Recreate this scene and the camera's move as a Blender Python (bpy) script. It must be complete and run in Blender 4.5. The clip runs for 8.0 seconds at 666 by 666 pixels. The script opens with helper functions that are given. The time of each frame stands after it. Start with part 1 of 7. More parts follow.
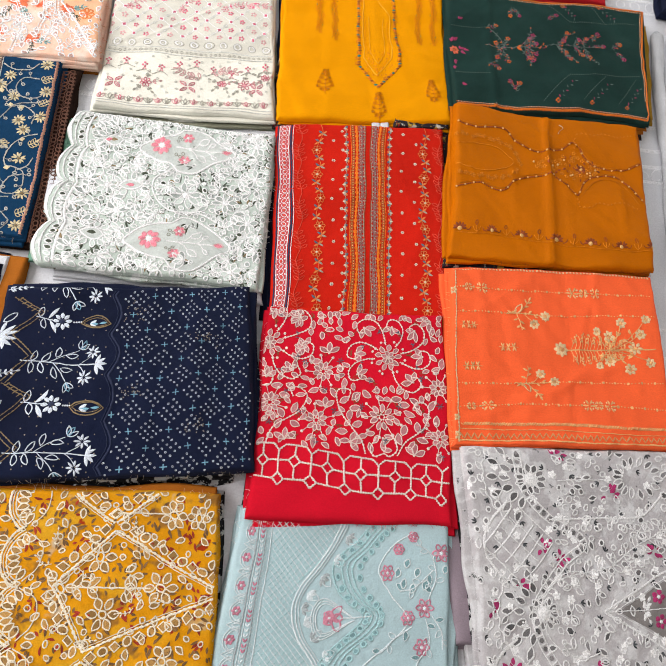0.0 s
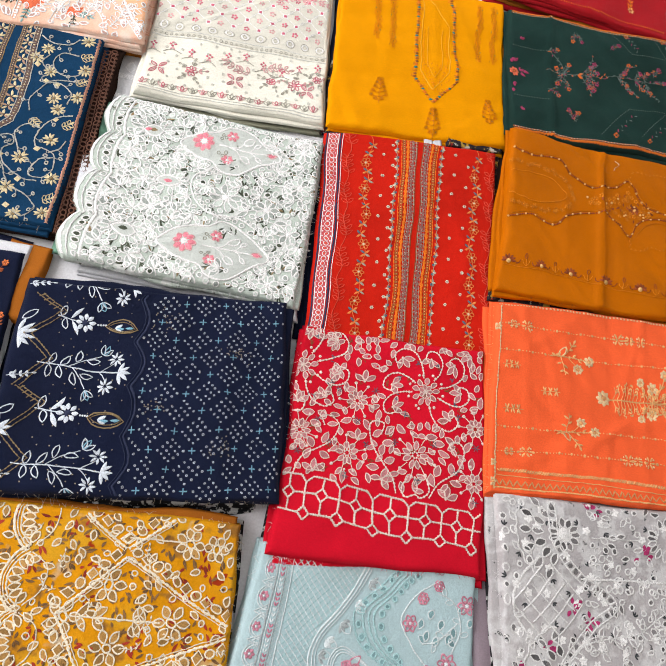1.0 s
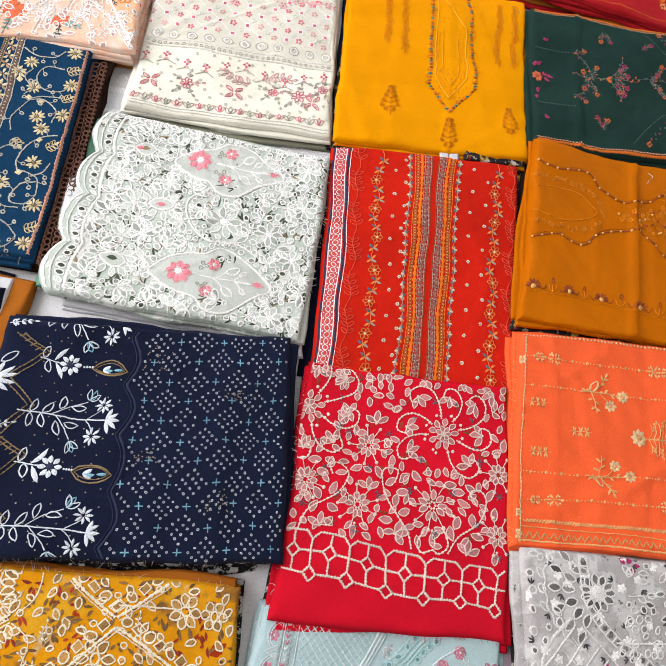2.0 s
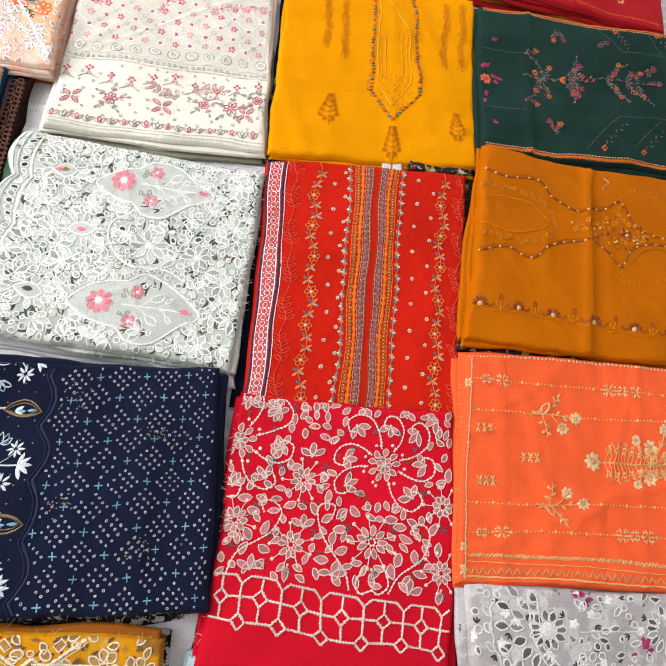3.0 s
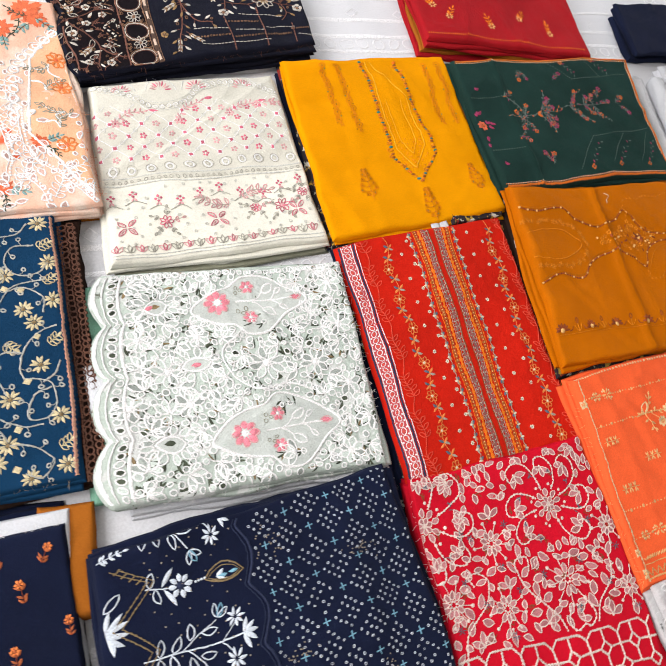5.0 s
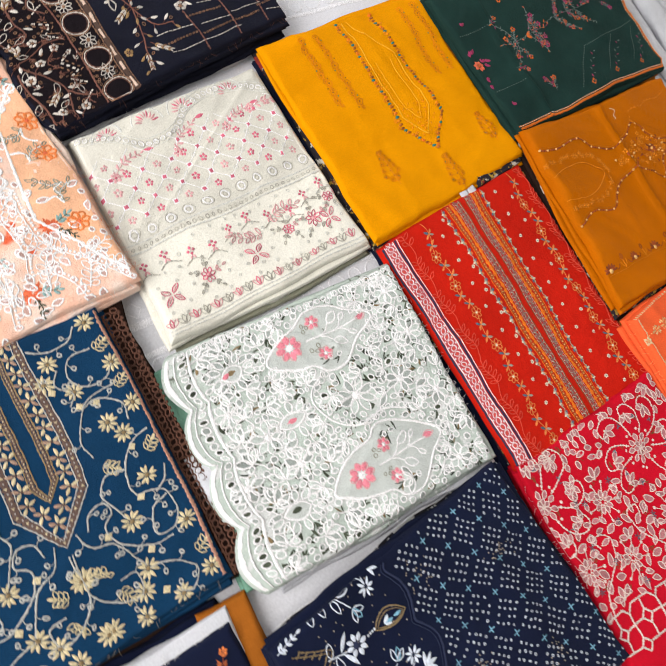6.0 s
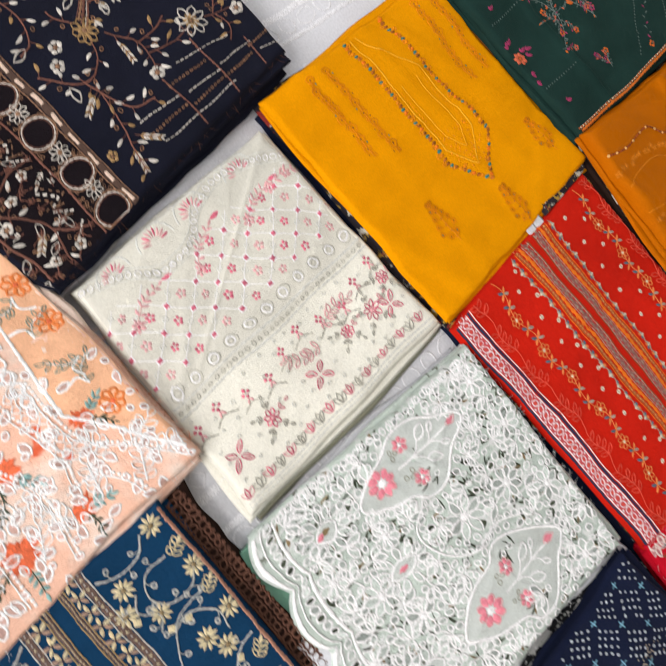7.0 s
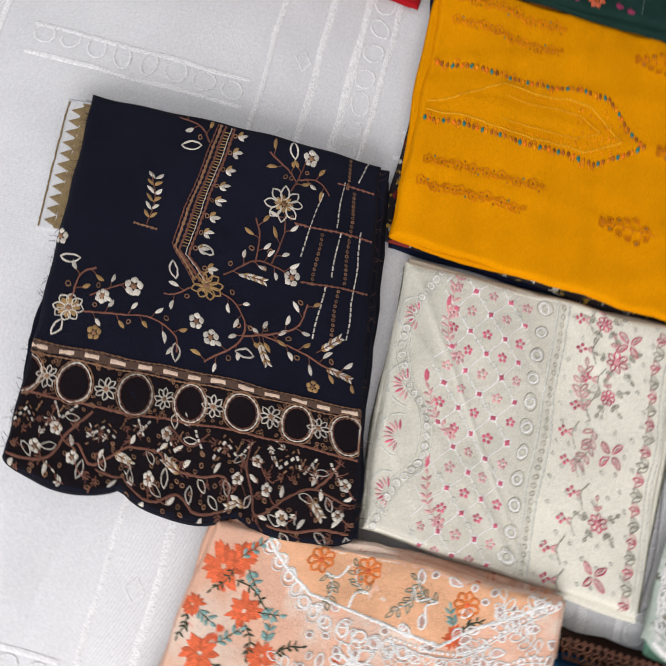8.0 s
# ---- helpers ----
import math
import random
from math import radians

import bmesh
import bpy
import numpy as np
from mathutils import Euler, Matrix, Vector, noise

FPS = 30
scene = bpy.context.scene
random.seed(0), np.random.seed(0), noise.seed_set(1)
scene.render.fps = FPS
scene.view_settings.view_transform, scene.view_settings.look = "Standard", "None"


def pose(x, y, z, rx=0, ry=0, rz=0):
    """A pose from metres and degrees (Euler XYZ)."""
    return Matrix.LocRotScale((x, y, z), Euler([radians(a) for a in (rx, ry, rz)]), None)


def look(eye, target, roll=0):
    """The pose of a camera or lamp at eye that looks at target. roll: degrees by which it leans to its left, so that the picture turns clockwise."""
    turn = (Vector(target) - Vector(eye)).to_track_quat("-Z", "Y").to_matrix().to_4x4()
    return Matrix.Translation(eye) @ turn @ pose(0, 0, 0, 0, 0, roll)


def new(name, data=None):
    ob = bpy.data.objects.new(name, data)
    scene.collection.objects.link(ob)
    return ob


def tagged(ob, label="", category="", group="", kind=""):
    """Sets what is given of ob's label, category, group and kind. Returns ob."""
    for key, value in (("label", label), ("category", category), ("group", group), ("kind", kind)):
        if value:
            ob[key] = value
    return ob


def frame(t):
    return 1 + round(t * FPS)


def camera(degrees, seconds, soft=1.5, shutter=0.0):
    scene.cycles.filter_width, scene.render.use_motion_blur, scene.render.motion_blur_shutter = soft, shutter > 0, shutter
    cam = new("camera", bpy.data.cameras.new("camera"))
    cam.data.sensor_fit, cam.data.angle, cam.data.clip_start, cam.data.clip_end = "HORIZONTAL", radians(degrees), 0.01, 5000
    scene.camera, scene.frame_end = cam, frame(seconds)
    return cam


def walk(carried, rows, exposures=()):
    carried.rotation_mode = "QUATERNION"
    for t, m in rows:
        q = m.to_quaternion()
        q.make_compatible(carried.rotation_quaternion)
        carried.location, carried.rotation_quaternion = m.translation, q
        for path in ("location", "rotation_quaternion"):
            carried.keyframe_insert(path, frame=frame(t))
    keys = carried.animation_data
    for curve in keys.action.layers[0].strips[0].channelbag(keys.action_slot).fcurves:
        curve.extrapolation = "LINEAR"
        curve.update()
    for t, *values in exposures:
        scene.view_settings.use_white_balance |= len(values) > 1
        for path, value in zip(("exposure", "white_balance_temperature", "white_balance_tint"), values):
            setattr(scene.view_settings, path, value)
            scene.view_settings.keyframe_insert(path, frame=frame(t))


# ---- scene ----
cam = camera(55.7, 8.0, soft=1.2, shutter=0.2)
PATH = [
    (0, (-0.105, -0.58, 0.992), (0.171, 0.108, -0.866), 23.6),
    (0.5, (-0.145, -0.556, 0.958), (0.182, 0.117, -0.897), 30.3),
    (1, (-0.189, -0.518, 0.937), (0.148, 0.155, -0.916), 33.5),
    (1.2, (-0.198, -0.493, 0.926), (0.157, 0.172, -0.927), 34.7),
    (2.3, (-0.156, -0.413, 0.86), (0.131, 0.224, -1.014), 31.0),
    (2.5, (-0.137, -0.398, 0.85), (0.15, 0.219, -1.031), 32.0),
    (3, (-0.086, -0.366, 0.865), (0.217, 0.265, -1.008), 30.7),
    (3.5, (-0.068, -0.339, 0.88), (0.209, 0.309, -0.992), 27.0),
    (4, (-0.109, -0.324, 0.862), (0.185, 0.265, -1.027), 27.1),
    (4.5, (-0.24, -0.272, 0.871), (0.09, 0.386, -0.989), 24.7),
    (4.7, (-0.335, -0.264, 0.819), (0.296, 0.423, -0.95), 36.2),
    (5.8, (-0.557, -0.089, 0.81), (0.279, 0.349, -0.953), 37.3),
    (6, (-0.546, -0.015, 0.799), (0.266, 0.256, -1.009), 42.3),
    (6.5, (-0.51, 0.081, 0.776), (0.199, 0.353, -1.074), 33.1),
    (7, (-0.44, 0.274, 0.726), (0.233, 0.27, -1.157), 49.1),
    (7.5, (-0.388, 0.495, 0.774), (0.217, 0.519, -1.132), 37.6),
    (8, (-0.292, 0.582, 0.719), (0.0, 0.573, -1.259), 17.9),
]
walk(cam, [(t, look(eye, target, roll)) for t, eye, target, roll in PATH], [(0.0, 0.07), (4.5, 0.13), (6.0, -0.06), (6.5, -0.1), (7.0, -0.17), (7.5, -0.37), (8.0, -0.42)])

# ---- world and light ----
sky_world = bpy.data.worlds.new("sky")
scene.world = sky_world
sky_world.use_nodes = True
sky_nodes = sky_world.node_tree.nodes
sky = sky_nodes.new("ShaderNodeTexSky")
sky.sky_type, sky.sun_disc = "NISHITA", False
sky.sun_elevation, sky.sun_rotation = radians(40), radians(-70)
sky_world.node_tree.links.new(sky.outputs[0], sky_nodes["Background"].inputs[0])
sky_nodes["Background"].inputs[1].default_value = 0.12


def window_light(name, eye, target, wide, high, watts, color):
    lamp = bpy.data.lights.new(name, "AREA")
    lamp.shape, lamp.size, lamp.size_y, lamp.energy, lamp.color = "RECTANGLE", wide, high, watts, color
    ob = new(name, lamp)
    ob.matrix_world = look(eye, target)
    return ob


# Lamps in unseen openings stand in for the sky; the north fill is added.
window_light("window_light_west", (-2.28, 0.5, 1.75), (0, 0.5, 0.9), 2.4, 1.5, 100, (1.0, 0.97, 0.97))
window_light("window_light_north", (0.0, 2.78, 1.75), (0, 0.3, 0.6), 2.6, 1.5, 28, (0.96, 0.98, 1.0))


# ---- materials ----
def material(name):
    m = bpy.data.materials.new(name)
    m.use_nodes = True
    n = m.node_tree.nodes
    return m, n, m.node_tree.links, n["Principled BSDF"]


def noise_node(n, l, vec, scale, detail=3, rough=0.55):
    t = n.new("ShaderNodeTexNoise")
    t.inputs["Scale"].default_value, t.inputs["Detail"].default_value = scale, detail
    t.inputs["Roughness"].default_value = rough
    l.new(vec, t.inputs["Vector"])
    return t


def ramp_node(n, l, fac, stops):
    r = n.new("ShaderNodeValToRGB")
    while len(r.color_ramp.elements) < len(stops):
        r.color_ramp.elements.new(0.5)
    for e, (p, c) in zip(r.color_ramp.elements, stops):
        e.position, e.color = p, (*c, 1)
    l.new(fac, r.inputs[0])
    return r


def mix_node(n, l, fac, a, b, mode="MIX"):
    m = n.new("ShaderNodeMix")
    m.data_type, m.blend_type = "RGBA", mode
    for sock, v in ((m.inputs[0], fac), (m.inputs[6], a), (m.inputs[7], b)):
        if isinstance(v, (int, float)):
            sock.default_value = v
        elif isinstance(v, tuple):
            sock.default_value = (*v, 1)
        else:
            l.new(v, sock)
    return m.outputs[2]


def cloth(name, color, vary=0.12, rough=0.85, sheen=0.0, weave=1400.0, bump=0.65, spec=0.06, prints=()):
    """Woven cloth: thread grain and large tonal drift. prints: rows of (scale, low, high, colour), soft blotches of dye."""
    m, n, l, b = material(name)
    vec = n.new("ShaderNodeTexCoord").outputs["Object"]
    dark = tuple(c * (1 - vary) for c in color)
    light = tuple(min(1, c * (1 + vary)) for c in color)
    big = noise_node(n, l, vec, 9, 4)
    col = ramp_node(n, l, big.outputs[0], ((0.3, dark), (0.7, light))).outputs[0]
    for k, (scale, low, high, dye) in enumerate(prints):
        shift = n.new("ShaderNodeMapping")
        shift.inputs["Location"].default_value = (3.1 * k + 1, 1.7 * k, 0.3)
        l.new(vec, shift.inputs[0])
        spot = noise_node(n, l, shift.outputs[0], scale, 3, 0.6)
        mask = ramp_node(n, l, spot.outputs[0], ((low, (0, 0, 0)), (high, (1, 1, 1)))).outputs[0]
        col = mix_node(n, l, mask, col, dye)
    fine = noise_node(n, l, vec, weave * 0.35, 2)
    grain = ramp_node(n, l, fine.outputs[0], ((0.3, (0.86,) * 3), (0.7, (1.0,) * 3))).outputs[0]
    col = mix_node(n, l, 1.0, col, grain, "MULTIPLY")
    l.new(col, b.inputs["Base Color"])
    b.inputs["Roughness"].default_value = rough
    b.inputs["Specular IOR Level"].default_value = spec
    b.inputs["Sheen Weight"].default_value = sheen
    b.inputs["Sheen Roughness"].default_value = 0.5
    warp = n.new("ShaderNodeTexWave")
    warp.bands_direction, warp.inputs["Scale"].default_value = "X", weave * 0.3
    warp.inputs["Distortion"].default_value, warp.inputs["Detail"].default_value = 1.5, 1
    l.new(vec, warp.inputs["Vector"])
    weft = n.new("ShaderNodeTexWave")
    weft.bands_direction, weft.inputs["Scale"].default_value = "Y", weave * 0.3
    weft.inputs["Distortion"].default_value, weft.inputs["Detail"].default_value = 1.5, 1
    l.new(vec, weft.inputs["Vector"])
    both = mix_node(n, l, 0.5, warp.outputs[0], weft.outputs[0])
    creased = noise_node(n, l, vec, 60, 5, 0.6)
    pucker = noise_node(n, l, vec, 190, 3, 0.5)
    soft_ = mix_node(n, l, 0.45, creased.outputs[0], pucker.outputs[0])
    relief = mix_node(n, l, 0.8, both, soft_)
    bm_ = n.new("ShaderNodeBump")
    bm_.inputs["Strength"].default_value, bm_.inputs["Distance"].default_value = bump, 0.004
    l.new(relief, bm_.inputs["Height"])
    l.new(bm_.outputs[0], b.inputs["Normal"])
    return m


def thread(name, color, vary=0.2, rough=0.6, metal=0.0, spec=0.2):
    """Embroidery thread: tone changes from stitch to stitch and a fine twisted grain, darkened like small shadows."""
    m, n, l, b = material(name)
    vec = n.new("ShaderNodeTexCoord").outputs["Object"]
    isle = n.new("ShaderNodeNewGeometry").outputs["Random Per Island"]
    dark = tuple(c * (1 - vary) for c in color)
    light = tuple(min(1, c * (1 + vary * 0.6)) for c in color)
    col = ramp_node(n, l, isle, ((0.0, dark), (1.0, light))).outputs[0]
    fine = noise_node(n, l, vec, 620, 3, 0.7)
    # The dark end is deepened to paint shadow between the threads.
    grain = ramp_node(n, l, fine.outputs[0], ((0.36, (0.62,) * 3), (0.58, (1.0,) * 3))).outputs[0]
    col = mix_node(n, l, 1.0, col, grain, "MULTIPLY")
    l.new(col, b.inputs["Base Color"])
    b.inputs["Roughness"].default_value, b.inputs["Metallic"].default_value = rough, metal
    b.inputs["Specular IOR Level"].default_value = spec
    bm_ = n.new("ShaderNodeBump")
    bm_.inputs["Strength"].default_value, bm_.inputs["Distance"].default_value = 0.8, 0.0012
    l.new(fine.outputs[0], bm_.inputs["Height"])
    l.new(bm_.outputs[0], b.inputs["Normal"])
    return m


def paint(name, color, rough=0.8, scale=6.0, vary=0.05):
    m, n, l, b = material(name)
    vec = n.new("ShaderNodeTexCoord").outputs["Object"]
    t = noise_node(n, l, vec, scale, 5)
    r = ramp_node(n, l, t.outputs[0], ((0.3, tuple(c * (1 - vary) for c in color)), (0.7, tuple(min(1, c * (1 + vary)) for c in color))))
    l.new(r.outputs[0], b.inputs["Base Color"])
    b.inputs["Roughness"].default_value = rough
    bm_ = n.new("ShaderNodeBump")
    bm_.inputs["Strength"].default_value, bm_.inputs["Distance"].default_value = 0.15, 0.002
    l.new(noise_node(n, l, vec, scale * 30, 3).outputs[0], bm_.inputs["Height"])
    l.new(bm_.outputs[0], b.inputs["Normal"])
    return m


WALL = paint("wall_paint", (0.64, 0.63, 0.61))
FLOOR = paint("floor_tile", (0.55, 0.52, 0.48), 0.4)
TABLE = cloth("tablecloth_cotton", (0.73, 0.735, 0.76), vary=0.06, rough=0.7, weave=900, bump=0.3)
TABLE_THREAD = thread("tablecloth_lace_thread", (0.95, 0.95, 0.97), vary=0.05, rough=0.6)
CRIMSON = cloth("crimson_cotton", (0.60, 0.006, 0.022), rough=0.8, bump=0.45)
RED = cloth("red_cotton", (0.62, 0.016, 0.006), rough=0.8)
YELLOW = cloth("marigold_cotton", (0.83, 0.315, 0.0), vary=0.06, rough=0.85, sheen=0.0, bump=0.5, spec=0.04)
GREEN = cloth("bottle_green_cotton", (0.014, 0.042, 0.035), vary=0.25, rough=0.75)
MUSTARD = cloth("mustard_satin", (0.52, 0.132, 0.0), vary=0.1, rough=0.45, sheen=0.0, spec=0.04, bump=0.45)
ORANGE = cloth("coral_orange_silk", (0.90, 0.125, 0.035), vary=0.06, rough=0.55, bump=0.35)
GREY = cloth("grey_lawn", (0.50, 0.475, 0.48), bump=0.6, prints=((34, 0.48, 0.58, (0.66, 0.65, 0.65)), (70, 0.66, 0.70, (0.16, 0.16, 0.16))))
ICE = cloth("ice_blue_georgette", (0.50, 0.67, 0.70), vary=0.08, bump=0.7)
AMBER = cloth("amber_printed_lawn", (0.80, 0.33, 0.006), bump=0.7, prints=((16, 0.50, 0.66, (0.80, 0.40, 0.02)), (26, 0.56, 0.66, (0.36, 0.16, 0.03)), (18, 0.64, 0.72, (0.66, 0.50, 0.32)), (30, 0.66, 0.69, (0.40, 0.04, 0.01))))
NAVY = cloth("navy_cotton", (0.007, 0.011, 0.034), vary=0.2, rough=0.85, sheen=0.02, spec=0.08)
MINT = cloth("mint_printed_organza", (0.58, 0.66, 0.59), bump=0.7, prints=((40, 0.54, 0.62, (0.78, 0.80, 0.77)), (66, 0.63, 0.68, (0.16, 0.17, 0.13))))
MINT_PLAIN = cloth("mint_plain_cotton", (0.20, 0.40, 0.29))
IVORY = cloth("ivory_net", (0.84, 0.82, 0.71), vary=0.05, rough=0.8, bump=0.45)
# Pale blotches put the cloth's overexposed glare into colour, and its white lace.
PEACH = cloth("peach_printed_lawn", (0.92, 0.55, 0.40), vary=0.06, prints=((14, 0.48, 0.62, (0.94, 0.74, 0.62)), (22, 0.66, 0.70, (0.80, 0.14, 0.06))))
BLUE = cloth("teal_blue_cotton", (0.007, 0.042, 0.102), vary=0.15)
BLACK = cloth("black_navy_cotton", (0.007, 0.008, 0.018), vary=0.2, sheen=0.02, spec=0.08)
MAROON = cloth("maroon_red_silk", (0.42, 0.01, 0.016), rough=0.5)
DARKBROWN = cloth("dark_brown_lace_net", (0.03, 0.016, 0.012))
RUST = cloth("rust_orange_cotton", (0.42, 0.13, 0.015))
MAUVE = cloth("mauve_grey_cotton", (0.34, 0.27, 0.31))
MONO = cloth("black_white_print", (0.02, 0.02, 0.022), prints=((70, 0.54, 0.57, (0.62, 0.62, 0.6)),))
DARKPRINT = cloth("dark_multicolour_print", (0.03, 0.025, 0.03), prints=((70, 0.56, 0.6, (0.5, 0.32, 0.06)), (60, 0.60, 0.64, (0.6, 0.58, 0.5)), (50, 0.62, 0.66, (0.3, 0.04, 0.03))))
OLIVEGOLD = cloth("olive_gold_silk", (0.36, 0.20, 0.02))
OLIVE = cloth("sage_olive_cotton", (0.33, 0.33, 0.24))
WHITECLOTH = cloth("white_lining", (0.75, 0.76, 0.79), vary=0.04)


# ---- folded cloth ----
class Fold:
    """A folded cloth's top face: four corners (back left, back right, front right, front left), a height, waves and creases."""

    def __init__(self, corners, z, round_=0.0065, wave=0.0046, wobble=0.0046, seed=0, creases=(), size=None, scallop=None):
        self.c = [np.array(p, float) for p in corners]
        self.z, self.r, self.wave, self.wobble, self.creases, self.scallop = z, round_, wave, wobble, creases, scallop
        w = (np.linalg.norm(self.c[1] - self.c[0]) + np.linalg.norm(self.c[2] - self.c[3])) / 2
        h = (np.linalg.norm(self.c[3] - self.c[0]) + np.linalg.norm(self.c[2] - self.c[1])) / 2
        self.w, self.h = size or (w, h)
        rng = np.random.RandomState(seed)
        self.k = [(rng.uniform(-1, 1, 2) * s, rng.uniform(0, 6.3), a) for s, a in ((14, 0.9), (22, 0.8), (34, 0.6), (55, 0.45), (90, 0.3), (140, 0.2), (230, 0.12), (360, 0.07))]
        self.p = [(rng.uniform(-1, 1, 2) * 30, rng.uniform(-1, 1, 2) * 14, rng.uniform(0, 6.3, 2)) for _ in range(7)]
        self.j = [(rng.uniform(-1, 1, 2) * s, rng.uniform(0, 6.3), rng.uniform(0, 6.3), a) for s, a in ((16, 0.8), (30, 0.7), (60, 0.45), (120, 0.25), (260, 0.1))]

    def flat(self, u, v):
        bl, br, tr, tl = self.c[3], self.c[2], self.c[1], self.c[0]
        u, v = np.asarray(u)[..., None], np.asarray(v)[..., None]
        p = (1 - u) * (1 - v) * bl + u * (1 - v) * br + u * v * tr + (1 - u) * v * tl
        if self.scallop:
            deep, count = self.scallop
            side = (self.c[0] + self.c[3] - self.c[1] - self.c[2]) / (2 * self.w)
            p = p + side * deep * np.abs(np.sin(np.pi * count * v)) ** 0.6 * np.clip(1 - u * 5, 0, 1) ** 2
        dx = sum(a * np.sin(p @ k + f) for k, f, g, a in self.j)
        dy = sum(a * np.sin(p @ k[::-1] + g) for k, f, g, a in self.j)
        return p + self.wobble * 0.6 * np.stack([dx, dy], -1)

    def lift(self, u, v, p):
        z = sum(a * np.sin(p @ k + f) for k, f, a in self.k) * self.wave * 0.5
        for k, m, f in self.p:
            z = z + self.wave * 0.38 * np.clip(1 - np.abs(np.sin(p @ k + f[0])) * 5, 0, 1) ** 1.5 * np.clip(np.sin(p @ m + f[1]), 0, 1)
        for axis, at_, deep, wide in self.creases:
            d = np.abs((u - at_) * self.w if axis == "u" else (v - at_) * self.h)
            z = z + deep * np.exp(-(d / wide))
        d = np.minimum(np.minimum(u, 1 - u) * self.w, np.minimum(v, 1 - v) * self.h)
        q = np.clip(1 - d / self.r, 0, 1)
        return self.z + z * (1 - 0.6 * q) - self.r * (1 - np.sqrt(np.clip(1 - q * q, 0, 1)))

    def at(self, u, v, up=0.0):
        u, v = np.asarray(u, float), np.asarray(v, float)
        p = self.flat(u, v)
        return np.concatenate([p, (self.lift(u, v, p) + up)[..., None]], -1)


def mesh_part(name, verts, faces, mat, parent=None, label="", smooth=True):
    me = bpy.data.meshes.new(name)
    me.from_pydata(verts, [], faces)
    me.materials.append(mat)
    if smooth:
        me.polygons.foreach_set("use_smooth", [True] * len(me.polygons))
    ob = new(name, me)
    if parent:
        ob.parent = parent
        ob.matrix_parent_inverse = parent.matrix_world.inverted()
    return tagged(ob, label)


def steps(length, r, step):
    inner = list(np.linspace(r, length - r, max(3, int((length - 2 * r) / step))))
    edge = [0, r * 0.08, r * 0.25, r * 0.55]
    return np.array(edge + inner + [length - e for e in reversed(edge)]) / length


def slab(name, fold, bottom, mat, parent, label="", step=0.007, outline=None):
    """The solid body under a Fold's top face, with rolled edges, down to the height bottom."""
    us, vs = steps(fold.w, fold.r, step), steps(fold.h, fold.r, step)
    U, V = np.meshgrid(us, vs)
    top = fold.at(U, V)
    if outline:
        top = outline(U, V, top)
    ny, nx = U.shape
    verts = top.reshape(-1, 3).tolist()
    faces = [(j * nx + i, j * nx + i + 1, (j + 1) * nx + i + 1, (j + 1) * nx + i) for j in range(ny - 1) for i in range(nx - 1)]
    ring = [i for i in range(nx)] + [j * nx + nx - 1 for j in range(1, ny)] + [(ny - 1) * nx + i for i in range(nx - 2, -1, -1)] + [j * nx for j in range(ny - 2, 0, -1)]
    mid = np.mean([verts[i] for i in ring], 0)
    rows_ = [ring]
    low = max(bottom, 0.0)
    for f_, inset in ((0.35, 0.002), (0.7, 0.001), (1.0, -0.006)):
        row = []
        for i in ring:
            x, y, z = verts[i]
            d = np.array([x - mid[0], y - mid[1]])
            d = d / (np.linalg.norm(d) + 1e-9)
            verts.append([x + d[0] * inset, y + d[1] * inset, z + (low - z) * f_])
            row.append(len(verts) - 1)
        rows_.append(row)
    m_ = len(ring)
    for a, b in zip(rows_, rows_[1:]):
        faces += [(a[k], b[k], b[(k + 1) % m_], a[(k + 1) % m_]) for k in range(m_)]
    faces.append(tuple(reversed(rows_[-1])))
    return mesh_part(name, verts, faces, mat, parent, label)


def suit(name, label, corners, z, mat, layers=(), seed=0, category="folded fabric", thick=0.009, group="folded suit pieces on display", **kw):
    """A folded suit length: a top fold and the layers under it, each (material, out left, out right, out front, out back) in metres."""
    fold = Fold(corners, z, seed=seed, **kw)
    mid = sum(fold.c) / 4
    thing = new(name)
    thing.location = (mid[0], mid[1], 0)
    bpy.context.view_layer.update()
    tagged(thing, label, category, group)
    c = fold.c
    right, up = (c[1] - c[0] + c[2] - c[3]) / (2 * fold.w), (c[0] - c[3] + c[1] - c[2]) / (2 * fold.h)
    n = len(layers)
    slab("top_fold", fold, z - thick - 0.001 if n else 0.0, mat, thing)
    rng = np.random.RandomState(seed + 77)
    h = (z - thick) / max(n, 1)
    layers = [row for row in layers for _ in (0, 1)] if z > 0.024 else layers
    n = len(layers)
    h = (z - thick) / max(n, 1)
    for k, (lm, le, ri, fr, ba) in enumerate(layers):
        zt = z - thick - k * h
        g = [np.array(p) + rng.uniform(-0.0035, 0.0035, 2) for p in c]
        g[0] = g[0] - right * le + up * ba
        g[1] = g[1] + right * ri + up * ba
        g[2] = g[2] + right * ri - up * fr
        g[3] = g[3] - right * le - up * fr
        under = Fold(g, zt, round_=min(0.005, h * 0.45), wave=0.0006, wobble=0.0065, seed=seed + k + 5)
        slab("under_fold", under, zt - h if k < n - 1 else 0.0, lm, thing, step=0.02)
    return thing, fold


# ---- room ----
def box(name, lo, hi, mat, kind="structure", parent=None):
    x0, y0, z0 = lo
    x1, y1, z1 = hi
    v = [(x0, y0, z0), (x1, y0, z0), (x1, y1, z0), (x0, y1, z0), (x0, y0, z1), (x1, y0, z1), (x1, y1, z1), (x0, y1, z1)]
    f = [(3, 2, 1, 0), (4, 5, 6, 7), (0, 1, 5, 4), (1, 2, 6, 5), (2, 3, 7, 6), (3, 0, 4, 7)]
    ob = mesh_part(name, v, f, mat, parent, smooth=False)
    return tagged(ob, kind=kind)


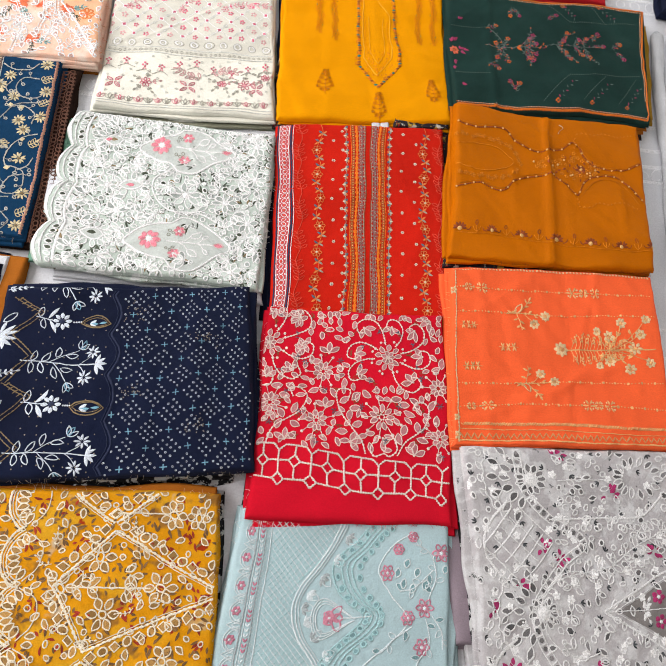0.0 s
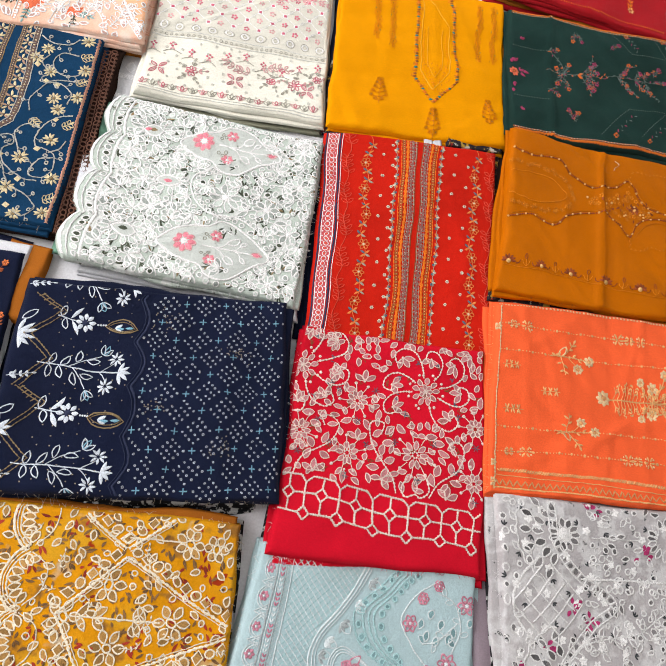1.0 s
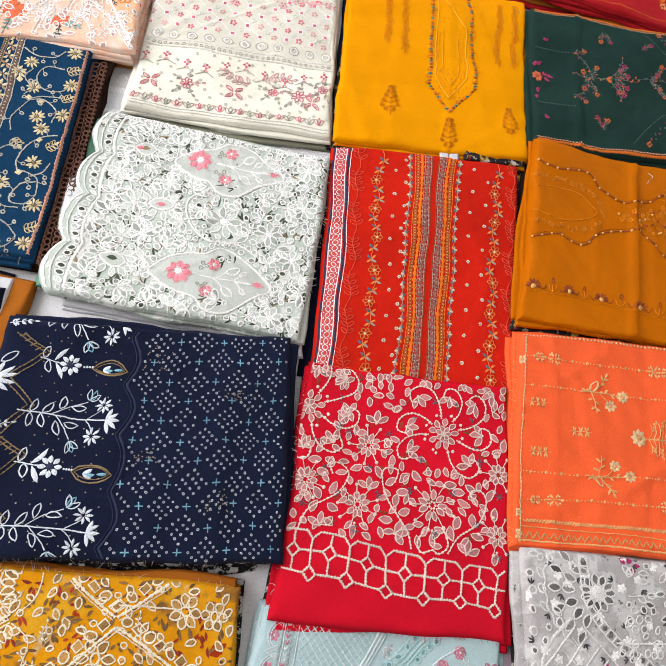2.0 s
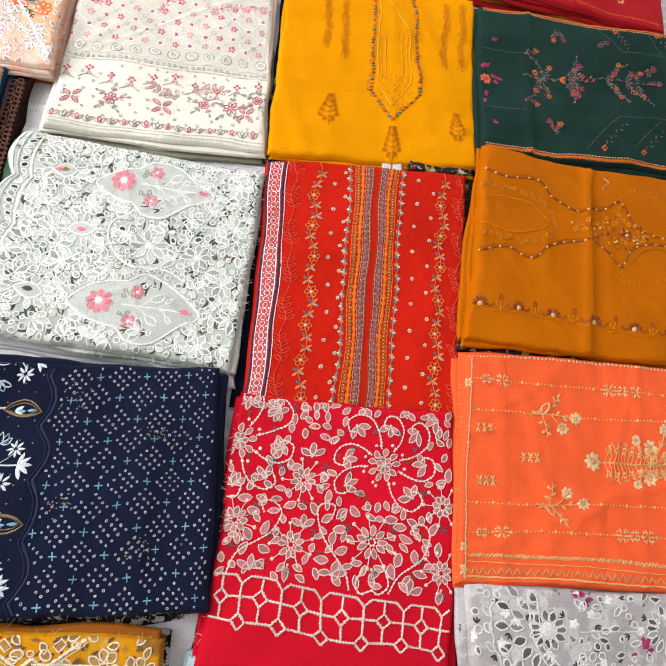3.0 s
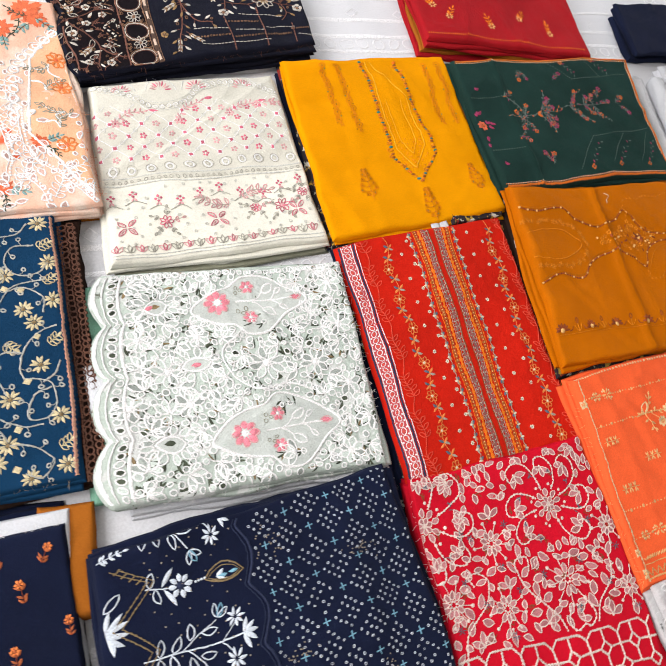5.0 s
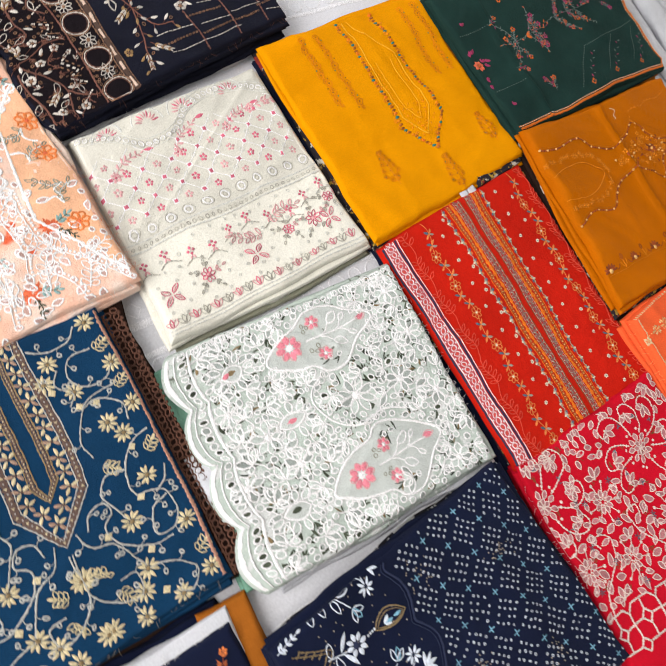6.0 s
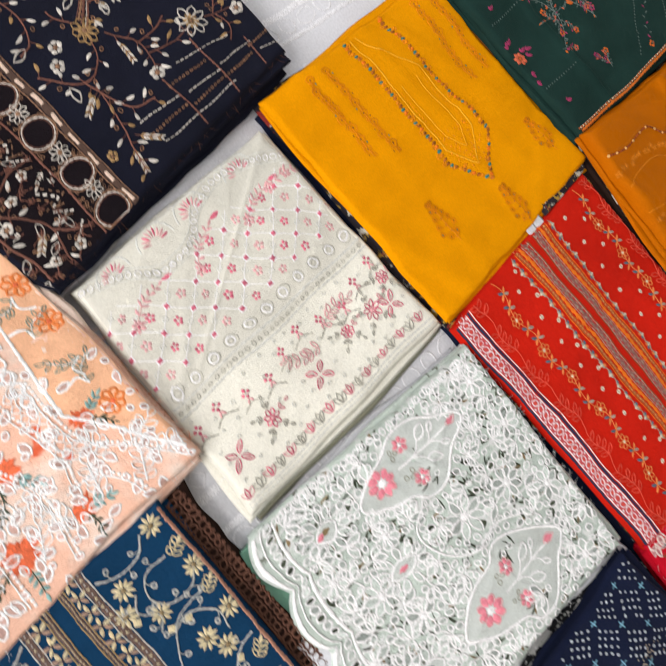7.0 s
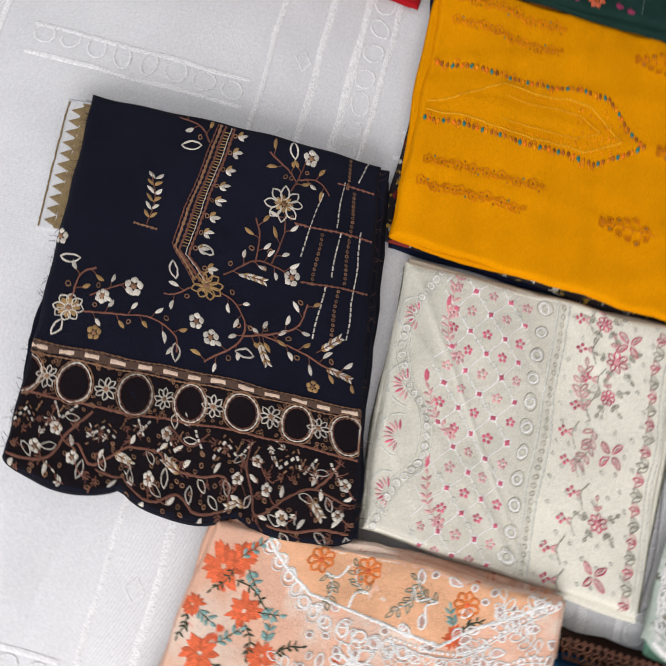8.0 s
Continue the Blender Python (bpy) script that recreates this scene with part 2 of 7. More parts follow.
tagged(box("floor", (-2.5, -2.6, -0.15), (2.6, 3.0, -0.006), FLOOR), "plain pale tiled room floor under the cloth", "floor")
# Ceiling and walls are unseen, added to close the room and bounce light.
tagged(box("ceiling", (-2.5, -2.6, 2.6), (2.6, 3.0, 2.75), WALL), "plain white painted ceiling", "ceiling")
tagged(box("wall_south", (-2.5, -2.6, -0.006), (2.6, -2.4, 2.6), WALL), "plain white painted wall", "wall")
tagged(box("wall_east", (2.4, -2.4, -0.006), (2.6, 2.8, 2.6), WALL), "plain white painted wall", "wall")


def wall_with_window(name, axis, fixed, outer, a0, a1, w0, w1, z0, z1):
    """A wall with one window opening through it, of four blocks in one mesh."""
    vs, fs = [], []
    for (p, q, lo, hi) in ((a0, w0, -0.006, 2.6), (w1, a1, -0.006, 2.6), (w0, w1, -0.006, z0), (w0, w1, z1, 2.6)):
        f0, f1 = min(fixed, outer), max(fixed, outer)
        x0, x1, y0, y1 = (f0, f1, p, q) if axis == "x" else (p, q, f0, f1)
        b = len(vs)
        vs += [(x0, y0, lo), (x1, y0, lo), (x1, y1, lo), (x0, y1, lo), (x0, y0, hi), (x1, y0, hi), (x1, y1, hi), (x0, y1, hi)]
        fs += [tuple(b + i for i in f) for f in ((3, 2, 1, 0), (4, 5, 6, 7), (0, 1, 5, 4), (1, 2, 6, 5), (2, 3, 7, 6), (3, 0, 4, 7))]
    return tagged(mesh_part(name, vs, fs, WALL, smooth=False), "white painted wall with an open window", "wall", kind="structure")


# West opening follows the light from the left; the north one is assumed.
wall_with_window("wall_west", "x", -2.3, -2.5, -2.4, 2.8, -0.8, 1.8, 0.95, 2.55)
wall_with_window("wall_north", "y", 2.8, 3.0, -2.5, 2.6, -1.4, 1.4, 0.95, 2.55)

# white tablecloth spread over the floor
sheet = Fold(((-1.5, 1.9), (1.6, 1.9), (1.6, -1.5), (-1.5, -1.5)), 0.0, round_=0.004, wave=0.0006, wobble=0.004, seed=3)
tablecloth = slab("tablecloth", sheet, -0.006, TABLE, None, step=0.02)
tagged(tablecloth, "white cotton tablecloth with woven lace stripes, spread flat", "tablecloth")

# ---- the folded suits ----
crimson, crimson_f = suit("folded_suit", "folded crimson cotton suit with white eyelet flower embroidery and lattice hem", ((-0.066, -0.187), (0.226, -0.185), (0.222, -0.528), (-0.087, -0.520)), 0.036, CRIMSON, ((CRIMSON, 0.002, 0.003, 0.004, 0), (CRIMSON, 0.003, 0.002, 0.001, 0.003), (MONO, 0.004, 0.003, -0.01, 0)), seed=1, wave=0.0044)
red, red_f = suit("folded_suit", "folded red cotton suit with striped orange placket and floral embroidered vines", ((-0.066, 0.179), (0.252, 0.212), (0.234, -0.188), (-0.069, -0.198)), 0.028, RED, ((DARKPRINT, -0.004, 0.008, 0, 0.012), (NAVY, 0.004, 0.006, 0, 0.005)), seed=2, creases=(("v", 0.64, -0.0022, 0.004), ("v", 0.25, -0.0016, 0.004)))
yellow, yellow_f = suit("folded_suit", "folded marigold yellow kurta with embroidered V neckline", ((-0.066, 0.545), (0.268, 0.569), (0.268, 0.219), (-0.066, 0.193)), 0.035, YELLOW, ((YELLOW, -0.006, 0.0, 0.006, -0.002), (DARKPRINT, 0.003, 0.002, 0.003, 0.002), (NAVY, 0.004, 0.002, 0.002, 0)), seed=3, creases=(("v", 0.38, 0.0016, 0.01), ("u", 0.56, 0.0026, 0.004), ("u", 0.27, 0.0022, 0.004), ("v", 0.72, -0.0014, 0.006)), wave=0.0058)
green, green_f = suit("folded_suit", "folded bottle green suit with tiny floral embroidery and orange gold border", ((0.270, 0.545), (0.722, 0.560), (0.680, 0.262), (0.267, 0.252)), 0.050, GREEN, ((GREEN, 0, 0.002, 0.002, 0.002), (RUST, -0.004, 0.004, 0.004, 0.004), (DARKBROWN, 0, 0.003, 0.008, 0)), seed=4, creases=(("u", 0.197, 0.0055, 0.005),), wave=0.0055)
mustard, mustard_f = suit("folded_suit", "folded mustard satin suit with beaded neckline and flower border", ((0.272, 0.250), (0.650, 0.240), (0.623, -0.080), (0.237, -0.079)), 0.054, MUSTARD, ((MUSTARD, 0.004, 0.002, 0.002, 0), (DARKPRINT, -0.004, 0, 0.006, 0), (DARKBROWN, 0.002, -0.004, 0.012, 0), (DARKBROWN, 0, 0, 0.006, 0)), seed=5, creases=(("u", 0.492, 0.0085, 0.006), ("v", 0.17, 0.0010, 0.004)), wave=0.0075)
orange, orange_f = suit("folded_suit", "folded coral orange silk suit with gold thread sprays and zigzag border", ((0.237, -0.101), (0.621, -0.084), (0.604, -0.400), (0.228, -0.406)), 0.050, ORANGE, ((ORANGE, 0.003, 0, 0.002, 0), (RUST, 0.006, 0, 0.003, 0), (ORANGE, 0, 0, 0, 0)), seed=6, creases=(("u", 0.33, 0.0026, 0.008), ("u", 0.55, -0.0022, 0.007), ("u", 0.15, 0.0024, 0.006), ("u", 0.44, 0.0016, 0.005), ("u", 0.24, -0.0016, 0.006), ("u", 0.7, 0.002, 0.007)), wave=0.0060)
grey, grey_f = suit("folded_suit", "folded grey printed lawn suit with white eyelet embroidery", ((0.240, -0.409), (0.607, -0.404), (0.560, -0.775), (0.255, -0.770)), 0.045, GREY, ((GREY, 0.008, 0, 0, 0), (MONO, 0.004, 0, 0, 0.004), (GREY, 0.010, 0, 0, 0)), seed=7)
ice, ice_f = suit("folded_suit", "folded pale ice blue suit with eyelets and pink flowers", ((-0.098, -0.500), (0.214, -0.515), (0.200, -0.830), (-0.140, -0.830)), 0.027, ICE, ((ICE, 0, 0.012, 0, 0), (ICE, 0.002, 0.020, 0, 0)), seed=8)
amber, amber_f = suit("folded_suit", "folded amber yellow printed suit with cream eyelet embroidery", ((-0.500, -0.484), (-0.130, -0.487), (-0.120, -0.840), (-0.480, -0.830)), 0.035, AMBER, ((RUST, 0, -0.002, 0, 0.006), (AMBER, 0, 0.004, 0, 0), (MONO, 0, 0.002, 0, 0.004)), seed=9)
navy, navy_f = suit("folded_suit", "folded navy blue suit with dotted diamonds and white floral hem", ((-0.468, -0.180), (-0.098, -0.160), (-0.080, -0.448), (-0.466, -0.478)), 0.047, NAVY, ((NAVY, 0, 0.003, 0.002, 0), (NAVY, 0, 0.002, -0.004, 0), (MONO, 0, -0.03, 0.008, 0), (MONO, 0, -0.035, 0.012, 0)), seed=10, creases=(("u", 0.62, -0.0028, 0.005), ("u", 0.78, 0.0028, 0.006), ("u", 0.9, -0.002, 0.005), ("v", 0.45, 0.0018, 0.01)), wave=0.0056)
mint, mint_f = suit("folded_suit", "folded mint printed suit with dense white eyelet lace and scalloped edge", ((-0.405, 0.167), (-0.070, 0.156), (-0.088, -0.155), (-0.438, -0.134)), 0.032, MINT, ((MINT, 0, 0.003, 0.002, 0), (MINT_PLAIN, 0.022, -0.003, -0.01, -0.01), (WHITECLOTH, -0.02, -0.004, 0.006, 0)), seed=11, scallop=(0.020, 4))
ivory, ivory_f = suit("folded_suit", "folded ivory net suit with pink floral lattice embroidery", ((-0.380, 0.495), (-0.086, 0.522), (-0.075, 0.198), (-0.391, 0.181)), 0.027, IVORY, ((IVORY, 0.002, 0.001, 0.003, 0), (OLIVE, 0, 0, 0.008, 0)), seed=12)
peach, peach_f = suit("folded_suit", "folded peach printed suit with coral flowers and white eyelet embroidery", ((-0.780, 0.660), (-0.410, 0.640), (-0.396, 0.272), (-0.770, 0.240)), 0.045, PEACH, ((PEACH, 0, 0.003, 0.004, 0), (PEACH, 0, 0, 0.002, 0), (RUST, 0, -0.004, -0.004, 0)), seed=13)
blue, blue_f = suit("folded_suit", "folded teal blue suit with golden vine embroidery and brown lace trim", ((-0.760, 0.260), (-0.453, 0.262), (-0.463, -0.094), (-0.780, -0.090)), 0.038, BLUE, ((BLUE, 0, 0.001, 0.002, 0), (DARKBROWN, 0, 0.022, 0, 0), (DARKBROWN, 0, 0.024, 0, 0)), seed=14)
black, black_f = suit("folded_suit", "folded black navy suit with metallic floral embroidery and medallion border", ((-0.414, 0.870), (-0.008, 0.913), (0.006, 0.576), (-0.398, 0.500)), 0.046, BLACK, ((BLACK, -0.004, 0.003, 0.004, -0.004), (BLACK, -0.006, 0, 0.004, 0), (WHITECLOTH, 0.004, -0.03, 0, 0)), seed=15, scallop=(0.019, 3))
maroon, maroon_f = suit("folded_suit", "folded maroon red silk suit with small orange flowers", ((0.262, 0.900), (0.660, 0.900), (0.640, 0.575), (0.240, 0.600)), 0.045, MAROON, ((MAROON, 0.002, 0, 0.008, 0), (RUST, -0.004, 0, 0.004, 0), (MAROON, 0.002, 0, 0.01, 0)), seed=16)
small_navy, small_navy_f = suit("folded_suit", "folded navy suit with orange flower prints and a white lining edge", ((-0.780, -0.118), (-0.490, -0.140), (-0.485, -0.420), (-0.790, -0.420)), 0.030, NAVY, ((WHITECLOTH, 0, 0.002, 0, 0.022), (NAVY, 0, 0, 0, 0.026)), seed=17)
rust, rust_f = suit("folded_cloth", "small folded rust orange cloth between the suits", ((-0.520, -0.112), (-0.460, -0.122), (-0.466, -0.240), (-0.520, -0.240)), 0.020, RUST, ((RUST, 0, 0, 0, 0),), seed=18)


tagged(tablecloth, category="tablecloth", kind="structure")
mauve, mauve_f = suit("folded_cloth", "folded mauve grey cotton cloth under the grey suit", ((0.205, -0.440), (0.320, -0.440), (0.320, -0.695), (0.222, -0.690)), 0.016, MAUVE, ((MAUVE, 0, 0, 0.003, 0),), seed=19)
PLASTIC = cloth("cloudy_plastic_film", (0.74, 0.75, 0.77), vary=0.12, rough=0.16, spec=0.6, bump=0.9)
packets = []
for label_, c_, z_, m_, sd in (("clear plastic packet of pale grey cloth, crumpled film", ((0.850, 0.570), (1.060, 0.580), (1.040, 0.250), (0.835, 0.250)), 0.026, PLASTIC, 41), ("folded dark navy cloth beside plastic packets", ((0.800, 0.740), (1.020, 0.750), (1.000, 0.600), (0.785, 0.590)), 0.040, NAVY, 43), ("folded olive gold cloth tucked under the green suit", ((0.680, 0.545), (0.738, 0.550), (0.712, 0.285), (0.660, 0.285)), 0.026, OLIVEGOLD, 44)):
    packets.append(suit("plastic_packet" if m_ is PLASTIC else "folded_cloth", label_, c_, z_, m_, ((WHITECLOTH if m_ is PLASTIC else m_, -0.004, -0.004, -0.004, -0.004),), seed=sd, wave=0.005, wobble=0.006, group="wrapped goods beside the suits"))
for x_ in (0.112, 0.129):
    tag_fold = Fold(((x_, 0.211), (x_ + 0.013, 0.212), (x_ + 0.0135, 0.192), (x_ + 0.0005, 0.191)), 0.0298, round_=0.001, wave=0.0002, wobble=0.0, seed=50)
    tagged(slab("paper_tag", tag_fold, 0.0285, WHITECLOTH, None, step=0.005), "small white paper tag tucked between two suits", "tag", "paper tags")


def tube(name, a, z_, r, mat, label, category, seed):
    """A soft roll lying on the cloth along a bent line, with crumpled skin."""
    rng = np.random.RandomState(seed)
    pts = path_line(a)
    verts, faces, m = [], [], 18
    ph = rng.uniform(0, 6.3, 6)
    for k, (x, y) in enumerate(pts):
        q = pts[min(k + 1, len(pts) - 1)] - pts[max(k - 1, 0)]
        q = q / np.linalg.norm(q)
        end = 0.35 if k in (0, len(pts) - 1) else 1.0
        for i in range(m):
            t = 2 * math.pi * i / m
            rr = r * end * (1 + 0.10 * math.sin(3 * t + k * 0.35 + ph[0]) + 0.06 * math.sin(5 * t - k * 0.7 + ph[1]) + 0.05 * math.sin(k * 1.3 + ph[2]))
            verts.append((x - q[1] * rr * math.cos(t), y + q[0] * rr * math.cos(t), max(0.0, z_ + rr * math.sin(t))))
    for k in range(len(pts) - 1):
        faces += [(k * m + i, k * m + (i + 1) % m, (k + 1) * m + (i + 1) % m, (k + 1) * m + i) for i in range(m)]
    faces += [tuple(range(m - 1, -1, -1)), tuple((len(pts) - 1) * m + i for i in range(m))]
    return tagged(mesh_part(name, verts, faces, mat), label, category)


def path_line(a, n=40):
    a = np.array(a, float)
    t = np.linspace(0, len(a) - 1, n)
    return np.stack([np.interp(t, range(len(a)), a[:, 0]), np.interp(t, range(len(a)), a[:, 1])], -1)


tube("plastic_roll", ((0.772, 0.545), (0.752, 0.40), (0.735, 0.20), (0.715, 0.05), (0.700, -0.14)), 0.012, 0.013, PLASTIC, "long roll of white cloth in crumpled clear plastic film", "plastic roll", 61)
tube("plastic_roll", ((0.822, 0.540), (0.800, 0.36), (0.780, 0.18), (0.765, -0.05)), 0.016, 0.018, PLASTIC, "roll of white cloth in clear plastic beside another roll", "plastic roll", 62)

trim_f = Fold(((-0.170, 0.928), (-0.016, 0.942), (-0.010, 0.895), (-0.166, 0.885)), 0.034, round_=0.003, wave=0.001, wobble=0.002, seed=33)
slab("trim_fold", trim_f, 0.022, WHITECLOTH, black, step=0.01)


# Front strip stands for white plastic film, side strip for a white frill.
for c_, z_, sd in ((((-0.215, -0.135), (-0.085, -0.145), (-0.081, -0.170), (-0.200, -0.156)), 0.018, 71), (((-0.452, 0.050), (-0.395, 0.058), (-0.395, -0.022), (-0.448, -0.012)), 0.023, 72)):
    slab("lining_edge", Fold(c_, z_, round_=0.003, wave=0.006, wobble=0.007, seed=sd), z_ - 0.009, WHITECLOTH, mint, "crumpled white lining edge", step=0.005)


slab("net_edge", Fold(((-0.285, 0.893), (-0.215, 0.901), (-0.150, 0.880), (-0.345, 0.864)), 0.038, round_=0.004, wave=0.004, wobble=0.010, seed=74), 0.028, BLACK, black, "black net edge with frayed threads", step=0.005)
slab("printed_edge", Fold(((0.150, 0.219), (0.262, 0.231), (0.258, 0.212), (0.154, 0.201)), 0.0300, round_=0.003, wave=0.004, wobble=0.005, seed=75), 0.022, DARKPRINT, yellow, "ruffled dark printed edge", step=0.004)


# ---- embroidery ----
def path_(ctrl, step=0.3, closed=False):
    """A smooth curve through a few points, as complex numbers in centimetres."""
    c = [complex(*p) if isinstance(p, tuple) else complex(p) for p in ctrl]
    n = len(c)
    out = []
    for i in range(n if closed else n - 1):
        if closed:
            p0, p1, p2, p3 = c[i - 1], c[i], c[(i + 1) % n], c[(i + 2) % n]
        else:
            p1, p2 = c[i], c[i + 1]
            p0 = c[i - 1] if i else 2 * p1 - p2
            p3 = c[i + 2] if i + 2 < n else 2 * p2 - p1
        k = max(2, int(abs(p2 - p1) / step))
        for t in np.arange(k) / k:
            out.append(0.5 * (2 * p1 + (p2 - p0) * t + (2 * p0 - 5 * p1 + 4 * p2 - p3) * t * t + (3 * p1 - p0 - 3 * p2 + p3) * t ** 3))
    if not closed:
        out.append(c[-1])
    return np.array(out)


def poly(ctrl, step=0.3, closed=False):
    """A curve of straight runs."""
    c = [complex(*p) for p in ctrl]
    if closed:
        c.append(c[0])
    out = []
    for a, b in zip(c, c[1:]):
        k = max(1, int(abs(b - a) / step))
        out += [a + (b - a) * i / k for i in range(k)]
    if not closed:
        out.append(c[-1])
    return np.array(out)


def turn(deg):
    return complex(math.cos(radians(deg)), math.sin(radians(deg)))


class Stitch:
    """Embroidery on a Fold's top face, in centimetres from its front left corner. A key is (part's name, material)."""

    def __init__(self, thing, fold, seed=0):
        self.thing, self.fold, self.bags = thing, fold, {}
        self.w, self.h = fold.w * 100, fold.h * 100
        self.rng = np.random.RandomState(seed)
        self.motif, self.count = None, 0

    def begin(self):
        """Shapes drawn until end() belong to one motif."""
        if self.motif is not None:
            return False
        self.count += 1
        self.motif = self.count
        return True

    def end(self, own):
        if own:
            self.motif = None

    def put(self, key, pts, ups, faces):
        mid = np.mean(pts)
        if not (-0.3 < mid.real < self.w + 0.3 and -0.3 < mid.imag < self.h + 0.3):
            return
        own = self.begin()
        bag = self.bags.setdefault(key, {}).setdefault(self.motif, [[], [], [], 0])
        self.end(own)
        bag[0].append(np.asarray(pts))
        bag[1].append(np.asarray(ups, float))
        bag[2] += [tuple(i + bag[3] for i in f) for f in faces]
        bag[3] += len(pts)

    def line(self, key, pts, w=0.2, up=0.0009, closed=False, bead=0.0, base=0.0002):
        p = np.asarray(pts)
        n = len(p)
        if n < 2:
            return
        t = (np.roll(p, -1) - np.roll(p, 1)) if closed else np.gradient(p)
        nor = 1j * t / (np.abs(t) + 1e-9)
        p = p + (self.rng.normal(0, 0.018, n) + 1j * self.rng.normal(0, 0.018, n))
        wide = w / 2 * (1 + bead * np.where(np.arange(n) % 2, -1, 1)) * self.rng.uniform(0.8, 1.15, n)
        high = up * (1 + 0.5 * bead * np.where(np.arange(n) % 2, -1, 1))
        q = np.concatenate([p - nor * wide, p, p + nor * wide])
        ups = np.concatenate([np.full(n, base), base + high * np.ones(n), np.full(n, base)])
        faces = []
        for k in range(n if closed else n - 1):
            m = (k + 1) % n
            faces += [(k, m, n + m, n + k), (n + k, n + m, 2 * n + m, 2 * n + k)]
        self.put(key, q, ups, faces)

    def blob(self, key, outline, up=0.0008, base=0.0002):
        o = np.asarray(outline)
        n = len(o)
        c = o.mean()
        rings = max(2, int(np.abs(o - c).max() / 0.6))
        q, ups = [o], [np.full(n, base)]
        for k in range(1, rings):
            q.append(c + (o - c) * (1 - k / rings) * (1.1 if rings == 2 else 1.0))
            ups.append(np.full(n, base + up * 0.85))
        faces = [(r * n + k, r * n + (k + 1) % n, (r + 1) * n + (k + 1) % n, (r + 1) * n + k) for r in range(rings - 1) for k in range(n)]
        last = (rings - 1) * n
        faces += [(last + k, last + (k + 1) % n, rings * n) for k in range(n)]
        self.put(key, np.concatenate(q + [[c]]), np.concatenate(ups + [[base + up]]), faces)

    def leaf_outline(self, o, deg, long, wide, n=7):
        t = np.linspace(0, 1, n)
        half = wide / 2 * np.clip(np.sin(np.pi * t ** self.rng.uniform(0.85, 1.15)), 0, 1) ** 0.72
        bow = 1j * self.rng.uniform(-0.09, 0.09) * long * np.sin(np.pi * t)
        z = np.concatenate([long * t + bow - 1j * half, (long * t + bow + 1j * half)[-2:0:-1]])
        return complex(*o) + z * turn(deg) if isinstance(o, tuple) else o + z * turn(deg)

    def leaf(self, key, o, deg, long, wide, up=0.0008):
        self.blob(key, self.leaf_outline(o, deg, long, wide, 5), up)

    def eye(self, key, o, deg, long, wide, w=0.16, fill=None):
        q = self.leaf_outline(o, deg, long, wide, 7)
        self.line(key, q, w, 0.0009, True)
        if fill:
            self.blob(fill, q, 0.0001, 0.0002)

    def ring(self, key, o, r, w=0.15, n=10, fill=None):
        o = complex(*o) if isinstance(o, tuple) else o
        q = o + r * np.exp(2j * np.pi * np.arange(n) / n)
        q = o + (q - o + self.rng.uniform(-0.2, 0.2) * np.conj(q - o) * turn(self.rng.uniform(0, 360))) * self.rng.uniform(0.9, 1.1)
        self.line(key, q, w, 0.0009, True)
        if fill:
            self.blob(fill, q, 0.0001, 0.0002)

    def dot(self, key, o, r=0.15, n=6, up=0.0009, deg=0):
        o = complex(*o) if isinstance(o, tuple) else o
        self.blob(key, o + r * np.exp(2j * np.pi * np.arange(n) / n) * turn(deg), up)

    def flower(self, key, o, r, n=6, wide=None, eye=False, centre=None, deg=0, fill=None, inner=0.22, w=0.14):
        o = complex(*o) if isinstance(o, tuple) else o
        wide = wide or 2 * math.pi * r * 0.62 / n
        own = self.begin()
        for k in range(n):
            d = deg + 360 * k / n + self.rng.uniform(-4, 4)
            if eye:
                self.eye(key, o + r * inner * turn(d), d, r * (1 - inner), wide, w, fill)
            else:
                self.leaf(key, o + r * inner * turn(d), d, r * (1 - inner), wide)
        if centre:
            self.dot(centre, o, r * inner * 1.1, 7, 0.0012)
        self.end(own)

    def sprig(self, stem, leaf, o, deg, long, pairs=3, size=0.9, wide=0.4, eye=False, bend=0.0, w=0.1, fill=None, tip=True, spread=48):
        o = complex(*o) if isinstance(o, tuple) else o
        pts = path_([o, o + long * 0.5 * turn(deg + bend), o + long * turn(deg)], 0.3)
        own = self.begin()
        self.line(stem, pts, w)
        for k in range(pairs):
            p = pts[int((k + 0.6) / (pairs + 0.3) * (len(pts) - 1))]
            for s_ in (-1, 1):
                d = deg + s_ * spread + self.rng.uniform(-10, 10)
                z = size * self.rng.uniform(0.85, 1.15)
                if eye:
                    self.eye(leaf, p, d, z, wide, fill=fill)
                else:
                    self.leaf(leaf, p, d, z, wide)
        if tip:
            if eye:
                self.eye(leaf, pts[-1], deg, size, wide, fill=fill)
            else:
                self.leaf(leaf, pts[-1], deg, size, wide)
        self.end(own)

    def scatter(self, gap, x0, x1, y0, y1, avoid=(), tries=4000):
        """Uneven points at least gap apart; avoid: rows of (x, y, r)."""
        got = []
        for _ in range(tries):
            p = complex(self.rng.uniform(x0, x1), self.rng.uniform(y0, y1))
            if all(abs(p - complex(a, b)) > r for a, b, r in avoid) and all(abs(p - q) > gap for q in got):
                got.append(p)
        return got

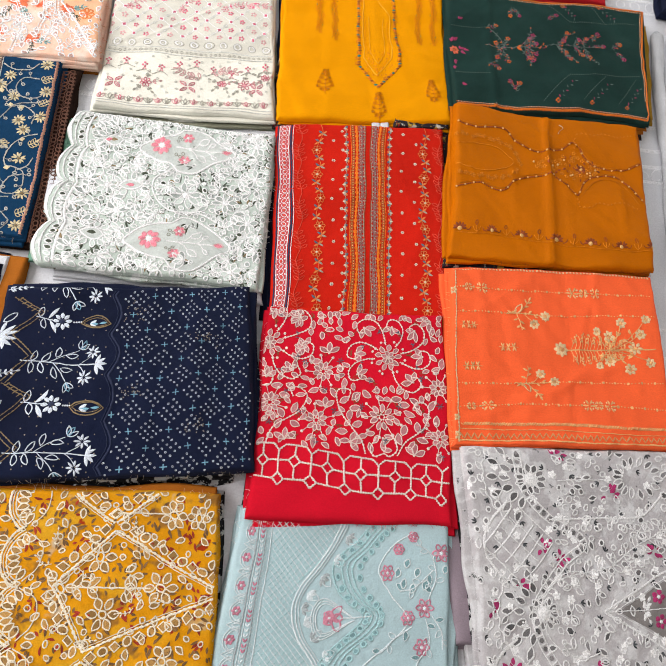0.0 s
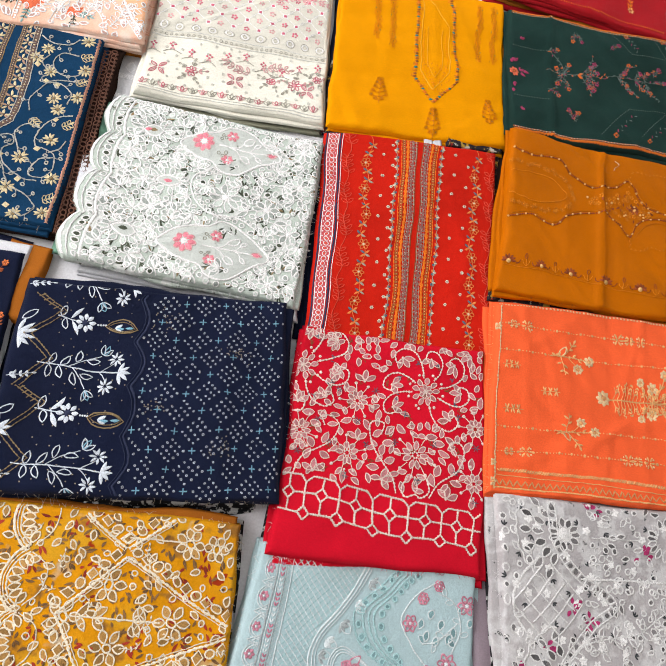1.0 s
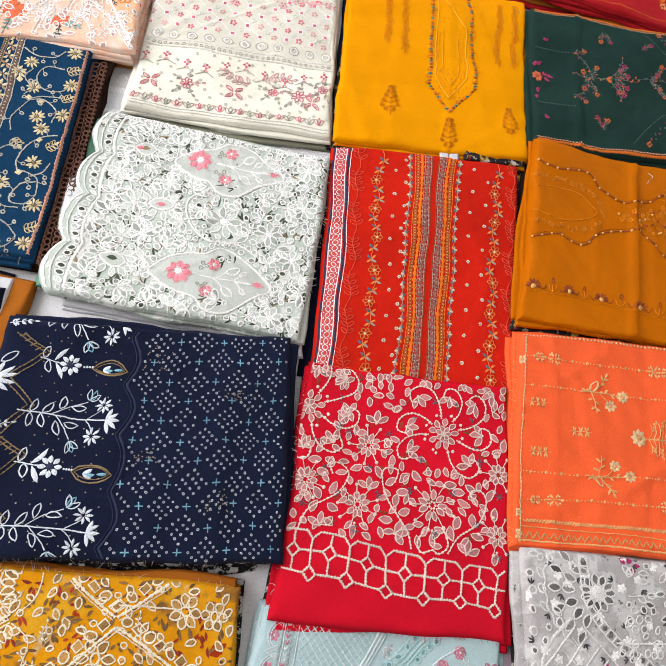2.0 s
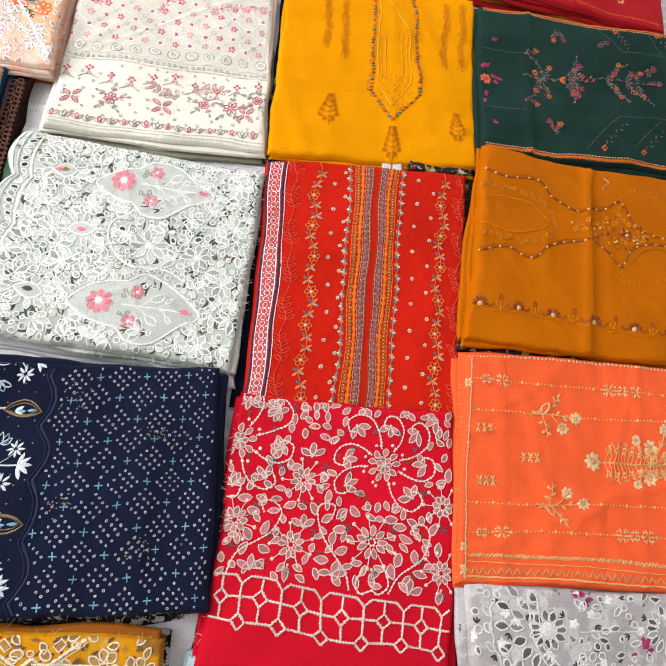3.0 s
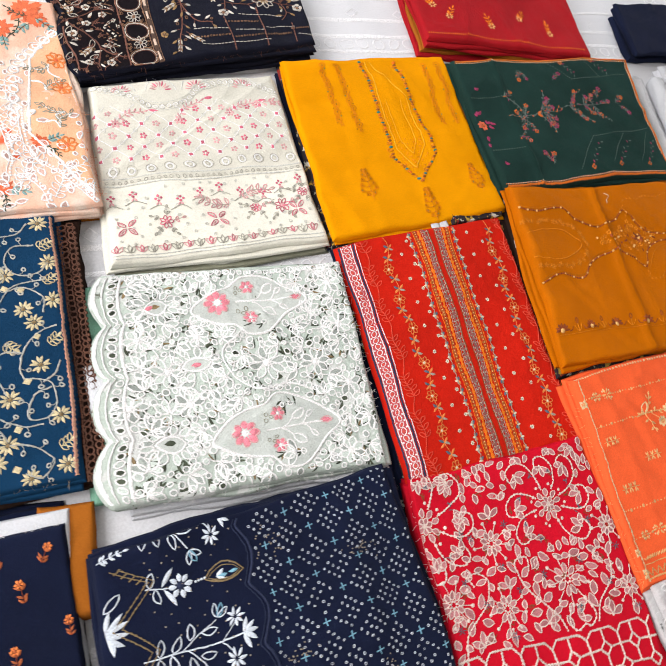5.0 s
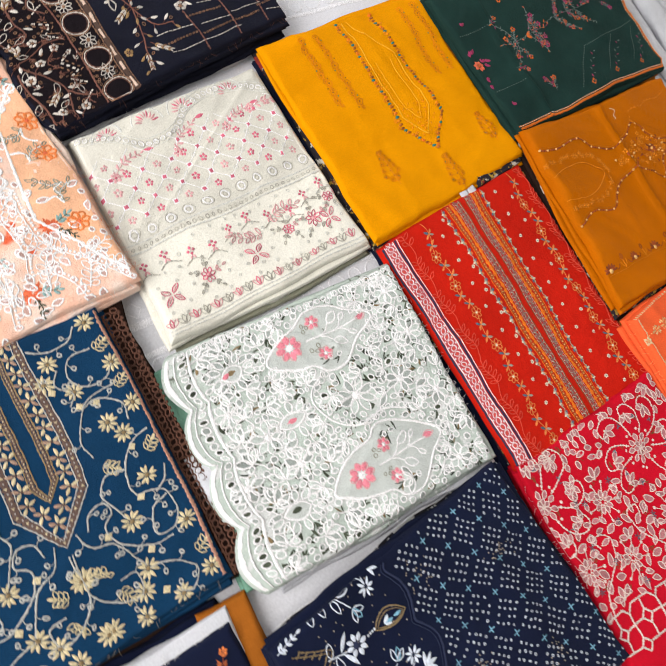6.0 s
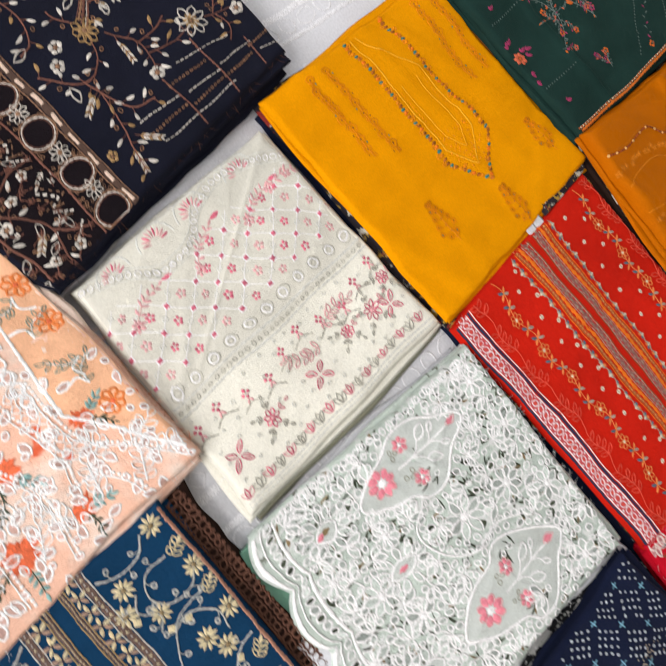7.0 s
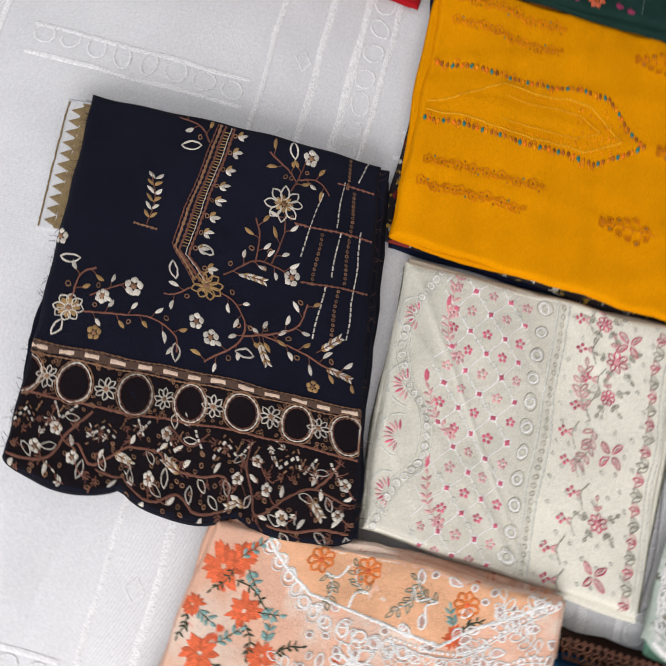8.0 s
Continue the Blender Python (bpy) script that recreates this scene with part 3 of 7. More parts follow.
    def finish(self):
        """One part a motif; crowds of alike stitches stay joined."""
        for (name, mat), motifs in self.bags.items():
            rows_ = list(motifs.values())
            crowd = len(rows_) > 60
            if crowd:
                whole, n = [[], [], [], 0], 0
                for pts, ups, faces, k in rows_:
                    whole[0] += pts
                    whole[1] += ups
                    whole[2] += [tuple(i + n for i in f) for f in faces]
                    n += k
                rows_ = [whole]
            for pts, ups, faces, _ in rows_:
                p = np.concatenate(pts)
                u = np.clip(p.real / self.w, 0.003, 0.997)
                v = np.clip(p.imag / self.h, 0.003, 0.997)
                verts = self.fold.at(u, v, np.concatenate(ups) + 0.0003)
                tagged(mesh_part(name, verts.tolist(), faces, mat, self.thing), kind="stuff" if crowd else "")


WHITE = thread("white_thread", (0.94, 0.93, 0.92), 0.05)
CREAM = thread("cream_thread", (0.78, 0.68, 0.50), 0.15)
BLUSH = thread("blush_net_fill", (0.56, 0.21, 0.22), 0.25)
SLATE = thread("slate_blue_thread", (0.10, 0.14, 0.18), 0.3)
PALEBLUE = thread("pale_blue_thread", (0.22, 0.46, 0.60), 0.25)
GOLD = thread("antique_gold_thread", (0.28, 0.20, 0.10), 0.3, 0.45, 0.2)
NAVY_THREAD = thread("navy_thread", (0.02, 0.028, 0.07), 0.3)
ROSE = thread("rose_thread", (0.74, 0.14, 0.20), 0.3)
PINK = thread("pink_thread", (0.78, 0.42, 0.42), 0.2)
PALE_NET = cloth("pale_organza", (0.62, 0.66, 0.62), vary=0.08)
ORANGE_THREAD = thread("orange_thread", (0.92, 0.20, 0.008), 0.2)
PEACH_THREAD = thread("peach_thread", (0.86, 0.24, 0.06), 0.3)
RED_THREAD = thread("red_thread", (0.80, 0.085, 0.045), 0.2)
GREY_THREAD = thread("grey_thread", (0.42, 0.35, 0.27), 0.35)
GOLD_LIGHT = thread("pale_gold_thread", (0.88, 0.44, 0.17), 0.25, 0.5)
MUSTARD_THREAD = thread("mustard_thread", (0.62, 0.185, 0.003), 0.2)
MAROON_THREAD = thread("maroon_thread", (0.30, 0.06, 0.015), 0.4)
TEAL_THREAD = thread("teal_thread", (0.03, 0.20, 0.18), 0.4)
MAGENTA = thread("magenta_thread", (0.42, 0.03, 0.14), 0.3)
SAGE = thread("sage_thread", (0.34, 0.34, 0.26), 0.25)
BRONZE = thread("bronze_thread", (0.15, 0.065, 0.04), 0.35, 0.5, 0.15)
MOSS = thread("moss_print", (0.07, 0.085, 0.055), 0.5)


def embroider_crimson():
    s = Stitch(crimson, crimson_f, 1)
    ecru = thread("ecru_pink_thread", (0.84, 0.68, 0.61), 0.12)
    W, F, G, C = ("eyelet_embroidery", ecru), ("eyelet_fill", BLUSH), ("accent_embroidery", SLATE), ("chain_embroidery", ecru)

    def fan(o, d, leaves=(-52, 0, 52), long=1.7, wide=0.82):
        """Leaves that open from one point, with a bead at their root."""
        o = complex(*o) if isinstance(o, tuple) else o
        for e in leaves:
            s.eye(W, o + 0.2 * turn(d + e), d + e, long * s.rng.uniform(0.9, 1.08), wide * s.rng.uniform(0.9, 1.08), 0.15, F)
        s.dot(W, o, 0.2)

    # two great wheels of looped spokes; each loop curls about a fan of leaves
    for o, ways in ((20.2 + 25.7j, (128, 84, 45, 4, -43, -96, 209, 170)), (0.8 + 27.5j, (84, 45, -4, -49, -92))):
        s.flower(W, o, 1.15, 7, 0.66, True, W, 9, F, w=0.14)
        s.flower(W, o, 2.3, 9, 0.72, True, None, 9, F, inner=0.48, w=0.14)
        for k, d in enumerate(ways):
            for e in (-4, 9):
                s.dot(W, o + (2.7 + 0.2 * (e > 0)) * turn(d + e - 18), 0.24)
            if d == -96:
                continue
            far = 7.3 if d in (128, 45) else 6.3
            s.line(C, path_([o + 2.2 * turn(d - 22), o + 4.2 * turn(d - 23), o + (far - 0.5) * turn(d - 18), o + (far + 0.7) * turn(d - 7), o + (far + 0.7) * turn(d + 6), o + (far - 0.5) * turn(d + 12), o + (far - 1.1) * turn(d + 7)], 0.24), 0.22, bead=0.5)
            fan(o + (far - 0.5) * turn(d + 2), d + 180)
            s.eye(W, o + (far + 1.1) * turn(d - 17), d + 18, 1.5, 0.85, 0.15, F)
            for j in range(5):
                s.leaf(G, o + (4.3 + 0.3 * j) * turn(d + 22 + 2 * j), d + 60 * j, 0.7, 0.14)
    # starbursts with beaded rays
    for o, r in ((9.6 + 23.4j, 1.7), (8.9 + 14.8j, 1.75), (19.4 + 15.9j, 2.0), (1.3 + 17.7j, 1.7), (28.4 + 21.3j, 1.4), (28.2 + 13.1j, 1.6)):
        s.flower(W, o, r, 9, 0.68, True, None, s.rng.uniform(0, 40), F, inner=0.34, w=0.15)
        for k in range(7):
            s.dot(W, o + 0.42 * turn(51 * k), 0.17)
        for k in range(9):
            d = 40 * k + 20
            s.line(W, np.array([o + r * 0.8 * turn(d), o + (r + 0.4) * turn(d), o + (r + 0.9) * turn(d)]), 0.13)
            s.dot(W, o + (r + 1.05) * turn(d), 0.26)
        for k in range(3):
            q = o + (r + 1.5) * turn(120 * k + 35)
            for j in range(6):
                s.leaf(G, q, 60 * j + s.rng.uniform(-20, 20), 0.65, 0.13)
    # beaded S curves that run down to the lattice
    for c in ([(16.7, 10.3), (15.9, 12.6), (13.4, 15.5), (11.9, 18.6), (12.3, 20.3), (14.3, 20.0), (14.0, 18.4)], [(1.6, 11.1), (2.5, 13.9), (6.0, 16.3), (7.1, 18.7), (6.0, 20.2), (4.6, 20.0), (5.0, 18.6)], [(21.4, 10.1), (22.8, 12.3), (25.6, 14.6), (26.9, 17.5), (26.0, 18.9), (24.6, 18.4), (25.6, 16.8)], [(18.4, 12.9), (17.4, 11.2), (18.1, 10.0), (19.4, 10.5), (20.1, 10.0), (21.4, 11.1), (21.0, 13.2)]):
        s.line(C, path_(c, 0.24), 0.22, bead=0.5)
    # fans and single leaves of the ground
    for x, y, d in ((27.6, 32.4, 210), (5.4, 32.6, 160), (10.3, 26.6, 90), (10.0, 17.2, 92), (4.3, 11.6, 95), (14.4, 11.9, 10), (24.0, 10.2, 80), (8.9, 12.4, 268), (19.4, 12.8, 270), (28.2, 10.9, 262)):
        fan((x, y), d, (0,) if 240 < d < 300 else (-55, 0, 55))
    for x, d in ((8.9, 108), (10.2, 88), (11.7, 92), (2.0, 70), (29.0, 60), (17.6, 120)):
        s.eye(W, (x, 32.4), d, 1.4, 0.85, 0.15, F)
    left = ((2.4, 20.4, 5), (3.6, 18.8, -18), (8.0, 20.0, 28), (5.2, 16.8, 66), (3.1, 16.0, 118), (5.5, 14.2, -28), (3.0, 14.2, 74), (11.2, 19.7, 112), (13.1, 21.2, 82), (13.3, 18.5, 24), (15.3, 19.0, 38), (17.1, 19.4, -40), (15.1, 17.3, 4))
    right = ((14.2, 16.2, 78), (15.4, 14.8, 18), (13.0, 13.4, 0), (21.8, 18.9, 12), (23.0, 18.2, 8), (23.7, 16.9, -22), (24.7, 14.8, 88), (22.6, 14.1, 70), (21.9, 12.7, 102), (25.3, 12.6, -16), (27.5, 18.4, 58), (27.9, 16.0, 80), (1.2, 22.6, 60), (29.2, 25.2, 80))
    for x, y, d in left + right:
        s.eye(W, complex(x, y) - 0.9 * turn(d), d, 1.8, 0.95, 0.15, F)
        s.eye(W, complex(x, y) + 0.95 * turn(d + 70), d + s.rng.uniform(40, 75), 1.35, 0.7, 0.14, F)
    for p in s.scatter(1.15, 0.6, 29.6, 11.0, 33.4, [(x, y, 1.5) for x, y, d in left + right] + [(20.2, 25.7, 4.4), (0.8, 27.5, 4.4)] + [(20.2 + 6.2 * math.cos(radians(d)), 25.7 + 6.2 * math.sin(radians(d)), 2.2) for d in (128, 84, 45, 4, -43, 209, 170)] + [(x, y, 2.4) for x, y in ((9.6, 23.4), (8.9, 14.8), (19.4, 15.9), (1.3, 17.7), (28.4, 21.3), (28.2, 13.1), (10.3, 27.2), (10.0, 18.0))], 900):
        d = s.rng.uniform(0, 360)
        s.eye(W, p - 0.6 * turn(d), d, s.rng.uniform(1.1, 1.6), 0.72, 0.14, F)
    scribble = ("gold_scribble", thread("umber_gold_thread", (0.22, 0.09, 0.03), 0.4))
    for p in s.scatter(3.2, 1, 29, 12, 33, tries=300):
        s.line(scribble, path_([p + 0.5 * turn(s.rng.uniform(0, 360)) * s.rng.uniform(0.3, 1.4) for _ in range(7)], 0.2), 0.08, 0.0003)
    # lattice hem of octagons and small diamonds
    p, q, d, top = 4.92, 2.6, 0.88, 2.4
    L = ("lattice_hem", ecru)

    def run(*pts):
        c = [(min(29.8, max(0.2, x)), y + 8.73 - 0.089 * x) for x, y in pts if -0.6 < x < 30.6]
        if len(c) > 1:
            s.line(L, poly(c, 0.18), 0.27, 0.0014, bead=0.4)

    own = s.begin()
    for i in range(-1, 7):
        x = 3.9 + i * p
        run((x, 0), (x + p / 2 - d, 0))
        run((x + p / 2 + d, 0), (x + p, 0))
        for cx, cy in ((x + p / 2, 0), (x, -q)):
            run((cx - d, cy), (cx, cy + d), (cx + d, cy))
            run((cx - d, cy), (cx, cy - d), (cx + d, cy))
        run((x, -q + d), (x, 1.5))
        run((x + p / 2, d), (x + p / 2, top))
        run((x + p / 2, -d), (x + p / 2, -q))
        run((x + d, -q), (x + p - d, -q))
        run((x, 1.5), (x + 0.9, top), (x + p - 0.9, top), (x + p, 1.5))
    s.end(own)
    s.finish()


embroider_crimson()


def embroider_navy():
    s = Stitch(navy, navy_f, 2)
    W, D, X = ("floral_embroidery", thread("frost_thread", (0.72, 0.78, 0.86), 0.15)), ("dot_embroidery", thread("frost_dot_thread", (0.66, 0.70, 0.76), 0.2)), ("cross_embroidery", PALEBLUE)
    G, S, P = ("zigzag_embroidery", GOLD), ("scallop_piping", NAVY_THREAD), ("blue_embroidery", PALEBLUE)
    edge = lambda y: 16.2 + 1.3 * abs(math.sin(math.pi * (y - 1.5) / 6.65))
    # dotted diamonds with small crosses between them
    across, along = 5.7 + 0.25j, 0.65 + 5.35j
    for i in range(-5, 8):
        for j in range(-7, 8):
            c = 23.6 + 14.5j + i * across + j * (across + along) / 2 - (j // 2) * across
            if c.real > edge(c.imag) + 0.5 and c.real < 37.5 and 0.4 < c.imag < 29:
                for d in (2, 92):
                    s.line(X, np.array([c - 0.46 * turn(d), c, c + 0.46 * turn(d)]), 0.15)
            m = c + across / 2
            for p in range(4):
                for q in range(4):
                    g = m + (p - 1.5) * 0.1 * (across + along) + (q - 1.5) * 0.1 * (across - along) + complex(s.rng.normal(0, 0.04), s.rng.normal(0, 0.04))
                    if s.rng.rand() > 0.04 and g.real > edge(g.imag) + 0.4 and g.real < 37.6 and 0.3 < g.imag < 29:
                        s.ring(D, g, 0.12, 0.1, 7)
    for x, y in ((19.5, 25.2), (30.5, 21.0), (20.0, 12.0), (29.5, 7.0)):
        for k in range(26):
            s.dot(("print_embroidery", GREY_THREAD), complex(x + s.rng.normal(0, 1.0), y + s.rng.normal(0, 0.7)), 0.1)
    s.line(S, np.array([complex(edge(y), y) for y in np.arange(0.3, 29, 0.3)]), 0.3, 0.0012)
    s.line(S, np.array([complex(edge(y) - 0.5, y) for y in np.arange(0.3, 29, 0.3)]), 0.12, 0.0006)
    for y0 in (37.2, 23.9, 10.6, -2.7):
        # gold zigzag in double outline
        for off in (0.0, 0.8):
            s.line(G, poly([(1.6 + off, y0 + 3.4), (4.9 + off, y0 + 1.4), (1.2 + off, y0 - 2.6), (4.6 + off, y0 - 5.9), (1.2 + off, y0 - 9.9)], 0.25), 0.14, bead=0.4)
        for k in range(5):
            s.line(G, poly([(2.0 + k * 0.6, y0 + 3.0 - k * 0.5), (2.7 + k * 0.6, y0 + 3.4 - k * 0.5)], 0.3), 0.15)
        # flower with side leaves and a gold pod
        s.flower(W, (8.5, y0), 1.45, 8, 0.62, centre=("dark_centre", NAVY_THREAD), inner=0.3)
        s.line(W, path_([(4.5, y0 + 0.6), (6.4, y0 + 0.2), (8.0, y0)], 0.3), 0.16)
        s.eye(W, (5.0, y0 + 0.6), 70, 1.7, 0.8)
        s.leaf(W, (6.3, y0 + 0.3), 48, 2.6, 0.55)
        s.eye(W, (5.6, y0 + 0.3), -80, 1.7, 0.8)
        s.leaf(W, (6.5, y0 + 0.1), -62, 2.4, 0.6)
        for k in range(4):
            s.dot(W, (10.2 + k * 0.35, y0 - 0.2), 0.16)
        s.eye(("pod_embroidery", GOLD), (11.2, y0 - 0.4), -4, 4.9, 2.1, 0.2)
        s.eye(("pod_embroidery", GOLD), (11.6, y0 - 0.4), -4, 4.1, 1.5, 0.12)
        for e, l in ((30, 1.3), (0, 1.5), (-22, 1.2)):
            s.leaf(P if e == 0 else W, (12.6, y0 - 0.55), e - 4, l, 0.5)
        s.leaf(P, (14.2, y0 - 0.6), 0, 1.3, 0.4)
        # spray with five heads
        yb = y0 - 7.2
        s.line(W, path_([(3.6, yb + 0.6), (9, yb + 0.1), (14.6, yb - 0.2)], 0.3), 0.18)
        s.line(W, path_([(7.6, yb + 0.3), (9.4, yb + 1.6), (11.4, yb + 2.5)], 0.3), 0.14)
        s.line(W, path_([(8.0, yb + 0.2), (9.4, yb - 1.4), (10.2, yb - 2.6)], 0.3), 0.14)
        s.line(W, path_([(11.5, yb), (12.4, yb - 0.8), (13.0, yb - 1.6)], 0.3), 0.12)
        s.line(W, path_([(11.8, yb), (12.6, yb + 0.6), (13.6, yb + 1.4)], 0.3), 0.12)
        for x, y, d in ((5.2, 0.5, 80), (6.6, 0.4, 60), (5.2, 0.3, -95), (6.4, 0.2, -75), (8.4, 1.2, 85), (9.6, 1.6, 0), (8.2, -0.6, -70), (9.2, -0.7, -5)):
            s.eye(W, (x, yb + y), d, 1.75, 0.75)
        for x, y, d in ((11.6, 2.7, 60), (10.3, -2.8, -65)):
            for e in (-34, 0, 34):
                s.eye(P if e == 0 else W, (x, yb + y), d + e, 1.5, 0.6)
        s.flower(W, (13.6, yb + 1.9), 1.15, 8, 0.34, inner=0.15)
        s.flower(W, (13.0, yb - 2.1), 1.15, 8, 0.34, inner=0.15)
        for e in (-70, -35, 0, 35, 70):
            s.leaf(W, (14.2, yb - 0.2), e, 1.7, 0.5)
        # leaf star at the edge
        for e in (-75, -45, -15, 15, 45, 80):
            s.leaf(W, (0.5, y0 - 2.6), e, 2.3, 0.55)
        s.eye(W, (0.4, y0 - 0.4), 40, 2.2, 0.9)
        s.sprig(W, W, (0.4, y0 + 4.6), 10, 2.8, 4, 0.7, 0.3)
        for p in s.scatter(1.1, 5, 15.5, y0 - 10, y0 + 3, tries=260):
            s.dot(("small_dot_embroidery", GREY_THREAD), p, 0.1)
    s.finish()


embroider_navy()


def rosette(o, r, n):
    """The lobed outline of a flower of n petals."""
    a = np.arange(0, 360, 4.0)
    return o + r * (0.7 + 0.3 * np.abs(np.cos(np.radians(a * n / 2)))) * np.exp(1j * np.radians(a))


def embroider_mint():
    s = Stitch(mint, mint_f, 3)
    W, R, K, T = ("eyelet_embroidery", WHITE), ("flower_embroidery", ROSE), ("pink_embroidery", PINK), ("lace_edge", WHITE)
    B, D = ("leaf_print", MOSS), ("eyelet_net", thread("grey_mint_net", (0.55, 0.61, 0.56), 0.45))
    GP, R = ("print_flower", GOLD), ("flower_embroidery", thread("soft_rose_thread", (0.80, 0.25, 0.31), 0.25))
    avoid = []

    def drop(o, deg, long, wide, core):
        """A corded drop with a printed heart and a crown of open petals."""
        s.eye(W, o - 0.5 * long * turn(deg), deg, long, wide, 0.3, ("organza_panel", PALE_NET))
        s.leaf(core, o - 0.25 * long * turn(deg), deg, long * 0.45, wide * 0.42, 0.0003)
        for k in range(13):
            d = deg + 360 * k / 13
            a = 0.5 * long * math.cos(radians(d - deg)) + 0.5j * wide * math.sin(radians(d - deg))
            q = o + a * turn(deg) * 1.08
            s.eye(W, q, math.degrees(np.angle(q - o)), 1.55, 0.8, 0.2, D)
        avoid.append((o.real, o.imag, long * 0.5 + 1.2))

    # two scalloped cartouches of organza with rose sprays
    carts = ([(11.3, 24.6), (14.1, 26.9), (16.7, 27.9), (18.8, 29.2), (21.3, 29.3), (24.0, 28.1), (27.8, 25.3), (24.2, 23.2), (21.4, 20.9), (18.6, 20.7), (17.0, 22.2), (15.2, 22.4), (13.6, 22.9)],
             [(11.5, 6.2), (13.5, 8.7), (15.9, 9.9), (18.6, 10.4), (20.0, 11.6), (22.0, 11.5), (24.4, 10.3), (28.6, 6.9), (26.4, 4.7), (23.2, 1.6), (20.2, 1.5), (18.5, 3.0), (16.1, 3.6), (13.4, 4.6)])
    for c, o in zip(carts, (14.9 + 25.5j, 15.5 + 6.7j)):
        rim = path_(c, 0.3, True)
        mid = rim.mean()
        s.blob(("organza_panel", PALE_NET), path_(c, 0.5, True), 0.0001, 0.0001)
        s.line(T, rim, 0.34, 0.0016, True, 0.12)
        for z in path_(c, 1.02, True):
            s.ring(W, mid + (z - mid) * (1 + 0.82 / abs(z - mid)), 0.4, 0.19, 10, D)
        s.flower(R, o, 1.75, 8, 0.9, centre=("flower_centre", WHITE), inner=0.26)
        s.line(K, rosette(o, 1.75, 8), 0.16, closed=True)
        for q in (4.5 + 2.1j, 4.3 - 2.3j):
            s.flower(R, o + q, 0.95, 6, 0.55, centre=("flower_centre", WHITE))
            s.line(K, rosette(o + q, 0.98, 6), 0.12, closed=True)
        a = o + 2.6
        s.line(W, path_([a, a + 3.4 + 0.1j, a + 8.2 + 0.15j], 0.3), 0.24)
        for x, y, d, l in ((2.2, 0.1, 34, 2.0), (2.0, 0, -34, 2.0), (4.6, 0.1, 40, 1.5), (5.0, 0.1, -38, 1.5)):
            q = a + complex(x, y)
            s.line(W, path_([q, q + 0.5 * l * turn(d * 0.6), q + l * turn(d)], 0.3), 0.2)
            s.eye(W, q + l * turn(d), d, 2.1 if l > 1.8 else 1.3, 1.05 if l > 1.8 else 0.6, 0.26, ("organza_panel", PALE_NET))
        s.leaf(R, a + 7.9 + 0.2j, 4, 1.5, 0.75)
        s.eye(K, a + 7.8 + 0.2j, 4, 1.8, 0.85, 0.14)
        for q in (0.2 + 1.3j, 0.9 + 1.7j, 0.3 + 2.1j, 0.2 - 1.3j, 0.9 - 1.6j, 1.3 - 1.0j):
            s.ring(("bead_embroidery", SAGE), a + q, 0.26, 0.12, 8)
        avoid += [(z.real, z.imag, 1.6) for z in path_(c, 1.5, True)] + [(o.real + 1.8 * k, o.imag, 3.6) for k in range(6)]
    drop(6.6 + 25.3j, 10, 3.2, 2.2, GP)
    s.leaf(R, (5.0, 25.0), 20, 1.4, 0.7)
    drop(11.0 + 16.8j, 6, 3.6, 1.9, R)
    drop(6.6 + 6.6j, 0, 3.4, 2.0, B)
    # open daisies
    for x, y, r in ((20.2, 16.3, 2.7), (7.2, 16.1, 2.2), (26.8, 15.4, 2.2), (31.0, 11.6, 2.1), (31.6, 20.6, 2.0), (31.4, 27.2, 1.9), (3.0, 11.4, 1.8), (9.4, 11.6, 1.9), (29.6, 2.4, 1.8), (4.2, 20.6, 1.7), (11.6, 20.8, 1.6)):
        s.flower(W, (x, y), r, 8, 0.98, True, W, inner=0.2, w=0.21, fill=D, deg=s.rng.uniform(0, 40))
        s.ring(W, (x, y), 0.38, 0.18, 8)
        avoid.append((x, y, r + 0.35))
    # double chain that swings between the cartouches
    swing = path_([(17.0, 20.6), (14.9, 19.0), (14.7, 16.7), (16.1, 14.0), (18.8, 12.6), (22.4, 13.0), (25.6, 11.6)], 0.3)
    s.line(T, swing, 0.28, 0.0014)
    for z in swing[::3]:
        s.ring(W, z + 0.75, 0.36, 0.18, 9, D)
        avoid.append((z.real + 0.4, z.imag, 1.2))
    # scalloped cords and eyelets along the open edge
    for off, w in ((0.25, 0.42), (0.95, 0.16), (2.5, 0.34)):
        s.line(T, np.array([complex(off, y) for y in np.arange(0.4, 30.4, 0.3)]), w, 0.0015)
    for y in np.arange(0.8, 30.2, 1.0):
        s.ring(W, (1.75, y), 0.38, 0.19, 9, B if s.rng.rand() < 0.5 else D)
    for y in np.arange(0.7, 33, 1.0):
        s.ring(W, (y + 1, 30.0), 0.36, 0.18, 9, D)
    # inked leaves of the ground
    for p in s.scatter(1.4, 2.6, 33.8, 0.6, 30, [(x, y, r * 0.75) for x, y, r in avoid], 4200):
        d = s.rng.uniform(0, 360)
        for e in (-34, 0, 30)[:s.rng.randint(2, 4)]:
            s.leaf(B if s.rng.rand() < 0.85 else GP, p, d + e, s.rng.uniform(0.9, 1.9), s.rng.uniform(0.18, 0.36), 0.0001)
    # fans of open leaves, then loose eyelets in the gaps
    full = list(avoid)
    for p in s.scatter(2.7, 3.2, 33.4, 0.9, 29.6, [(x, y, r * 0.95) for x, y, r in avoid], 3000):
        d = s.rng.uniform(0, 360)
        for e in (-58, -18, 22, 62)[:s.rng.randint(3, 5)]:
            s.eye(W, p + 0.15 * turn(d + e), d + e, s.rng.uniform(1.6, 2.1), 0.9, 0.23, D)
        s.line(W, path_([p, p - 0.7 * turn(d + 12), p - 1.4 * turn(d)], 0.3), 0.18)
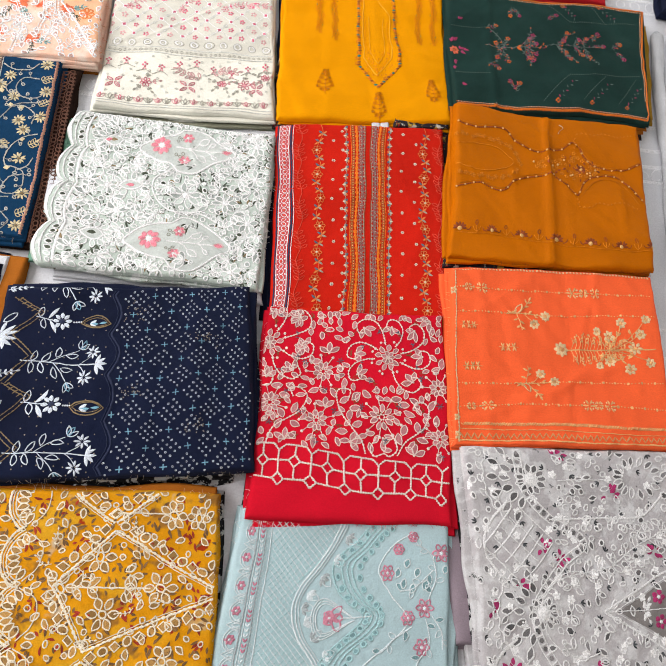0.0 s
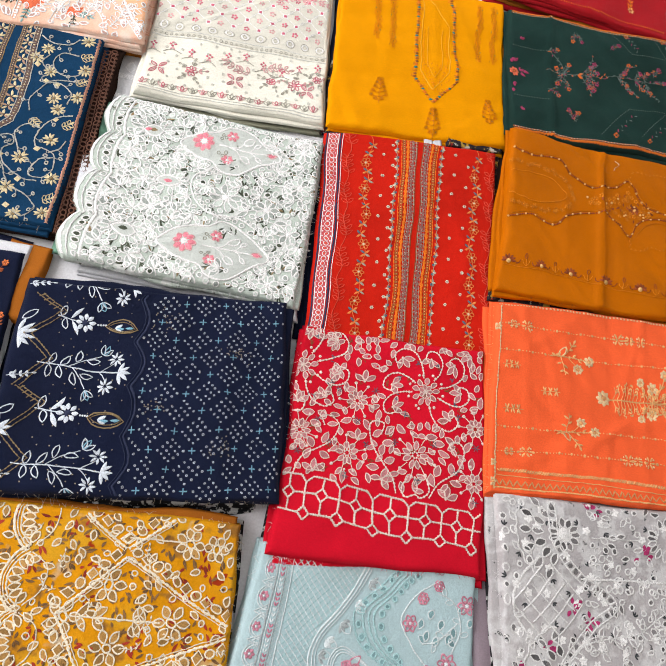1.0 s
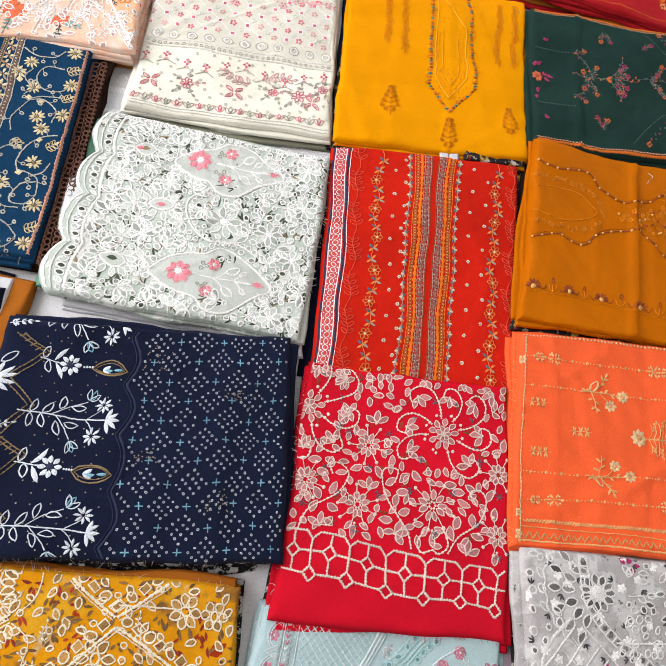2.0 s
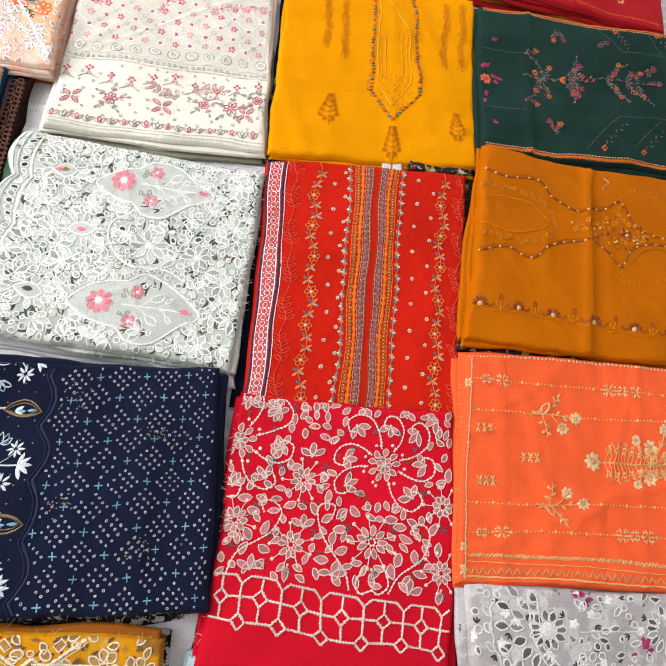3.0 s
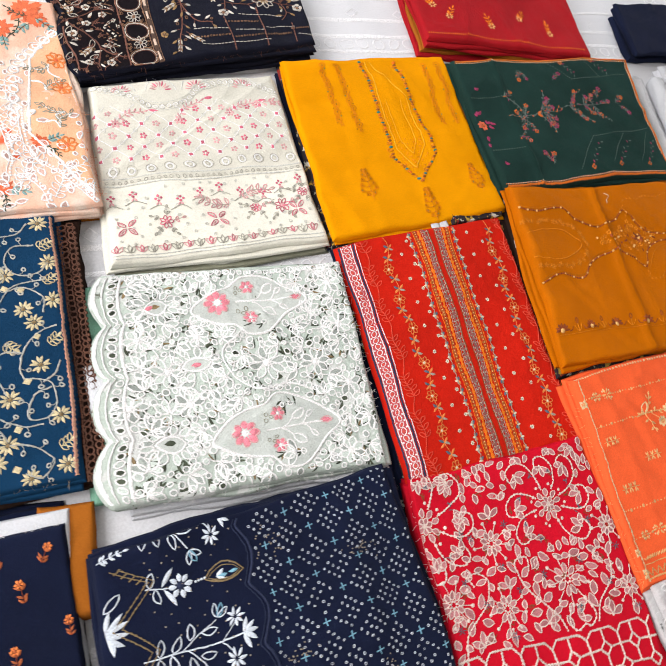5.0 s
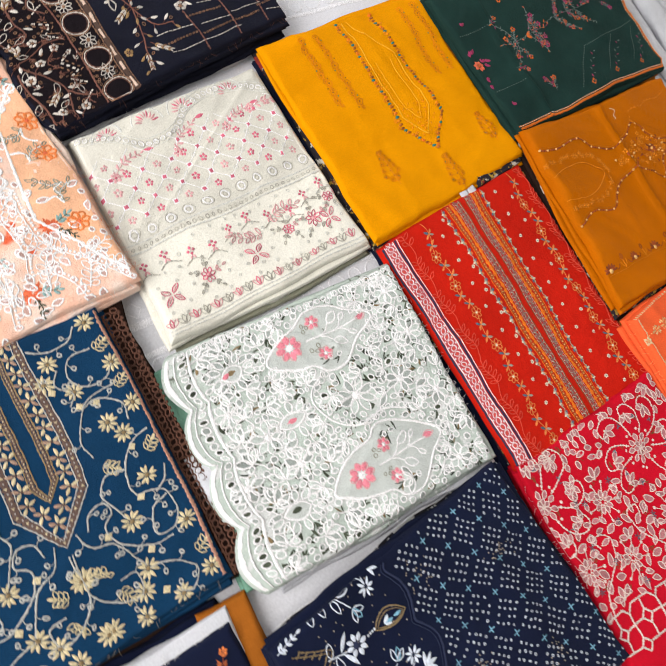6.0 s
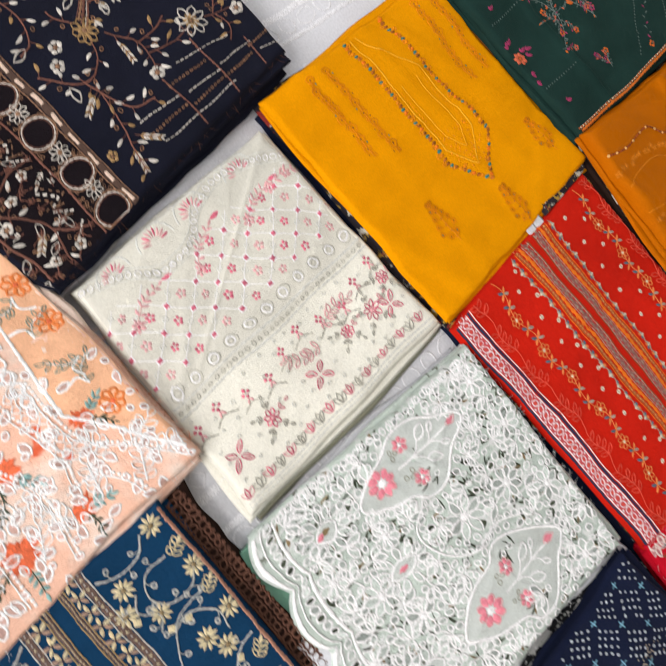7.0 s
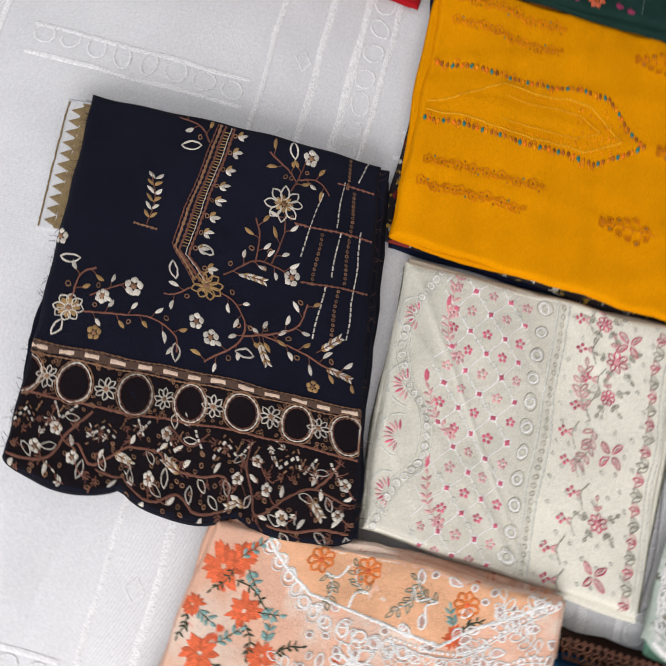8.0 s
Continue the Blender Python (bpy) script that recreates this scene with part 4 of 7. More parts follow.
        full += [(p.real + math.cos(radians(d)), p.imag + math.sin(radians(d)), 1.25), (p.real, p.imag, 0.7)]
    for p in s.scatter(0.92, 3.0, 33.9, 0.5, 30.2, [(x, y, r * 0.88) for x, y, r in full], 7000):
        s.ring(W, p, s.rng.uniform(0.3, 0.46), 0.2, 9, D if s.rng.rand() < 0.93 else B)
    s.finish()


embroider_mint()


def embroider_red():
    s = Stitch(red, red_f, 4)
    H, Wd = s.h, s.w
    ys = np.arange(0.3, H - 0.2, 0.35)

    def column(key, u, w, bead=0.0, up=0.0007):
        s.line(key, np.array([complex(u * Wd, y) for y in ys]), w, up, bead=bead)

    # woven side border
    column(("border_ground", thread("border_pink_thread", (0.62, 0.08, 0.09), 0.3)), 0.05, 1.9, up=0.0002)
    for u, mat, w in ((0.012, NAVY_THREAD, 0.25), (0.022, WHITE, 0.14), (0.078, WHITE, 0.16), (0.090, NAVY_THREAD, 0.3), (0.101, WHITE, 0.1)):
        column(("border_line", mat), u, w)
    for y in np.arange(0.6, H, 0.95):
        s.ring(("border_motif", WHITE), (0.05 * Wd, y), 0.4, 0.14, 8)
        s.dot(("border_motif", RED_THREAD), (0.05 * Wd, y), 0.2)
        for dx in (-0.62, 0.62):
            s.dot(("border_motif", WHITE), (0.05 * Wd + dx, y + 0.48), 0.15)
    # placket of bright bands
    mauve = thread("mauve_grey_thread", (0.34, 0.10, 0.09), 0.5)
    amber = thread("amber_brown_thread", (0.44, 0.11, 0.02), 0.5)
    mid = 0.536
    for sg in (-1, 1):
        for off, mat, w, bead in ((0.016, MAROON_THREAD, 0.16, 0.0), (0.022, GREY_THREAD, 0.12, 0.6), (0.038, mauve, 0.6, 0.35), (0.054, GREY_THREAD, 0.1, 0.6), (0.068, ORANGE_THREAD, 0.34, 0.15), (0.084, amber, 0.2, 0.5), (0.094, amber, 0.24, 0.6), (0.103, ORANGE_THREAD, 0.12, 0.4)):
            column(("placket_band", mat), mid + sg * off, w, bead, 0.0006)
        for y in np.arange(0.5, H, 0.5):
            s.dot(("placket_bead", MAROON_THREAD if int(y * 2) % 2 else GREY_THREAD), ((mid + sg * (0.030 + 0.014 * (int(y * 2) % 2))) * Wd, y), 0.13, up=0.0012)
            s.dot(("placket_bead", GOLD_LIGHT), ((mid + sg * 0.089) * Wd, y + 0.25), 0.12, up=0.0010)
        for y in np.arange(0.7, H, 1.0):
            o = complex((mid + sg * 0.034) * Wd, y)
            for e in (35, -35):
                s.leaf(("placket_motif", GREY_THREAD), o, (0 if sg > 0 else 180) + e, 0.6, 0.2, 0.0012)
            s.ring(("placket_ring", ORANGE_THREAD), ((mid + sg * 0.068) * Wd, y), 0.27, 0.16, 7)
    for y in np.arange(0.8, H, 1.75):
        for u, d in ((mid - 0.126, 180), (mid + 0.125, 0)):
            o = complex(u * Wd, y)
            s.line(("placket_vine", SAGE), path_([o - 0.9j, o + 0.25 * turn(d), o + 0.85j], 0.3), 0.1)
            for e, m in ((-60, GREY_THREAD), (0, CREAM), (60, GREY_THREAD), (110, PEACH_THREAD), (-110, SLATE)):
                s.leaf(("placket_flower", m), o, d + e, 0.62, 0.36)
    # embroidered vines and woven dots, mirrored about the placket
    for side, us in ((1, (0.140, 0.248, 0.328, 0.380)), (-1, (0.970, 0.875, 0.815, 0.737))):
        u1, u2, d1, d2 = us
        s.line(("red_vine", RED_THREAD), path_([(u1 * Wd + 0.35 * math.sin(y * 1.1), y) for y in np.arange(0.4, H - 0.2, 1.0)], 0.3), 0.12)
        for y in np.arange(0.6, H - 1, 1.0):
            x = u1 * Wd + 0.35 * math.sin(y * 1.1)
            for sd in (-1, 1):
                if (int(y) % 6) < 4:
                    s.eye(("red_leaf", RED_THREAD), (x, y), 90 - sd * 55, 1.25, 0.5, 0.13)
        s.line(("floral_vine", PEACH_THREAD), path_([(u2 * Wd + 0.4 * math.sin(y * 0.9), y) for y in np.arange(0.4, H - 0.2, 1.0)], 0.3), 0.1)
        for k, y in enumerate(np.arange(1.3, H - 1, 1.75)):
            o = complex(u2 * Wd + 0.4 * math.sin(y * 0.9), y)
            if k % 3 == 0:
                s.flower(("vine_flower", PEACH_THREAD), o, 0.95, 6, 0.55, True, ("vine_centre", CREAM))
            else:
                for e, m in ((40, PEACH_THREAD), (140, SLATE), (-30, GREY_THREAD), (215, PEACH_THREAD)):
                    s.leaf(("vine_leaf", m), o, e, 1.0, 0.38)
        for k, y in enumerate(np.arange(1.5, H - 0.5, 4.15)):
            for u, dy in ((d1, 0), (d2, 2.1)):
                s.flower(("woven_dot", CREAM), (u * Wd + 0.1, y + dy), 0.33, 6, 0.22, centre=("woven_dot_centre", SAGE), inner=0.25)
    s.finish()


embroider_red()


def embroider_orange():
    s = Stitch(orange, orange_f, 5)
    G, C, D = ("gold_embroidery", GOLD_LIGHT), ("cream_embroidery", thread("cream_gold_thread", (0.82, 0.56, 0.30), 0.2)), ("gold_dot", GOLD_LIGHT)
    # picot hems and zigzag border
    for x in np.arange(0.7, 37.6, 0.3):
        s.leaf(C, (x, 30.5), 60 if int(x / 0.3) % 2 else 120, 0.5, 0.22)
    s.line(C, poly([(0.8, 0.5), (0.9, 30.4)], 0.3), 0.2, bead=0.4)
    for x in np.arange(1.4, 37.6, 0.42):
        s.leaf(G, (x, 3.0), 50, 0.8, 0.26)
        s.leaf(G, (x, 3.1), 130, 0.5, 0.18)
    s.line(G, poly([(0.6, 2.5), (37.4, 2.2)], 0.4), 0.12)
    s.line(G, poly([(0.5 + 0.55 * k, 1.0 + 0.85 * (k % 2)) for k in range(68)], 0.3), 0.2)
    s.line(G, poly([(0.5, 0.75), (37.4, 0.6)], 0.4), 0.24)
    for y in (1.5, 4.5, 26.5):
        s.flower(C, (0.45, y), 0.7, 6, 0.45, centre=G)
    # beaded rows with clustered motifs
    for y, groups in ((27.1, (3.4, 23.8)), (22.8, ()), (10.5, ()), (6.5, (3.0, 25.0))):
        for x in np.arange(1.2, 37.4, 0.55):
            s.dot(D, (x, y + s.rng.uniform(-0.06, 0.06)), 0.12 if int(x / 0.55) % 4 else 0.26)
        for gx in groups:
            for dx, r in ((-1.6, 0.9), (0.2, 0.7), (2.4, 0.9)) if gx > 10 else ((0, 0.7), (2.6, 0.9)):
                o = complex(gx + dx, y)
                for e in (0, 60, 120, 180, 240, 300):
                    s.leaf(G, o + 0.2 * turn(e), e, r, 0.34)
                for e in (35, 145, 215, 325):
                    s.dot(C, o + r * turn(e), 0.16)
    for x, y in ((3.2, 20.2), (9.6, 16.6), (3.5, 13.3)):
        for dx in (-0.9, 0, 0.9):
            for e in (70, 110, 250, 290):
                s.leaf(G, (x + dx, y), e, 0.8, 0.26)
        s.line(G, poly([(x - 1.6, y), (x + 1.6, y)], 0.3), 0.12)

    def spray(x, y, flip):
        o = complex(x, y)
        f = lambda a, b: o + complex(a, b * flip)
        s.line(G, path_([f(0, 0), f(2.4, 0.2), f(5.0, 0.2), f(7.2, 0)], 0.3), 0.2)
        s.line(G, path_([f(2.4, 0.2), f(3.6, 1.4), f(4.6, 2.7)], 0.3), 0.15)
        s.line(G, path_([f(2.0, 0.2), f(2.4, -1.4), f(2.6, -2.9)], 0.3), 0.15)
        s.line(G, path_([f(3.4, 0.1), f(4.4, -0.9), f(5.0, -1.5)], 0.3), 0.12)
        for a, b, d in ((3.2, 1.0, 100), (3.6, 1.4, 20), (4.2, 2.1, 110), (4.3, 2.2, 20), (4.6, 2.6, 60), (2.2, -0.8, 200), (2.4, -1.2, -30), (2.5, -2.0, 210), (2.5, -2.2, -30), (1.0, 0.1, 30), (1.2, 0.1, 150), (4.2, 0.2, 40), (5.2, 0.2, -40), (1.8, 0.3, 60)):
            s.leaf(G, f(a, b), d * flip, 1.0, 0.36)
        s.eye(C, f(1.8, 0.2), 55 * flip, 2.0, 0.8, 0.16)
        s.flower(C, f(7.3, 0), 1.0, 8, 0.55, centre=G)
        s.flower(C, f(5.1, -1.6), 0.95, 7, 0.55, centre=G)

    spray(9.6, 22.6, 1)
    spray(10.0, 10.6, -1)
    # tall flowering branch
    o = complex(19.2, 16.7)
    s.line(G, path_([o, o + 5, o + 10 - 0.1j, o + 17], 0.3), 0.24)
    s.flower(C, o, 1.3, 8, 0.7, centre=G)
    for k in range(16):
        x = 1.8 + 0.62 * k
        l = 2.6 - abs(k - 3) * 0.17 if k < 9 else 1.5
        for sg in (-1, 1):
            s.line(G, path_([o + x, o + x + 0.5 * l * turn(sg * 70), o + x - 0.3 + l * turn(sg * 76)], 0.3), 0.11)
            for t in (0.5, 0.75, 1.0):
                s.leaf(G, o + x + t * l * turn(sg * 74), sg * (40 + 70 * (k % 2)), 0.6, 0.28)
    for dx, dy, r in ((9.2, 2.4, 1.1), (9.0, -2.2, 1.1), (11.6, 4.8, 1.0), (13.6, 0.2, 1.3), (12.4, -3.6, 1.1), (16.2, 5.6, 0.9), (15.8, -2.4, 1.0), (7.0, 3.2, 0.8), (7.0, -3.0, 0.8), (14.8, 2.8, 1.0)):
        s.line(G, path_([o + 9, o + complex(9 + (dx - 9) * 0.5, dy * 0.35), o + complex(dx, dy)], 0.3), 0.14)
        s.flower(C, o + complex(dx, dy), r, 7, 0.6, centre=G)
        for e in range(3):
            s.leaf(G, o + complex(9 + (dx - 9) * 0.6, dy * 0.5), s.rng.uniform(0, 360), 1.1, 0.36)
    s.finish()


embroider_orange()


def embroider_mustard():
    s = Stitch(mustard, mustard_f, 6)
    B, P, T, O = ("beaded_line", MAROON_THREAD), ("pearl_bead", thread("amber_bead", (0.82, 0.46, 0.15), 0.2, 0.3)), ("mustard_embroidery", MUSTARD_THREAD), ("bright_embroidery", thread("bright_mustard_thread", (0.74, 0.235, 0.006), 0.2))
    up = [(0.6, 28.3), (4.7, 27.6), (9.2, 28.0), (11.4, 25.8), (14.1, 24.5), (17.1, 23.8), (19.3, 24.3), (22.1, 25.2), (24.4, 26.7), (26.2, 23.9), (28.1, 22.2), (31.2, 21.4), (34.0, 21.6), (37.4, 23.2)]
    lo = [(0.6, 13.8), (4.8, 15.3), (9.3, 14.6), (11.7, 17.1), (14.2, 18.3), (17.2, 19.0), (19.3, 19.4), (20.1, 18.7), (22.1, 17.2), (24.2, 15.2), (25.7, 17.8), (28.5, 19.5), (31.1, 19.9), (34.0, 18.8), (37.4, 14.4)]
    for c in (up, lo):
        pts = path_(c, 0.34)
        s.line(T, pts + 0.45j, 0.1)
        for k, z in enumerate(pts):
            if k % 5 == 0:
                s.dot(P, z, 0.21, up=0.0018)
            else:
                s.dot(B, z, 0.17, up=0.0012)
    s.line(O, path_([(0.4, 23.2), (4.2, 24.2), (8.5, 23.7), (11.4, 21.2), (8.7, 18.9), (4.6, 18.0), (0.4, 18.6)], 0.3), 0.16)
    for z in path_([(0.8, 25.6), (4.4, 25.8), (9.6, 24.8), (13.0, 21.4), (9.8, 17.6), (4.8, 16.8), (0.8, 16.9)], 0.75):
        s.flower(T, z + complex(s.rng.uniform(-0.3, 0.3), s.rng.uniform(-0.3, 0.3)), 0.5, 5, 0.3, centre=O)
    # jewelled panel about the fold
    for p in s.scatter(0.62, 15.5, 29.5, 18.4, 25.2, tries=900):
        if abs(p.imag - 21.4) < 3.4 - abs(p.real - 24.3) * 0.5 or abs(p.imag - 21.6) < 0.8:
            m = s.rng.randint(4)
            if m == 0:
                s.dot(P, p, 0.24, up=0.002)
            elif m == 1:
                s.leaf(B, p, s.rng.uniform(0, 360), 0.8, 0.34)
            else:
                s.flower(O if m == 2 else T, p, 0.45, 5, 0.3)
    s.flower(B, (25.6, 20.9), 1.1, 6, 0.7, centre=P)
    for c in ([(24.7, 28.6), (26, 29.1), (28, 28.8), (30, 29.3), (33.4, 29.2), (36.8, 30.0)], [(24.3, 12.8), (26.5, 12.5), (28.5, 13.2), (30.5, 12.8), (32.5, 13.2), (36, 12.4)], [(24.6, 27.6), (24.5, 25.4)], [(24.2, 14.6), (24.3, 12.8)]):
        for k, z in enumerate(path_(c, 0.4)):
            s.leaf(T, z, 60 + 60 * (k % 2), 0.5, 0.2)
    s.line(T, path_([(25.0, 15.0), (28.0, 18.0), (31.0, 19.0), (34.0, 17.6), (36.5, 13.8)], 0.3), 0.1)
    # flower border along the front
    for k, x in enumerate(np.arange(1.3, 38.0, 6.1)):
        y = 5.7 - 0.03 * x
        for e in range(-90, 91, 30):
            s.leaf(B, complex(x, y) + 0.35 * turn(90 + e), 90 + e, 0.95, 0.42)
        s.dot(P, (x, y), 0.42, 8, 0.002)
        for sg in (-1, 1):
            s.line(B, path_([(x + sg * 1.2, y - 0.3), (x + sg * 1.7, y - 0.1), (x + sg * 1.9, y + 0.4)], 0.2), 0.16)
        xm = x + 3.05
        s.line(O, poly([(xm, y - 0.6), (xm, y + 0.8)], 0.3), 0.12)
        s.eye(B, (xm, y + 0.7), 90, 1.0, 0.5, 0.14)
        for sg in (-1, 1):
            s.line(O, path_([(xm, y - 0.5), (xm + sg * 0.5, y - 0.1), (xm + sg * 0.75, y + 0.5)], 0.2), 0.12)
    s.line(T, poly([(0.5, 5.0), (37.5, 3.8)], 0.3), 0.12, bead=0.3)
    s.line(("loose_thread", CREAM), path_([(21.5, 31.0), (22.3, 30.2), (21.6, 29.4), (21.4, 28.6)], 0.2), 0.07, 0.001)
    s.finish()


embroider_mustard()


def embroider_yellow():
    s = Stitch(yellow, yellow_f, 7)
    T, B, C, Y = ("ochre_embroidery", thread("ochre_thread", (0.88, 0.27, 0.0), 0.2)), ("brown_bead", thread("brown_bead", (0.46, 0.13, 0.012), 0.4)), ("teal_bead", TEAL_THREAD), ("piping", thread("marigold_thread", (0.90, 0.40, 0.008), 0.1))
    outer = [(15.2, 34.4), (15.0, 13.2), (18.7, 8.0), (23.4, 12.6), (22.6, 34.4)]
    s.line(Y, poly([(16.4, 34.4), (16.1, 25.5), (15.9, 14.6), (18.7, 10.6), (21.7, 14.8), (21.9, 25.8), (18.4, 31.4), (17.4, 34.4)], 0.3), 0.22)
    s.line(Y, poly([(17.4, 25), (17.2, 15.8), (18.7, 13.2), (20.2, 15.8), (20.4, 25)], 0.3), 0.12)
    for k, z in enumerate(poly(outer, 0.6)):
        s.leaf((B, ("orange_bead", ORANGE_THREAD), B, T, B)[k % 5] if k % 4 else C, z - 0.4, 0, 0.8, 0.46, 0.0016)
        if k % 2:
            s.flower(T, z + complex(s.rng.uniform(-0.55, 0.55), 0.2), 0.42, 5, 0.26)
    for k, z in enumerate(poly([(16.6, 24), (16.4, 15.0), (18.7, 11.6), (21.2, 15.2), (21.3, 24)], 0.6)):
        s.dot(T, z, 0.12)
    for p in s.scatter(0.7, 16.2, 21.6, 10.5, 16.5, tries=250):
        s.leaf(T, p, s.rng.uniform(0, 360), 0.5, 0.22)
    for x0, y0, x1, y1 in ((6.8, 33, 7.4, 20.1), (9.9, 33, 10.4, 18.3), (28.3, 33, 28.1, 18.8), (31.4, 33, 31.1, 19.0)):
        n = 8
        for k in range(n):
            o = complex(x0 + (x1 - x0) * k / n, y0 + (y1 - y0) * k / n)
            q = o + complex(s.rng.uniform(-0.3, 0.3), 0)
            s.line(T, rosette(q, 0.6, 5), 0.1, closed=True)
            s.dot(B, q, 0.15)
            s.eye(T, o - 0.7j, 235 + 70 * (k % 2), 0.8, 0.34, 0.1)
            s.line(T, np.array([o, o - 0.8j, o - 1.5j]), 0.08)
            s.dot(C if k % 3 == 0 else B, o + complex(0.5 * (-1) ** k, -0.8), 0.12)
    for x, y in ((8.6, 8.2), (18.7, 2.8), (30.0, 6.6)):
        s.line(T, path_([(x, y + 3.4), (x + 0.15, y), (x, y - 2.6)], 0.3), 0.1)
        for k in range(6):
            o = complex(x, y + 2.9 - 0.95 * k)
            r = (0.3, 0.5, 0.75, 1.05, 1.25, 0.6)[k]
            for sg in (-1, 1):
                s.line(T, path_([o, o + sg * 0.5 * r + 0.1j, o + sg * r + 0.45j], 0.25), 0.09)
                s.line(T, rosette(o + sg * r + 0.5j, 0.34, 5), 0.07, closed=True)
                s.dot(B if (k + sg) % 3 else C, o + sg * r + 0.5j, 0.1)
            s.dot(B, o, 0.1)
    s.finish()


embroider_yellow()


def embroider_ivory():
    s = Stitch(ivory, ivory_f, 8)
    L, P, R, G, N = ("tone_embroidery", thread("ivory_thread", (0.74, 0.74, 0.68), 0.08)), ("pink_embroidery", thread("faded_pink_thread", (0.78, 0.42, 0.42), 0.2)), ("rose_embroidery", thread("faded_rose_thread", (0.74, 0.16, 0.24), 0.3)), ("sage_outline", thread("pale_sage_thread", (0.52, 0.50, 0.42), 0.25)), ("net_line", WHITE)
    s.blob(("net_panel", cloth("beige_net", (0.70, 0.68, 0.59), vary=0.08, bump=0.45)), poly([(0.1, 13.6), (30.5, 13.1), (30.5, 31.8), (0.1, 31.8)], 0.6, True), 0.0001, 0.0001)
    for y in (13.2, 14.5):
        s.line(L, poly([(0.3, y), (30.3, y - 0.5)], 0.35), 0.24, bead=0.2)
    for x in np.arange(0.8, 30.2, 0.9):
        s.ring(G, (x, 13.8 - 0.016 * x), 0.24, 0.1, 7)
    for x in np.arange(1.8, 30, 2.75):
        s.ring(G, (x, 15.6), 0.85, 0.12, 10)
        s.ring(N, (x, 15.6), 0.6, 0.26, 8)
        s.ring(G, (x, 15.6), 0.36, 0.1, 7)
    # diagonal net with squares on its knots
    px, py = 4.4, 4.03
    for i in range(-8, 16):
        for sg in (-1, 1):
            a, b = complex(0.25 + i * px, 17.45), complex(0.25 + i * px + sg * px * 2.4, 17.45 + py * 2.4)
            pts = np.linspace(0, 1, 26) * (b - a) + a
            pts = pts[(pts.real > 0.3) & (pts.real < 30.2)]
            if len(pts) > 2:
                s.line(N, pts, 0.13, 0.0006)
    for j in range(5):
        for i in range(-1, 9):
            x, y = 0.25 + i * px + (j % 2) * px / 2, 17.45 + j * py / 2
            if y < 26.4 - 1.5 * math.sin(x * 0.21):
                s.dot(N, (x, y), 0.58, 4, 0.0007, 45 + s.rng.uniform(-12, 12))
                s.dot(R, (x, y), 0.46, 4, 0.0012, 45 + s.rng.uniform(-12, 12))
                s.flower(R if (i + j) % 2 else P, (x + px / 2, y + 0.1), 0.62, 5, 0.42, centre=L)
                s.ring(L, (x + px / 4, y + py / 4), 0.32, 0.14, 7)
    # scalloped vine along the back edge
    chain = path_([(0.6, 31.0), (5.1, 29.3), (9.6, 26.8), (14.3, 27.3), (16.6, 29.4), (20.8, 30.8), (25.9, 30.0), (30.2, 27.8)], 0.9)
    for z in chain:
        s.ring(G, z, 0.44, 0.07, 9)
        s.ring(N, z, 0.34, 0.18, 8)
    for off in (0.8j, -0.7j):
        s.line(L, path_(list(chain + off), 0.4), 0.15)
    for x in (4.6, 11.0, 16.6, 24.5):
        o = complex(x, 29.6)
        s.line(L, np.array([o + 2.3 * turn(a) for a in range(0, 190, 15)]), 0.26)
        for a in range(10, 175, 20):
            s.leaf(R if a % 60 == 10 else P, o + 0.6 * turn(a), a, 1.2, 0.28)
    for o, d in (((3.0, 23.6), 25), ((12.4, 24.0), 35), ((21.0, 24.6), 20), ((26.0, 25.8), -10)):
        s.sprig(("vine_stem", PINK), P, o, d, 5.2, 6, 0.95, 0.36, bend=14)
        s.flower(P, complex(*o) + 0.2, 0.8, 6, 0.5, centre=R)
        s.leaf(R, complex(*o) + 6.0 * turn(d), d - 30, 1.5, 0.6)
    # front field
    for x in (2.5, 15.1, 27.4):
        for e in (45, 135, 225, 315):
            s.eye(R, complex(x, 5.6) + 0.25 * turn(e), e, 1.45, 0.6, 0.14)
            s.leaf(P, complex(x, 5.6) + 0.5 * turn(e), e, 0.9, 0.25)
    for o, r in (((25.2, 6.6), 1.25), ((8.0, 6.2), 1.0), ((21.0, 7.0), 0.8), ((29.0, 8.5), 0.9)):
        s.flower(R, o, r, 7, 0.5, True, P)
        for a in range(0, 360, 72):
            s.sprig(G, G if a % 90 else P, complex(*o) + r * turn(a + 12), a + 12, 1.2, 1, 0.55, 0.26, eye=True, w=0.06)
    for x in np.arange(1.0, 30, 3.1):
        y = 10.6 + 0.9 * math.sin(x * 0.5)
        s.flower(R, (x, y), 0.62, 4, 0.42)
        s.line(G, path_([(x - 1.4, y - 1.8), (x, y - 1.2), (x + 1.4, y - 1.9)], 0.3), 0.14, bead=0.4)
        for e in (60, 120):
            s.leaf(P, (x, y - 0.6), e + 180, 0.8, 0.3)
    for o, d in (((17.5, 8.0), 160), ((19.4, 9.2), 10)):
        s.sprig(G, P, o, d, 4.5, 5, 1.0, 0.4, eye=True, bend=15)
    for k, x in enumerate(np.arange(0.9, 30, 1.55)):
        if k % 2:
            for e in (-35, 0, 35):
                s.eye(G, (x, 1.5), 90 + e, 1.25, 0.5, 0.11)
        else:
            for e in (-40, 0, 40):
                s.eye(R if e == 0 else P, (x, 1.6), 90 + e, 1.15, 0.45, 0.13)
    for y in (0.7, 1.2):
        s.line(L, poly([(0.3, y), (30.3, y - 0.1)], 0.3), 0.16, bead=0.4)
